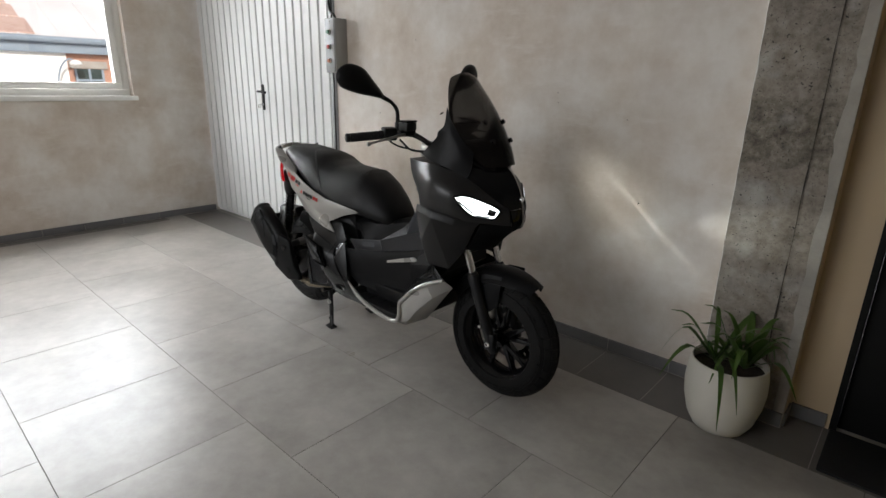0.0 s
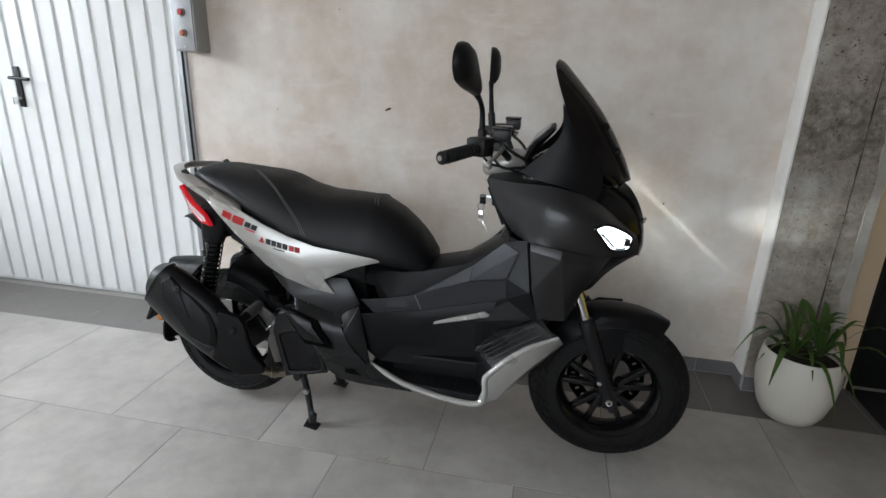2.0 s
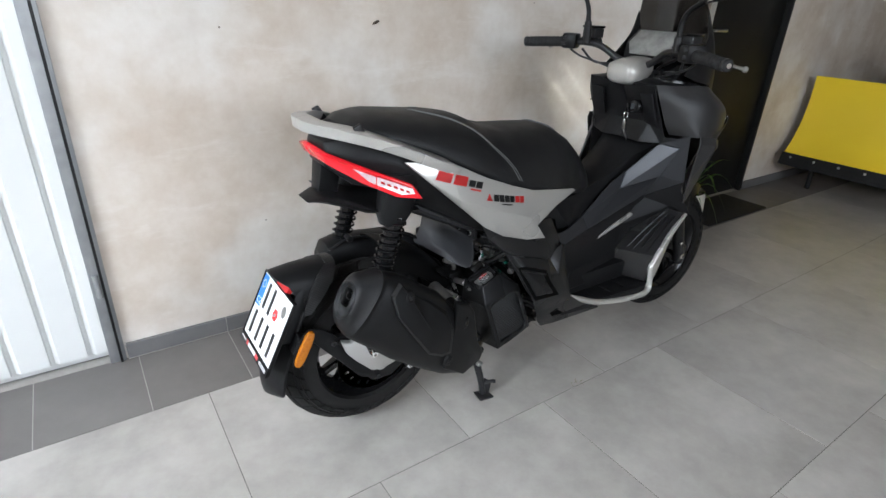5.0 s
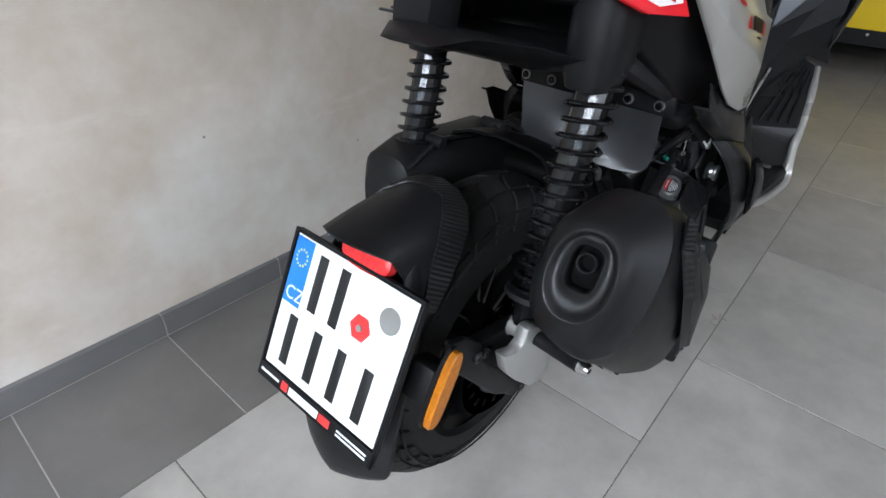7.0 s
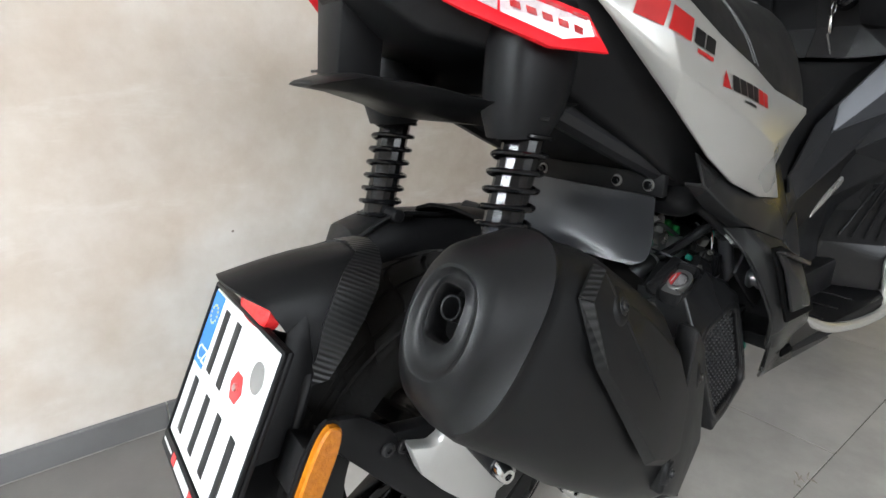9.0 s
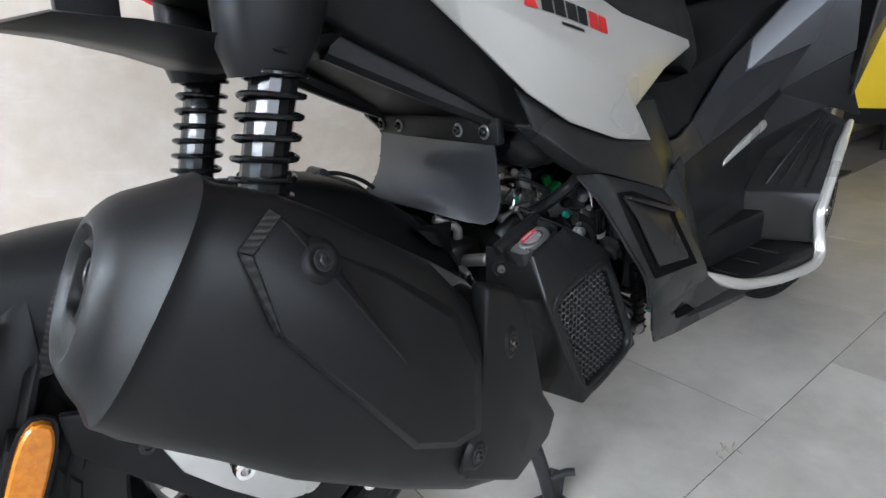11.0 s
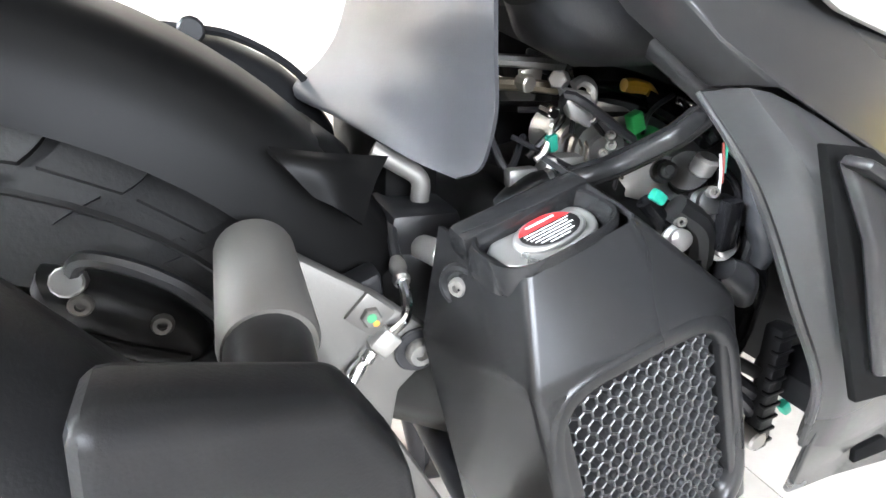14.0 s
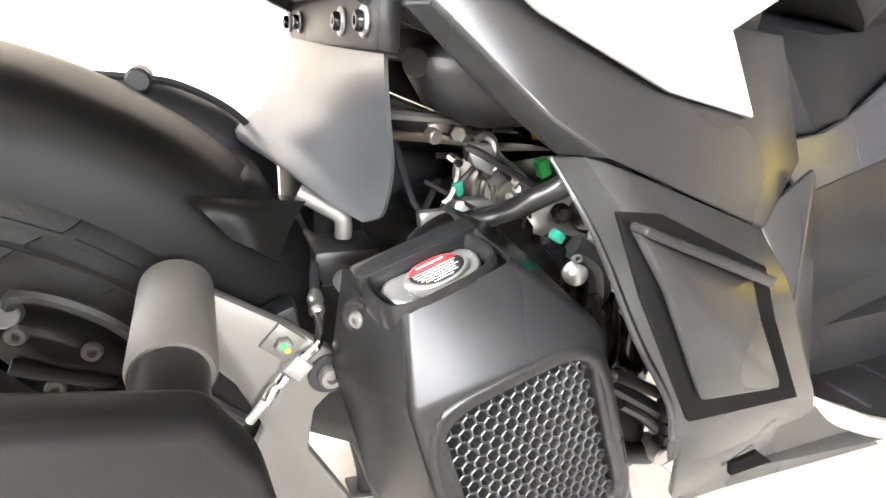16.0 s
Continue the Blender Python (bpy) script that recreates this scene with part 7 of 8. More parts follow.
def radiator(s):
    r = None
    P = [(0.300, 0.206, 0.408), (0.428, 0.196, 0.436), (0.492, 0.202, 0.276), (0.346, 0.226, 0.256), (0.302, 0.184, 0.456), (0.372, 0.172, 0.476), (0.284, 0.125, 0.462), (0.352, 0.112, 0.494), (0.276, 0.130, 0.400), (0.312, 0.140, 0.262), (0.405, 0.105, 0.468), (0.47, 0.12, 0.30), (0.47, 0.14, 0.262)]
    F = [(0, 1, 5, 4), (0, 4, 6, 8), (0, 8, 9, 3), (1, 10, 5), (5, 10, 7), (1, 2, 12, 11), (1, 11, 10), (3, 9, 12, 2)]
    # front frame round the grille
    fr = [(0.318, 0.208, 0.400), (0.419, 0.199, 0.422), (0.474, 0.204, 0.283), (0.358, 0.223, 0.276)]
    base = len(P)
    P2 = P + fr + [(a, d - 0.014, z) for a, d, z in fr]
    F2 = F + [(0, 1, base + 1, base), (1, 2, base + 2, base + 1), (2, 3, base + 3, base + 2), (3, 0, base, base + 3)]
    F2 += [(base + i, base + (i + 1) % 4, base + 4 + (i + 1) % 4, base + 4 + i) for i in range(4)]
    b = bm_new()
    vs = [b.verts.new(V(*q)) for q in P2]
    for g in F2:
        b.faces.new([vs[k] for k in g])
    bmesh.ops.recalc_face_normals(b, faces=b.faces)
    soften(b, 0.011, 5, 12)
    bmesh.ops.solidify(b, geom=b.faces[:], thickness=0.003)
    bmesh.ops.recalc_face_normals(b, faces=b.faces)
    r = part("radiator_cover", b, M_RADCOVER, s, "satin black radiator cover with honeycomb grille", 60)
    part("grille_frame", quad_rim([V(*P[k]) for k in range(4)], [(1.0, -0.0005), (0.98, 0.0012), (0.95, 0.0018), (0.90, 0.0016), (0.865, 0.0000), (0.848, -0.004), (0.838, -0.014)]), M_RADCOVER, r, "", 60)
    # sunk window with the filler cap
    a, b_, c = Vector(V(0.302, 0.182, 0.455)), Vector(V(0.372, 0.170, 0.475)), Vector(V(0.284, 0.125, 0.461))
    nrm = (b_ - a).cross(c - a).normalized()
    if nrm.z < 0:
        nrm = -nrm
    ux = (b_ - a).normalized()
    uy = nrm.cross(ux).normalized()
    if uy.y < 0:
        uy = -uy
    part("cap_shelf", shell([q - nrm * 0.016 for q in (a, b_, Vector(V(0.352, 0.112, 0.493)), c)], [(0, 1, 2, 3)], 0.003, 0.001), M_PLASTIC, r)
    wc = (a + b_ + c + Vector(V(0.352, 0.112, 0.493))) / 4
    part("window_rim", loft([superring(wc - uy * 0.012 - ux * 0.004 + nrm * h, ux * 0.038 * k, uy * 0.020 * k, 1, 1, 36, 3.4) for h, k in ((-0.012, 1.06), (0.000, 1.05), (0.0035, 1.0), (0.0030, 0.95), (-0.002, 0.92), (-0.014, 0.91))], caps=False), M_RADCOVER, r, "", 60)
    part("cap_hood", beam(wc + ux * -0.042 + uy * 0.011 - nrm * 0.004, wc + ux * 0.040 + uy * 0.008 - nrm * 0.002, 0.017, 0.018, 0.016, 0.018, nrm, 0.004), M_RADCOVER, r, "moulded bar behind the cap")
    o = wc - nrm * 0.012 - uy * 0.010 - ux * 0.002
    lobe = [1.0 + 0.10 * math.cos(2 * t) - 0.05 * math.cos(4 * t) + 0.03 * math.sin(3 * t) for t in [2 * math.pi * k / 48 for k in range(48)]]

    def lobed(w, k):
        return [o + nrm * w + (ux * math.cos(t) * 0.0310 + uy * math.sin(t) * 0.0178) * lobe[i] * k for i, t in enumerate([2 * math.pi * j / 48 for j in range(48)])]
    cap = part("radiator_cap", loft([lobed(w, k) for w, k in ((-0.004, 0.97), (-0.003, 1.0), (0.0045, 1.0), (0.0068, 0.965), (0.0074, 0.90), (0.0070, 0.5))]), M_CAPSTEEL, s, "steel radiator cap with warning label", 50)
    part("cap_boss", loft([superring(o + nrm * w + ux * 0.003, ux, uy, k * 0.0205, k * 0.0122, 32, 2) for w, k in ((0.004, 1.08), (0.0082, 1.05), (0.0094, 1.0), (0.0098, 0.94))]), M_CAPSTEEL, cap)

    def label(u0, u1, v0, v1, m, w=0.0117):
        b = bm_new()
        vs = [b.verts.new(o + ux * (u + 0.003) + uy * v * 0.62 + nrm * w) for u, v in ((u0, v0), (u1, v0), (u1, v1), (u0, v1))]
        b.faces.new(vs)
        bmesh.ops.solidify(b, geom=b.faces[:], thickness=-0.0003)
        return part("label_bar", b, m, cap)
    def disc_part(v0, v1, m, w):
        """Slice of the round label between two heights."""
        R = 0.0178
        pts = []
        for k in range(13):
            v = v0 + (v1 - v0) * k / 12
            pts.append((math.sqrt(max(0, R * R - v * v)), v))
        b = bm_new()
        b.faces.new([b.verts.new(o + ux * (u + 0.003) + uy * v * 0.62 + nrm * w) for u, v in pts + [(-u, v) for u, v in pts[::-1]]])
        bmesh.ops.solidify(b, geom=b.faces[:], thickness=-0.0002)
        part("label_field", b, m, cap)
    disc_part(-0.0175, 0.0055, M_INK, 0.0100)
    disc_part(0.0058, 0.0175, M_REDPRINT, 0.0100)
    for k in range(6):
        v = -0.015 + k * 0.0034
        h = math.sqrt(0.0172 ** 2 - v * v) * 0.9
        label(-h, h * (0.9 if k % 2 else 0.75), v, v + 0.0014, M_WHITEPRINT, 0.0104)
    label(-0.010, 0.009, 0.010, 0.0125, M_WHITEPRINT, 0.0104)
    for x, d, z, nx in ((0.288, 0.147, 0.437, -1), (0.311, 0.168, 0.274, -1)):
        rc = part("bolt_recess", lathe([(0, 0.0), (0.0075, 0.0), (0.0095, 0.0016), (0.0115, 0.0012), (0.0125, -0.002)], 22, along(V(x, d, z), V(x - 0.8, d + 0.6, z))), M_PLASTIC, r)
        screw("cover_bolt", V(x, d, z), (-0.8, -0.6, 0.0), 0.0052, rc, M_BRACKET, 0.0040)
    # honeycomb: hexagonal rings
    A, B, D = Vector(V(*fr[0])), Vector(V(*fr[1])), Vector(V(*fr[3]))
    C = Vector(V(*fr[2]))
    b = bm_new()
    nrm2 = (B - A).cross(D - A).normalized()
    if nrm2.y > 0:
        nrm2 = -nrm2
    ncol, nrow = 12, 18
    for j in range(nrow):
        for i in range(ncol):
            u = (i + 0.5 + 0.5 * (j % 2)) / (ncol + 0.5)
            v = (j + 0.5) / nrow
            c = A.lerp(B, u).lerp(D.lerp(C, u), v) - nrm2 * 0.010
            ex = ((B - A).lerp(C - D, v)) / (ncol + 0.5) * 0.5
            ey = ((D - A).lerp(C - B, u)) / nrow * 0.66
            rings = []
            for k, w in ((0.99, -0.001), (0.975, 0.0032), (0.80, 0.0036), (0.74, 0.0016), (0.71, -0.0045)):
                rings.append([b.verts.new(c + (ex * math.sin(t) * 1.15 + ey * math.cos(t)) * k + nrm2 * w) for t in [math.pi / 3 * h for h in range(6)]])
            for r0, r1 in zip(rings, rings[1:]):
                for h in range(6):
                    b.faces.new((r0[h], r0[(h + 1) % 6], r1[(h + 1) % 6], r1[h]))
    bmesh.ops.recalc_face_normals(b, faces=b.faces)
    part("grille", b, M_GRILLE, r, "black honeycomb grille", 20)
    part("radiator_core", shell([A - nrm2 * 0.0165, B - nrm2 * 0.0165, C - nrm2 * 0.0165, D - nrm2 * 0.0165], [(0, 1, 2, 3)], 0.002, 0), M_FINS, r)


def clutter(s):
    """Throttle body, hoses and plugs seen between flap, cover and side panel."""
    tb = part("throttle_body", lathe([(0, 0), (0.024, 0), (0.026, 0.01), (0.022, 0.03), (0.024, 0.034), (0.024, 0.05), (0, 0.05)], 20, along(V(0.44, -0.005, 0.485), V(0.434, 0.05, 0.482))), M_ALU, s, "aluminium throttle body")
    part("throttle_pulley", lathe([(0, 0), (0.0185, 0), (0.0215, 0.002), (0.019, 0.004), (0.0215, 0.007), (0.0205, 0.010), (0.012, 0.0105), (0.0105, 0.014), (0, 0.0145)], 26, along(V(0.434, 0.052, 0.482), V(0.420, 0.2, 0.492))), M_STEEL, tb)
    part("return_spring", tube([Vector(V(0.414 + 0.0011 * k * 0.5, 0.052, 0.482)) + Vector((0, 0.0115 * math.cos(k * 0.7), 0.0115 * math.sin(k * 0.7))) for k in range(46)], 0.0014, 5, 1), M_CASTWARM, tb)
    part("cable_bracket", shell(VS([(0.378, 0.075, 0.529), (0.402, 0.075, 0.526), (0.408, 0.072, 0.503), (0.39, 0.072, 0.51)]), [(0, 1, 2, 3)], 0.010, 0.003), M_ALU, s, "aluminium cable bracket")
    part("bracket_ear", tube(VS([(0.389, 0.08, 0.529), (0.395, 0.08, 0.532), (0.403, 0.08, 0.528), (0.406, 0.078, 0.516), (0.406, 0.076, 0.505)]), 0.0035, 8, 4), M_STEEL, s)
    for x, d, z in [(0.408, 0.078, 0.508), (0.413, 0.078, 0.51), (0.434, 0.07, 0.495), (0.436, 0.07, 0.488), (0.43, 0.07, 0.482)]:
        screw("small_bolt", V(x, d, z), (-0.6, -0.7, 0.4), 0.0040, s, M_BRACKET, 0.004)
    gc = part("green_connector", beam(V(*(0.484, 0.05, 0.491)), V(*(0.499, 0.045, 0.466)), 0.024, 0.020, 0.023, 0.019, bev=0.003), M_GREEN, s, "green plug connector")
    part("connector_clip", beam(V(*(0.466, 0.052, 0.508)), V(*(0.473, 0.052, 0.494)), 0.011, 0.010, 0.011, 0.010, bev=0.002), M_GREEN, gc)
    part("connector_foot", rod(V(*(0.499, 0.045, 0.466)), V(*(0.501, 0.045, 0.46)), 0.0115, 16, 0.002), M_BRASS, s)
    part("yellow_plug", tube(VS([(0.472, 0.03, 0.525), (0.48, 0.03, 0.525), (0.494, 0.03, 0.523), (0.506, 0.028, 0.518)]), [0.005, 0.006, 0.005, 0.003], 10, 4), mat_once("yellow_tape", (0.42, 0.24, 0.02)), s)
    # taped loom
    part("wiring_loom", tube(VS([(0.452, -0.01, 0.522), (0.476, 0.0, 0.524), (0.505, 0.01, 0.520), (0.528, 0.03, 0.510), (0.532, 0.05, 0.500), (0.530, 0.07, 0.490)]), [0.012, 0.013, 0.012, 0.012, 0.010, 0.009], 12, 6), M_GLOSS, s, "taped black wiring loom")
    part("wiring_loom", tube(VS([(0.490, 0.035, 0.515), (0.505, 0.045, 0.508), (0.518, 0.055, 0.500), (0.530, 0.065, 0.502), (0.534, 0.075, 0.492)]), 0.0085, 10, 6), M_GLOSS, s)
    part("steel_clip", beam(V(*(0.502, 0.055, 0.518)), V(*(0.528, 0.058, 0.51)), 0.006, 0.003, 0.005, 0.003, bev=0.0008), M_CHROME, s)
    part("coolant_hose", tube(VS([(0.383, 0.088, 0.47), (0.395, 0.095, 0.475), (0.414, 0.1, 0.482), (0.43, 0.108, 0.493), (0.443, 0.118, 0.505), (0.447, 0.13, 0.519), (0.446, 0.14, 0.528)]), 0.0084, 14, 6), M_RADCOVER, s, "satin black coolant hose")
    part("hose_clamp", rod(V(*(0.377, 0.086, 0.467)), V(*(0.381, 0.087, 0.469)), 0.0115, 16, 0.001), M_STEEL, s)
    part("hose_stub", tube(VS([(0.355, 0.075, 0.447), (0.363, 0.08, 0.459), (0.372, 0.084, 0.465), (0.381, 0.087, 0.469)]), [0.013, 0.013, 0.012, 0.010], 12, 5), M_HOSE, s)
    part("cable_sleeve", tube(VS([(0.383, 0.135, 0.564), (0.407, 0.14, 0.55), (0.439, 0.145, 0.53), (0.471, 0.15, 0.509), (0.504, 0.15, 0.487)]), 0.0095, 12, 5), M_HOSE, s)
    part("cable_tie", beam(V(*(0.454, 0.162, 0.502)), V(*(0.471, 0.162, 0.497)), 0.010, 0.006, 0.010, 0.006), M_GREYBOX, s)
    part("tie_tail", tube(VS([(0.443, 0.158, 0.511), (0.454, 0.162, 0.502), (0.461, 0.163, 0.504), (0.474, 0.16, 0.507)]), 0.0022, 6, 4), M_GREYBOX, s)
    part("drain_hose", tube(VS([(0.513, 0.125, 0.489), (0.523, 0.125, 0.469), (0.533, 0.125, 0.447), (0.553, 0.12, 0.422), (0.561, 0.11, 0.402), (0.564, 0.1, 0.388)]), 0.0110, 12, 6), M_FLAP, s, "grey drain hose")
    part("guard_spring", tube([Vector(V(*(0.492, 0.12, 0.497))).lerp(Vector(V(*(0.512, 0.12, 0.485))), k / 50) + Vector((0.004 * math.cos(k * 0.9), 0, 0.004 * math.sin(k * 0.9))) for k in range(51)], 0.0012, 5, 1), M_STEEL, s)
    # valve with its plug
    part("valve_body", lathe([(0, 0), (0.013, 0), (0.015, 0.006), (0.011, 0.012), (0.014, 0.016), (0.014, 0.026), (0, 0.028)], 18, along(V(*(0.503, 0.08, 0.465)), V(*(0.469, 0.11, 0.484)))), M_ENGINE, s)
    part("valve_end", rod(V(*(0.491, 0.1, 0.474)), V(*(0.491, 0.105, 0.487)), 0.0085, 14, 0.002), M_CAST, s)
    part("sensor_plug", beam(V(*(0.503, 0.115, 0.461)), V(*(0.505, 0.11, 0.421)), 0.018, 0.012, 0.014, 0.012, bev=0.003), M_PLASTIC, s)
    for k, (cx, nm, col) in enumerate(((0, "wire_white", (0.6, 0.6, 0.62)), (8, "wire_red", (0.45, 0.08, 0.07)), (16, "wire_teal", (0.05, 0.35, 0.28)))):
        p = Vector((0.0, 0.0, 0.0009 * cx))
        part("wire", tube([Vector(q) + p for q in VS([(0.485, 0.118, 0.492), (0.49, 0.118, 0.479), (0.496, 0.116, 0.464)])], 0.0010, 5, 4), mat_once(nm, col), s)
    part("teal_plug", beam(V(*(0.377, 0.08, 0.499)), V(*(0.382, 0.078, 0.488)), 0.008, 0.006, 0.006, 0.006), mat_once("teal_plastic", (0.012, 0.19, 0.13)), s)
    part("bright_nut", rod(V(*(0.387, 0.07, 0.531)), V(*(0.373, 0.085, 0.533)), 0.006, 6, 0.001), M_BRACKET, s)
    part("link_rod", tube(VS([(0.383, 0.07, 0.512), (0.378, 0.078, 0.5), (0.374, 0.08, 0.488), (0.368, 0.08, 0.483)]), 0.0022, 6, 4), M_STEEL, s)
    part("link_pin", rod(V(*(0.379, 0.065, 0.513)), V(*(0.378, 0.08, 0.512)), 0.0042, 10, 0.001), M_CHROME, s)
    part("square_clip", beam(V(*(0.364, 0.06, 0.543)), V(*(0.383, 0.06, 0.538)), 0.012, 0.004, 0.010, 0.004, bev=0.001), M_GREYPL, s)
    part("square_clip", beam(V(*(0.369, 0.06, 0.537)), V(*(0.37, 0.06, 0.528)), 0.016, 0.005, 0.014, 0.005, bev=0.001), M_CASTWARM, s)
    part("rod_end", rod(V(*(0.362, 0.06, 0.529)), V(*(0.364, 0.07, 0.528)), 0.0055, 10, 0.001), M_CASTWARM, s)
    part("cast_arm", beam(V(*(0.378, 0.07, 0.473)), V(*(0.409, 0.07, 0.469)), 0.022, 0.015, 0.030, 0.015, bev=0.004), M_CAST, s)
    part("inlet_rib", beam(V(*(0.351, 0.075, 0.47)), V(*(0.373, 0.075, 0.473)), 0.014, 0.010, 0.010, 0.010, bev=0.003), M_CAST, s)
    part("head_casting", loft([superring(V(x, d, z), (0, 1, 0), (0, 0, 1), a, b_, 14, 3) for x, d, z, a, b_ in ((0.44, 0.02, 0.455, 0.035, 0.02), (0.47, 0.03, 0.45, 0.05, 0.035), (0.53, 0.03, 0.44, 0.05, 0.035), (0.56, 0.02, 0.43, 0.03, 0.02))]), M_ALU, s, "cast cylinder head", 40)
    part("gauge_mount", lathe([(0, 0), (0.016, 0), (0.018, 0.004), (0.013, 0.008), (0.012, 0.014), (0.0155, 0.016), (0.0155, 0.020), (0.010, 0.021), (0, 0.018)], 22, along(V(*(0.568, 0.15, 0.415)), V(0.568, 1, 0.415))), M_STEEL, s)
    part("mount_plate", beam(V(*(0.555, 0.135, 0.438)), V(*(0.659, 0.135, 0.347)), 0.040, 0.006, 0.036, 0.006), M_BLACKST, s)
    part("copper_pipe", tube(VS([(0.335, 0.04, 0.525), (0.36, 0.06, 0.527), (0.385, 0.07, 0.526)]), 0.004, 8, 4), M_BRASS, s)
    part("steel_pipe", tube(VS([(0.335, 0.04, 0.540), (0.36, 0.06, 0.541), (0.39, 0.065, 0.540)]), 0.004, 8, 4), M_STEEL, s)
    part("pipe_elbow", tube(VS([(0.275, 0.03, 0.481), (0.292, 0.035, 0.472), (0.305, 0.04, 0.463), (0.306, 0.04, 0.448)]), 0.0065, 12, 6), M_BRACKET, s)
    part("shock_link", box(0.28, 0.33, YC - 0.06, YC - 0.0, 0.415, 0.445, 0.006), M_BLACKST, s)
    part("inner_tub", box(0.34, 0.60, YC - 0.12, YC + 0.12, 0.575, 0.66, 0.01), M_PLASTIC, s)
    part("tub_pocket", loft([superring(V(x, 0.105, z), (0, 1, 0), (0, 0, 1), a, b_, 20, 2.6) for x, z, a, b_ in ((0.330, 0.578, 0.02, 0.008), (0.345, 0.573, 0.035, 0.022), (0.37, 0.570, 0.042, 0.028), (0.41, 0.570, 0.04, 0.026), (0.43, 0.573, 0.02, 0.012))]), M_PLASTIC, s)
    # struts, hoses and fittings between the radiator cover and the skirt
    for pts, r_, m_ in (([(0.492, 0.128, 0.345), (0.535, 0.130, 0.318), (0.580, 0.132, 0.288)], 0.0075, M_GREYPL), ([(0.530, 0.132, 0.310), (0.560, 0.134, 0.290), (0.590, 0.134, 0.262)], 0.0060, M_FACET),
                        ([(0.486, 0.120, 0.415), (0.494, 0.130, 0.382), (0.500, 0.134, 0.345), (0.508, 0.132, 0.300)], 0.0040, M_HOSE), ([(0.512, 0.120, 0.398), (0.508, 0.134, 0.372), (0.500, 0.136, 0.352), (0.486, 0.130, 0.338)], 0.0034, M_GLOSS),
                        ([(0.470, 0.105, 0.452), (0.490, 0.112, 0.438), (0.500, 0.110, 0.412), (0.508, 0.100, 0.395)], 0.0105, M_RADCOVER), ([(0.452, 0.095, 0.455), (0.470, 0.100, 0.435), (0.476, 0.104, 0.405)], 0.0065, M_GLOSS),
                        ([(0.530, 0.110, 0.470), (0.540, 0.115, 0.440), (0.545, 0.112, 0.405), (0.540, 0.105, 0.375)], 0.0050, M_HOSE), ([(0.505, 0.105, 0.480), (0.520, 0.112, 0.462), (0.530, 0.112, 0.430)], 0.0028, M_GLOSS)):
        part("hose", tube(VS(pts), r_, 10, 5), m_, s)
    part("lower_canister", loft([superring(V(x, 0.110, z), (1, 0, 0), (0, 1, 0), a, b_, 20, 2.4) for x, z, a, b_ in ((0.556, 0.306, 0.014, 0.014), (0.556, 0.298, 0.022, 0.020), (0.560, 0.262, 0.024, 0.021), (0.564, 0.226, 0.022, 0.019), (0.566, 0.214, 0.012, 0.012))]), M_HUGGER, s, "black drain canister", 50)
    strut = part("ribbed_strut", beam(V(0.573, 0.140, 0.360), V(0.592, 0.140, 0.235), 0.016, 0.016, 0.016, 0.016, bev=0.003), M_PLASTIC, s, "black ribbed strut")
    for k in range(9):
        q = Vector(V(0.573, 0.146, 0.352)).lerp(Vector(V(0.591, 0.146, 0.245)), k / 8)
        part("strut_rib", beam(q + Vector((-0.009, 0, -0.001)), q + Vector((0.009, 0, 0.001)), 0.0035, 0.007, 0.0035, 0.007, bev=0.001), M_PLASTIC, strut)
    part("expansion_tank", loft([superring(V(0.556, 0.098, z), (1, 0, 0), (0, 1, 0), r_, r_, 24, 2.4) for z, r_ in ((0.310, 0.016), (0.316, 0.024), (0.345, 0.027), (0.385, 0.027), (0.402, 0.023), (0.410, 0.014), (0.424, 0.013))]), M_GLOSS, s, "gloss black coolant tank", 50)
    part("cross_brace", beam(V(0.512, 0.132, 0.345), V(0.572, 0.136, 0.312), 0.012, 0.006, 0.010, 0.006), M_BLACKST, s)
    part("teal_plug", beam(V(0.616, 0.138, 0.272), V(0.623, 0.140, 0.262), 0.010, 0.008, 0.008, 0.008), mat_once("teal_plastic", (0.012, 0.19, 0.13)), s)
    part("frame_foot", rod(V(0.520, 0.128, 0.258), V(0.586, 0.128, 0.236), 0.012, 14, 0.002), M_PLASTIC, s)
    part("foot_bush", rod(V(0.582, 0.122, 0.248), V(0.582, 0.150, 0.248), 0.010, 16, 0.002), M_CAST, s)
    part("silver_stay", beam(V(0.500, 0.132, 0.346), V(0.527, 0.132, 0.343), 0.007, 0.006, 0.007, 0.006), M_CAST, s)
    screw("stay_screw", V(0.506, 0.137, 0.3455), (0, -1, 0), 0.0055, s, M_STEEL, 0.004)
    for x, d, z, r_ in ((0.476, 0.104, 0.428, 0.010), (0.500, 0.100, 0.452, 0.012), (0.520, 0.105, 0.418, 0.011), (0.462, 0.092, 0.474, 0.008), (0.512, 0.098, 0.388, 0.012)):
        part("fitting", lathe([(0, 0), (r_ * 0.7, 0), (r_, 0.004), (r_, 0.010), (r_ * 0.72, 0.012), (r_ * 0.72, 0.018), (r_ * 0.4, 0.020), (0, 0.020)], 16, along(V(x, d, z), V(x - 0.4, d + 0.8, z + 0.3))), M_ALU if r_ in (0.010, 0.011) else M_ENGINE, s)
    for k, (x, d, z) in enumerate(((0.486, 0.118, 0.466), (0.504, 0.120, 0.440), (0.470, 0.112, 0.444), (0.526, 0.122, 0.400), (0.494, 0.122, 0.398))):
        screw("small_bolt", V(x, d, z), (-0.4, -0.8, 0.2), 0.0042, s, M_CHROME if k % 2 else M_BRACKET, 0.005)
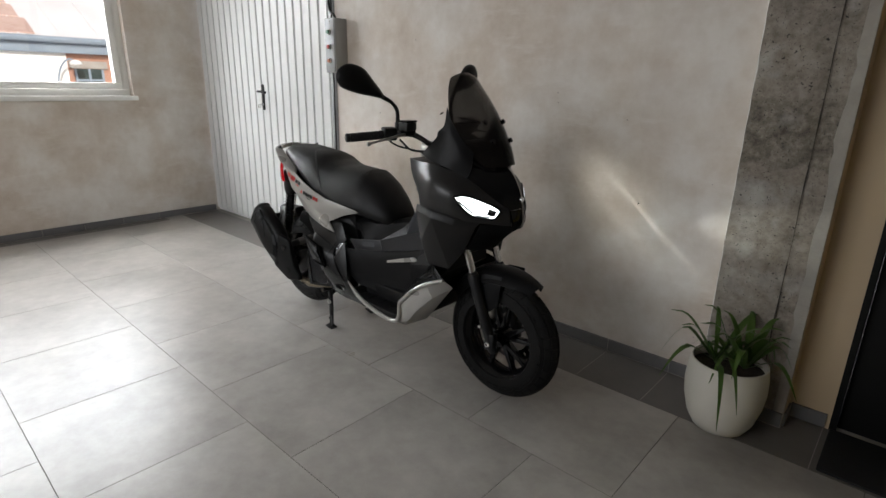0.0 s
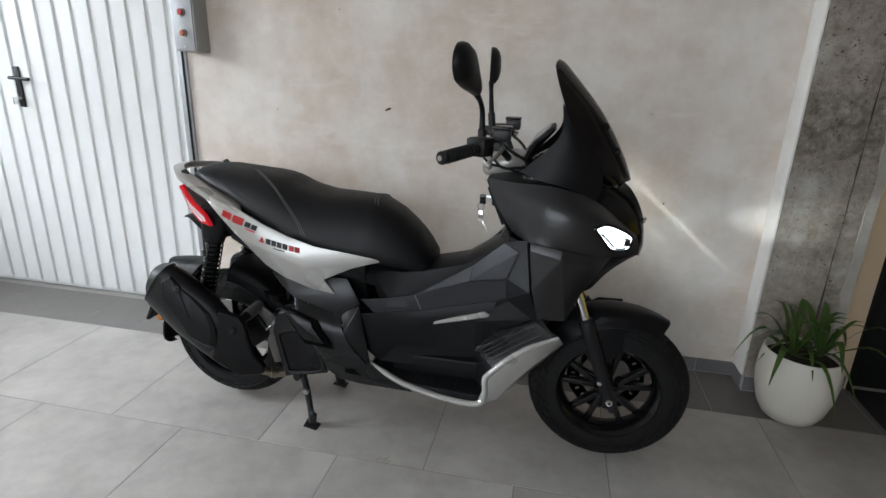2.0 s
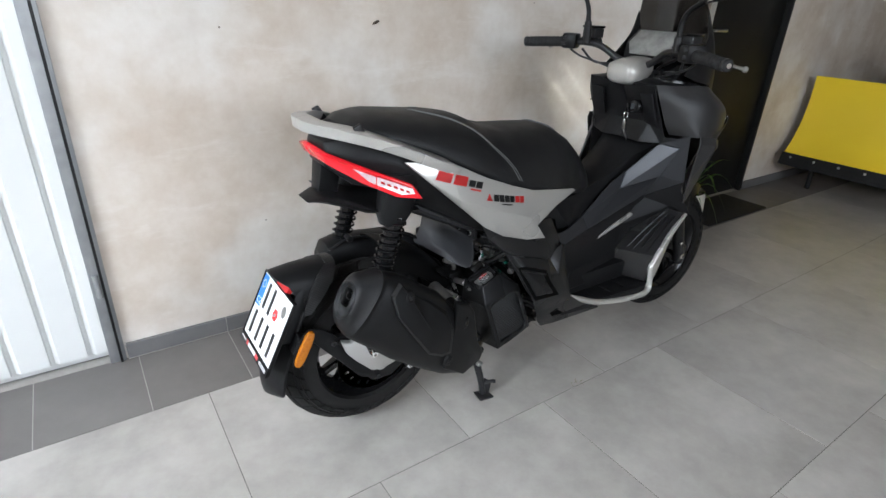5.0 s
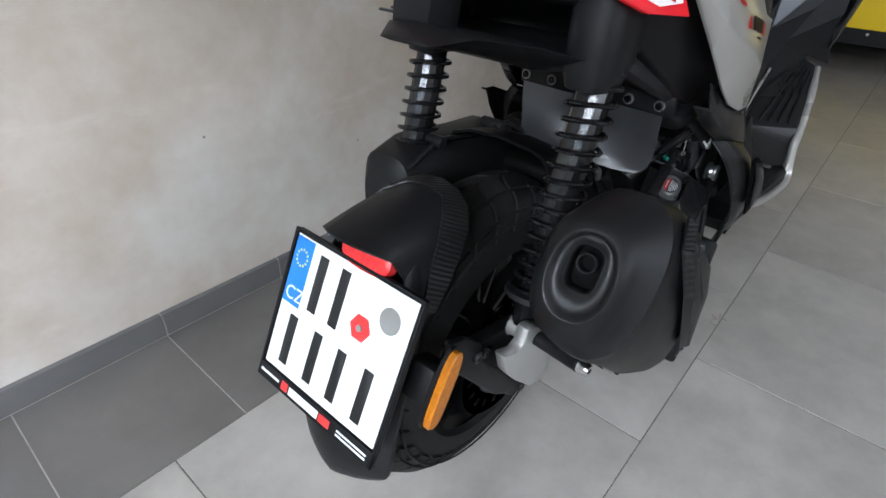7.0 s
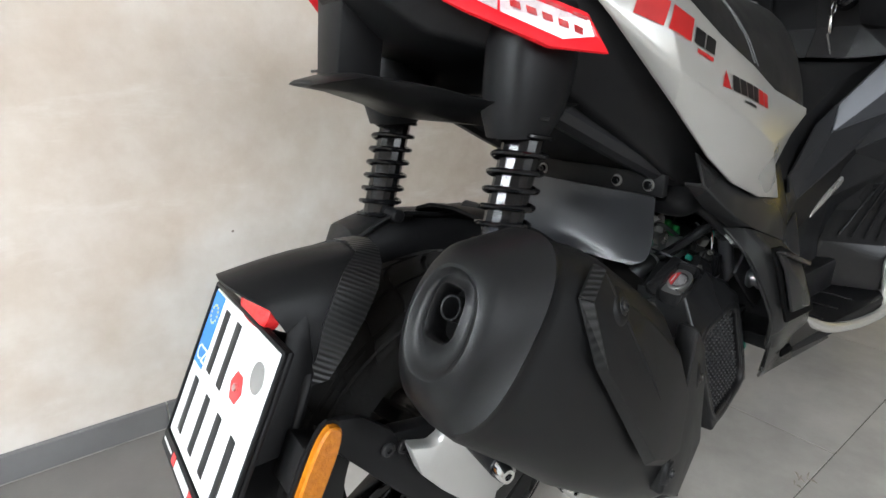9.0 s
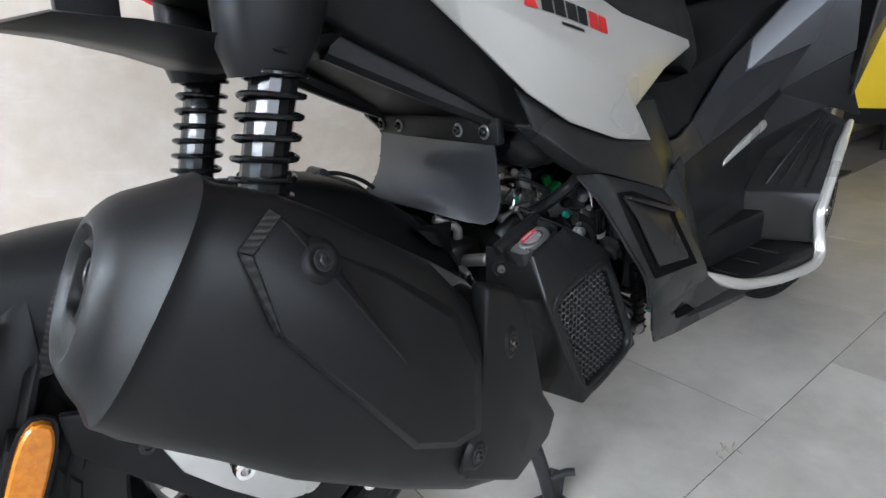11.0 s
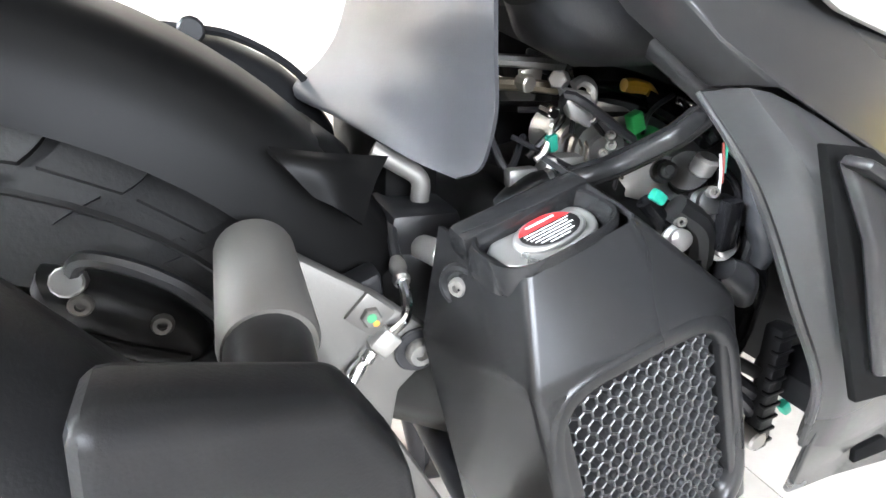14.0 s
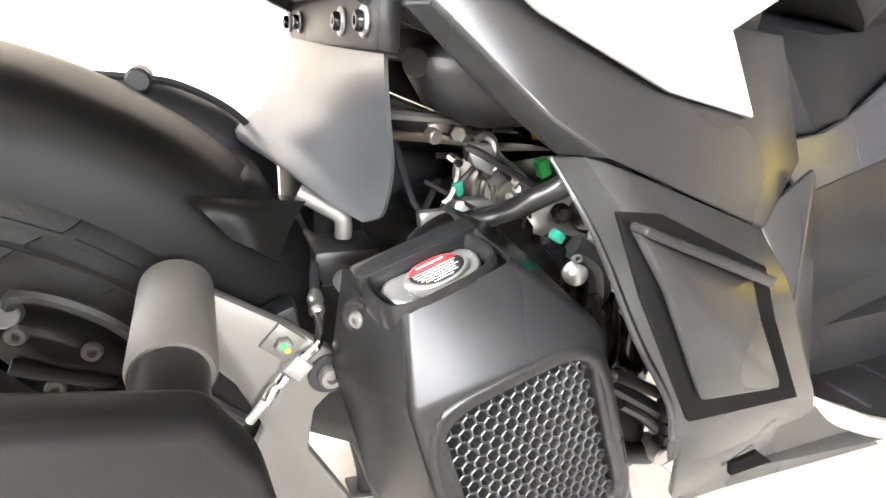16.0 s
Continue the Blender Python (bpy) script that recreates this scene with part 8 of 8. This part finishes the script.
    part("teal_plug", beam(V(0.452, 0.100, 0.462), V(0.462, 0.102, 0.456), 0.009, 0.007, 0.008, 0.007), mat_once("teal_plastic", (0.012, 0.19, 0.13)), s)
    part("plug_body", beam(V(0.500, 0.124, 0.462), V(0.506, 0.122, 0.424), 0.013, 0.012, 0.016, 0.012, bev=0.003), M_GLOSS, s)
    part("clear_sleeve", tube(VS([(0.520, 0.118, 0.405), (0.536, 0.122, 0.395), (0.548, 0.120, 0.375)]), [0.010, 0.013, 0.008], 12, 4), M_FLAP, s)
    rng = random.Random(21)
    for k in range(14):
        x, d, z = rng.uniform(0.38, 0.54), rng.uniform(0.02, 0.08), rng.uniform(0.42, 0.54)
        p = [(x, d, z), (x + rng.uniform(-0.03, 0.03), d + rng.uniform(0.0, 0.03), z + rng.uniform(-0.03, 0.03)), (x + rng.uniform(-0.06, 0.06), d + rng.uniform(-0.02, 0.02), z + rng.uniform(-0.05, 0.03))]
        part("wire", tube(VS(p), rng.uniform(0.0015, 0.003), 6, 5), M_HOSE, s)


def middle(s):
    # floor tunnel
    rows = ((0.50, 0.640, 0.105, 0.600, 0.110), (0.63, 0.639, 0.098, 0.575, 0.115), (0.690, 0.639, 0.092, 0.40, 0.135), (0.72, 0.638, 0.088, 0.30, 0.140), (0.78, 0.645, 0.080, 0.30, 0.120), (0.85, 0.662, 0.072, 0.30, 0.110), (0.92, 0.680, 0.070, 0.31, 0.105), (1.00, 0.735, 0.080, 0.36, 0.110), (1.10, 0.785, 0.120, 0.45, 0.120), (1.20, 0.80, 0.150, 0.52, 0.13))
    b = loft([[V(x, -wb, z0), V(x, wb, z0), V(x, wb, z0 + (z1 - z0) * 0.55), V(x, wt, z1 - 0.015), V(x, wt * 0.6, z1), V(x, -wt * 0.6, z1), V(x, -wt, z1 - 0.015), V(x, -wb, z0 + (z1 - z0) * 0.55)] for x, z1, wt, z0, wb in rows])
    part("floor_tunnel", b, M_PLASTIC, s, "grained black floor tunnel", 30)
    KP = [(0.590, 0.150, 0.539), (0.650, 0.150, 0.547), (0.763, 0.105, 0.556), (0.941, 0.100, 0.622), (0.958, 0.098, 0.679), (1.051, 0.140, 0.772), (1.119, 0.205, 0.806), (1.100, 0.188, 0.763), (1.138, 0.208, 0.647), (1.065, 0.158, 0.664), (1.064, 0.108, 0.578), (0.789, 0.116, 0.508), (0.640, 0.158, 0.500), (0.905, 0.085, 0.640)]
    LP = [(0.600, 0.186, 0.505), (0.736, 0.140, 0.453), (0.969, 0.112, 0.490), (1.150, 0.166, 0.545), (1.150, 0.200, 0.610), (1.215, 0.21, 0.52), (1.041, 0.106, 0.462), (0.969, 0.108, 0.395), (0.985, 0.116, 0.305), (0.66, 0.165, 0.33), (0.60, 0.19, 0.40), (0.708, 0.140, 0.378), (0.640, 0.158, 0.500), (0.789, 0.114, 0.507), (1.064, 0.106, 0.577), (1.138, 0.206, 0.645)]
    for sd in (1, -1):
        part("knee_panel", shell(VS(KP, sd), [(0, 1, 2, 11, 12), (2, 13, 4, 3), (2, 3, 9, 10, 11), (7, 8, 9), (8, 10, 9), (5, 6, 7), (6, 8, 7)], 0.004, 0.003), M_GREYPL, s, "dark grey knee panel", 15)
        part("knee_facet", shell(VS([(0.941, 0.101, 0.622), (0.958, 0.099, 0.679), (1.051, 0.141, 0.772), (1.100, 0.189, 0.763), (1.065, 0.159, 0.664)], sd), [(0, 1, 2, 3), (0, 3, 4)], 0.006, 0.003), M_FACET, s, "grey knee facet coloured lighter for the light on its upward face", 10)
        part("lower_shield", shell(VS(LP, sd), [(0, 12, 1, 11, 10), (12, 13, 1), (1, 13, 14, 2), (2, 14, 3), (3, 14, 15), (3, 15, 4, 5), (1, 2, 7, 11), (2, 3, 6, 7), (7, 8, 9, 11), (9, 10, 11)], 0.004, 0.002), M_PLASTIC, s, "", 20)
        part("trim_strip", shell(VS([(0.837, 0.128, 0.482), (0.997, 0.120, 0.532), (1.025, 0.114, 0.517), (0.833, 0.128, 0.471)], sd), [(0, 1, 2, 3)], 0.006, 0.001), M_SILVER, s, "silver trim strip")
        # foot board
        fb = prism([(0.62, YC - sd * 0.10), (0.62, YC - sd * 0.205), (0.76, YC - sd * 0.222), (1.0, YC - sd * 0.240), (1.035, YC - sd * 0.225), (1.035, YC - sd * 0.10)], 'z', 0.272, 0.298, 0.004)
        f = part("foot_board", fb, M_PLASTIC, s, "black ribbed foot board", 35)
        ramp = [(0.969, 0.112, 0.395), (1.041, 0.110, 0.462), (1.150, 0.160, 0.540), (1.228, 0.186, 0.508), (1.110, 0.212, 0.448), (1.040, 0.222, 0.394), (1.026, 0.224, 0.345), (1.018, 0.224, 0.300), (0.966, 0.118, 0.300)]
        rp = part("foot_ramp", shell(VS(ramp, sd), [(0, 1, 4, 5), (1, 2, 3, 4), (0, 5, 6), (0, 6, 7, 8)], 0.006, 0.003), M_RADCOVER, f, "satin black foot rest ramp", 20)
        for k in range(4):
            t = 0.15 + k * 0.22
            c0, c1 = Vector(V(0.990, 0.126, 0.407, sd)).lerp(Vector(V(1.044, 0.214, 0.400, sd)), t), Vector(V(1.130, 0.160, 0.526, sd)).lerp(Vector(V(1.190, 0.190, 0.496, sd)), t)
            part("tread_rib", tube([c0 + Vector((0, 0, 0.002)), c0.lerp(c1, 0.45) + Vector((0, 0, 0.006)), c1 + Vector((0, 0, 0.002))], 0.0025, 6, 3), M_RADCOVER, rp)
        for k in range(4):
            part("tread_rib", box(0.70 + k * 0.075, 0.705 + k * 0.075, YC - sd * 0.165 - 0.04, YC - sd * 0.165 + 0.04, 0.297, 0.3005, 0.001), M_PLASTIC, f)
        # silver edge of the board and its lower cover
        line = [(0.642, 0.208, 0.346), (0.700, 0.216, 0.316), (0.761, 0.224, 0.293), (0.850, 0.232, 0.275), (0.920, 0.238, 0.268), (0.985, 0.244, 0.268), (1.018, 0.243, 0.280), (1.026, 0.236, 0.310), (1.023, 0.230, 0.355), (1.040, 0.228, 0.378), (1.090, 0.220, 0.428), (1.150, 0.208, 0.468), (1.232, 0.192, 0.504)]
        part("board_edge", tube(VS(line, sd), [0.003] + [0.0095] * 11 + [0.006], 10, 4), M_SILVER, s, "silver foot board edge")
        C = [(1.0, 0.242, 0.266), (1.024, 0.234, 0.330), (1.045, 0.226, 0.380), (1.150, 0.206, 0.466), (1.235, 0.190, 0.504), (1.250, 0.150, 0.465), (1.175, 0.190, 0.412), (1.110, 0.212, 0.345), (1.065, 0.222, 0.285), (1.02, 0.19, 0.240), (1.10, 0.14, 0.28)]
        part("lower_cover", shell(VS(C, sd), [(0, 1, 8), (1, 2, 7, 8), (2, 3, 6, 7), (3, 4, 5, 6), (6, 5, 10, 7), (7, 10, 9, 8), (8, 9, 0)], 0.004, 0.003), M_SILVER, s, "silver lower side cover", 30)
        # belly panel and scoop
        UA = [(0.299, 0.162, 0.605), (0.343, 0.170, 0.567), (0.378, 0.188, 0.540), (0.305, 0.184, 0.605), (0.337, 0.196, 0.579), (0.362, 0.204, 0.560), (0.392, 0.213, 0.543), (0.541, 0.203, 0.494), (0.284, 0.182, 0.648), (0.345, 0.186, 0.614), (0.386, 0.185, 0.597), (0.441, 0.184, 0.580), (0.526, 0.181, 0.568), (0.600, 0.176, 0.532), (0.556, 0.168, 0.612), (0.470, 0.170, 0.615)]
        part("upper_arch", shell(VS(UA, sd), [(0, 1, 4, 3), (1, 2, 5, 4), (2, 6, 5), (3, 4, 9, 8), (4, 5, 10, 9), (5, 6, 11, 10), (6, 7, 12, 11), (7, 13, 12), (13, 14, 12), (14, 15, 11, 12)], 0.005, 0.0035, segs=3), M_ARCH, s, "satin charcoal side arch", 28)
        arch = ([(0.379, 0.184, 0.538), (0.394, 0.212, 0.502), (0.418, 0.230, 0.45), (0.455, 0.234, 0.398), (0.480, 0.226, 0.345)],
                [(0.392, 0.208, 0.541), (0.411, 0.236, 0.506), (0.441, 0.246, 0.452), (0.478, 0.244, 0.395), (0.505, 0.232, 0.342)],
                [(0.470, 0.207, 0.516), (0.486, 0.232, 0.482), (0.520, 0.240, 0.432), (0.556, 0.240, 0.382), (0.570, 0.230, 0.345)],
                [(0.541, 0.200, 0.493), (0.552, 0.222, 0.462), (0.575, 0.230, 0.418), (0.612, 0.230, 0.372), (0.636, 0.224, 0.342)])
        part("belly_panel", patch([VS(r, sd) for r in arch], 0.006, 4), M_ARCH, s, "gloss black lower side arch", 40)
        part("arch_lip", tube(VS(arch[0], sd), [0.0015, 0.0022, 0.0025, 0.0025, 0.002], 8, 4), M_ARCH, s)
        B = [(0.476, 0.233, 0.366), (0.500, 0.222, 0.300), (0.536, 0.204, 0.262), (0.600, 0.198, 0.250), (0.790, 0.220, 0.262), (0.645, 0.216, 0.343), (0.566, 0.236, 0.362), (0.560, 0.226, 0.445), (0.540, 0.196, 0.500), (0.60, 0.188, 0.53)]
        part("belly_skirt", shell(VS(B, sd), [(0, 1, 2, 6), (2, 3, 5, 6), (3, 4, 5), (6, 5, 9, 7), (7, 9, 8)], 0.005, 0.003), M_ARCH, s, "charcoal lower side skirt", 30)
        # vent and scoop gap: thin near-black sheets painting in the recess shade
        part("skirt_vent_shade", shell(VS([(0.557, 0.222, 0.312), (0.587, 0.222, 0.315), (0.615, 0.22, 0.295), (0.562, 0.222, 0.299)], sd), [(0, 1, 2, 3)], 0.004, 0.001), M_VOID, s)
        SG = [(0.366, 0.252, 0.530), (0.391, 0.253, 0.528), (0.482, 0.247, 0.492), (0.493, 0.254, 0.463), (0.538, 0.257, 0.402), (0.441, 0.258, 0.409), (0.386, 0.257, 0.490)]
        part("scoop_gap_shade", shell(VS(SG, sd), [(0, 1, 6), (1, 2, 3, 6), (3, 4, 5, 6)], 0.004, 0.001), M_VOID, s, "near-black sheet standing in for the shaded gap round the scoop", 30)
        SP = [(0.369, 0.258, 0.526), (0.381, 0.259, 0.524), (0.464, 0.253, 0.492), (0.470, 0.26, 0.471), (0.510, 0.262, 0.418), (0.439, 0.263, 0.426), (0.392, 0.263, 0.495), (0.420, 0.268, 0.482)]
        sc = part("side_scoop", shell(VS(SP, sd), [(0, 1, 7, 6), (1, 2, 7), (2, 3, 7), (3, 4, 7), (4, 5, 7), (5, 6, 7)], 0.006, 0.004, segs=3), M_RADCOVER, s, "satin black side scoop", 40)
        part("scoop_fin", beam(V(SP[0][0], SP[0][1] + 0.003, SP[0][2], sd), V(SP[2][0], SP[2][1] + 0.005, SP[2][2], sd), 0.004, 0.010, 0.006, 0.014, bev=0.0015), M_RADCOVER, sc)
    part("belly", prism([(0.70, 0.24), (0.98, 0.235), (1.10, 0.30), (1.10, 0.36), (0.70, 0.36)], 'y', YC - 0.15, YC + 0.15, 0.01), M_PLASTIC, s)


def stand(s):
    st = part("centre_stand", tube([V(0.345, -0.15, 0.205), V(0.345, 0.15, 0.205)], 0.014, 12, 1), M_BLACKST, s, "black centre stand")
    for sd in (1, -1):
        part("stand_leg", tube(VS([(0.345, 0.105, 0.205), (0.362, 0.112, 0.14), (0.380, 0.125, 0.06), (0.386, 0.132, 0.012)], sd), [0.012, 0.012, 0.011, 0.011], 12, 5), M_BLACKST, st)
        part("stand_foot", shell(VS([(0.362, 0.115, 0.016), (0.362, 0.155, 0.010), (0.415, 0.158, 0.003), (0.415, 0.118, 0.003)], sd), [(0, 1, 2, 3)], -0.006 if sd == 1 else 0.006, 0.002), M_BLACKST, st)
        part("stand_gusset", shell(VS([(0.385, 0.132, 0.075), (0.412, 0.138, 0.055), (0.405, 0.138, 0.012), (0.384, 0.133, 0.012)], sd), [(0, 1, 2, 3)], 0.004, 0.001), M_BLACKST, st)
        screw("stand_nut", V(0.366, 0.122, 0.135, sd), (0, -sd, 0), 0.011, st, M_STEEL, 0.010)
    part("stand_tang", tube(VS([(0.386, 0.135, 0.055), (0.402, 0.150, 0.066), (0.412, 0.160, 0.068)]), 0.006, 8, 4), M_BLACKST, st)


def build_scooter():
    s = thing("scooter", (0.7, YC, 0), "black and silver maxi scooter standing on its centre stand", "scooter")
    front_wheel(s)
    fork_and_fender(s)
    front_body(s)
    steering(s)
    seat(s)
    tail(s)
    rear_end(s)
    exhaust(s)
    engine(s)
    middle(s)
    stand(s)
    return s


def build_floor():
    f = tagged(new("floor", None), "grey porcelain floor tiles with a dark strip along the wall", "floor", kind="structure")
    bpy.context.view_layer.update()
    part("grout_bed", box(XL - 0.2, XR + 0.2, YB - 0.2, YW + 0.3, -0.12, -0.0012), M_GROUT, f)
    part("strip_joint_bed", box(XL - 0.1, XR + 0.1, 0.112, YW + 0.2, -0.006, -0.0006), M_JOINT, f, "pale joints between the dark strip tiles")
    mw = 0.0012

    def tile_mesh(w, d):
        b = box(mw, w - mw, mw, d - mw, -0.009, 0.0, 0.0006, 1)
        me = bpy.data.meshes.new("tile")
        b.to_mesh(me)
        b.free()
        return me
    full = tile_mesh(0.6, 0.6)
    full.materials.append(M_TILE)
    strip = tile_mesh(0.3, 0.33)
    strip.materials.append(M_TILE_DARK)

    def lay(me, x, y, name="tile"):
        o = new(name, me)
        o.location = (x, y, 0)
        o.parent = f
    row = 0
    y = 0.11 - 0.6
    while y > YB - 0.6:
        off = 0.24 if row % 2 == 0 else -0.06
        k = math.floor((XL - off) / 0.6)
        while off + 0.6 * k < XR:
            lay(full, off + 0.6 * k, y)
            k += 1
        y -= 0.6
        row += 1
    edge = tile_mesh(0.3, 0.11)
    edge.materials.append(M_TILE_DARK)
    for k in range(14):
        o = new("strip_tile", edge)
        o.matrix_world = pose(XL + 0.11, YB + 0.3 * k + 0.05, 0.0012, 0, 0, 90)
        o.parent = f
    k = math.floor((XL + 0.24) / 0.3)
    while -0.22 + 0.3 * k < XR:
        lay(strip, -0.22 + 0.3 * k, 0.11, "strip_tile")
        k += 1


def build_plow():
    p = thing("snow_plow", (3.9, -0.35, 0), "yellow snow plough blade with a black rubber edge", "plough")
    prof = [(3.80, 0.25), (3.865, 0.33), (3.915, 0.43), (3.945, 0.54), (3.955, 0.66), (3.945, 0.80)]
    line = smooth_path([(a, 0, z) for a, z in prof], 3)
    y0, y1 = -1.05, 0.37
    b = bm_new()
    rows = [[b.verts.new((q.x, y, q.z)) for q in line] for y in (y1, y0)]
    for i in range(len(line) - 1):
        b.faces.new((rows[0][i], rows[0][i + 1], rows[1][i + 1], rows[1][i]))
    bmesh.ops.recalc_face_normals(b, faces=b.faces)
    bmesh.ops.solidify(b, geom=b.faces[:], thickness=0.006)
    part("blade", b, M_YELLOW, p, "yellow powder-coated curved blade")
    part("rubber_edge", prism([(3.792, 0.262), (3.770, 0.175), (3.780, 0.172), (3.806, 0.258)], 'y', y0 - 0.01, y1 + 0.01, 0.002), M_MAT, p, "black rubber edge strip")
    for k in range(9):
        y = y1 - 0.06 - k * 0.16
        part("bolt", rod((3.786, y, 0.235), (3.777, y, 0.237), 0.009, 8, 0.002), M_STEEL, p)
    s = part("slot", box(3.930, 3.9445, -0.46, -0.28, 0.545, 0.572, 0.006), M_BLACKST, p, "black slotted handle opening")
    for y in (-0.45, -0.29):
        part("slot_bolt", rod((3.930, y, 0.558), (3.922, y, 0.558), 0.009, 10, 0.002), M_STEEL, s)
    for y in (-0.75, -0.05):
        part("rib", prism([(3.85, 0.27), (3.96, 0.46), (4.0, 0.46), (3.92, 0.25)], 'y', y - 0.006, y + 0.006), M_BLACKST, p)
    part("push_frame", tube([(3.96, -0.35, 0.40), (4.2, -0.35, 0.33), (4.75, -0.35, 0.32)], 0.03, 8, 3), M_BLACKST, p)
    for y in (-0.9, 0.2):
        part("skid", rod((3.95, y, 0.001), (3.95, y, 0.33), 0.018, 10), M_BLACKST, p)

    q = thing("quad_bike", (4.9, -0.35, 0), "black all-terrain quad bike standing behind the plough blade", "quad bike")
    for x in (4.6, 5.75):
        for s in (-1, 1):
            y = -0.35 + s * 0.44
            w = part("wheel", lathe([(0.12, -0.11), (0.24, -0.12), (0.29, -0.08), (0.3, 0.0), (0.29, 0.08), (0.24, 0.12), (0.12, 0.11)], 28, pose(x, y, 0.301, 90)), M_MAT, q)
            part("rim", lathe([(0, -0.05), (0.13, -0.08), (0.14, -0.05), (0.14, 0.05), (0.13, 0.08), (0, 0.05)], 20, pose(x, y, 0.301, 90)), M_BLACKST, w)
    # unseen block and front bar, added to keep light off the floor
    part("under_shade_block", prism([(4.30, 0.20), (4.45, 0.13), (5.9, 0.13), (6.05, 0.25), (6.05, 0.55), (4.30, 0.45)], 'y', -0.68, -0.02, 0.02), M_BLACKST, q, "unseen black block added under the quad bike to shade the floor")
    part("front_shade_bar", tube([(4.16, -0.80, 0.32), (4.10, -0.60, 0.40), (4.08, -0.35, 0.42), (4.10, -0.10, 0.40), (4.16, 0.10, 0.32)], 0.022, 10, 4), M_BLACKST, q)
    part("front_body", loft([[(4.32, -0.35 + a * 0.18, 0.50 + c * 0.05) for a, c in ((-1, -1), (1, -1), (1, 1), (-1, 1))],
                             [(4.5, -0.35 + a * 0.28, 0.62 + c * 0.20) for a, c in ((-1, -1), (1, -1), (0.8, 1), (-0.8, 1))],
                             [(5.0, -0.35 + a * 0.28, 0.66 + c * 0.26) for a, c in ((-1, -1), (1, -1), (0.7, 1), (-0.7, 1))],
                             [(6.0, -0.35 + a * 0.25, 0.62 + c * 0.22) for a, c in ((-1, -1), (1, -1), (0.8, 1), (-0.8, 1))]]), M_BLACKST, q, smooth=50)
    for s in (-1, 1):
        part("fender", loft([[(4.6 + 0.36 * math.cos(a), -0.35 + s * d, 0.33 + 0.36 * math.sin(a)) for d in (0.3, 0.58)] + [(4.6 + 0.34 * math.cos(a), -0.35 + s * d, 0.33 + 0.34 * math.sin(a)) for d in (0.58, 0.3)] for a in [math.pi * (0.1 + 0.8 * i / 10) for i in range(11)]]), M_BLACKST, q)
    for y in (-0.65, -0.5, -0.35, -0.2, -0.05):
        part("rack_bar", tube([(4.30, y, 0.90), (4.75, y, 0.93)], 0.012, 8, 1), M_BLACKST, q)
    part("rack_rail", tube([(4.75, -0.72, 0.95), (4.3, -0.72, 0.95), (4.22, -0.6, 0.94), (4.22, -0.1, 0.94), (4.3, 0.02, 0.95), (4.75, 0.02, 0.95)], 0.014, 8, 4), M_BLACKST, q)
    part("handlebar", tube([(4.95, -0.75, 1.1), (5.0, -0.5, 1.12), (5.0, -0.2, 1.12), (4.95, 0.05, 1.1)], 0.014, 8, 4), M_BLACKST, q)


def build_debris():
    d = thing("dry_leaf", (0.70, -0.48, 0), "crumpled dry leaf scrap lying on the floor tiles", "leaf")
    rng = random.Random(3)
    b = bm_new()
    for k in range(7):
        a = rng.uniform(0, 6.28)
        p = Vector((0.70 + rng.uniform(-0.02, 0.02), -0.485 + rng.uniform(-0.012, 0.012), 0.0008))
        q = p + Vector((math.cos(a), math.sin(a), 0)) * rng.uniform(0.008, 0.02) + Vector((0, 0, rng.uniform(0.001, 0.006)))
        tube([p, (p + q) / 2 + Vector((0, 0, 0.002)), q], [0.0006, 0.0016, 0.0004], 5, 3, bm=b)
    part("leaf_scrap", b, speckled("dry_leaf_brown", (0.16, 0.13, 0.10), (0.3, 0.27, 0.23), 0.9, scale=90), d)
    n = thing("moth", (0.42, 0.435, 1.07), "small dark moth resting on the plaster wall", "moth")
    part("wings", prism([(0.418, 1.092), (0.435, 1.099), (0.441, 1.094), (0.428, 1.086), (0.412, 1.083)], 'y', YW - 0.006, YW - 0.0005, 0.001), M_SOIL, n)

    g = thing("fly", (1.636, 0.437, 0.756), "tiny dark fly resting on the plaster wall", "fly")
    part("fly_body", lathe([(0, -0.006), (0.0025, -0.004), (0.003, 0.0), (0.002, 0.004), (0, 0.006)], 8, pose(1.636, YW - 0.0025, 0.756, 0, 35, 0)), M_SOIL, g)


build_room()
build_window()
build_outside()
build_gate()
build_control_box()
build_black_door()
build_plant()
build_plow()
build_scooter()
build_debris()
build_floor()
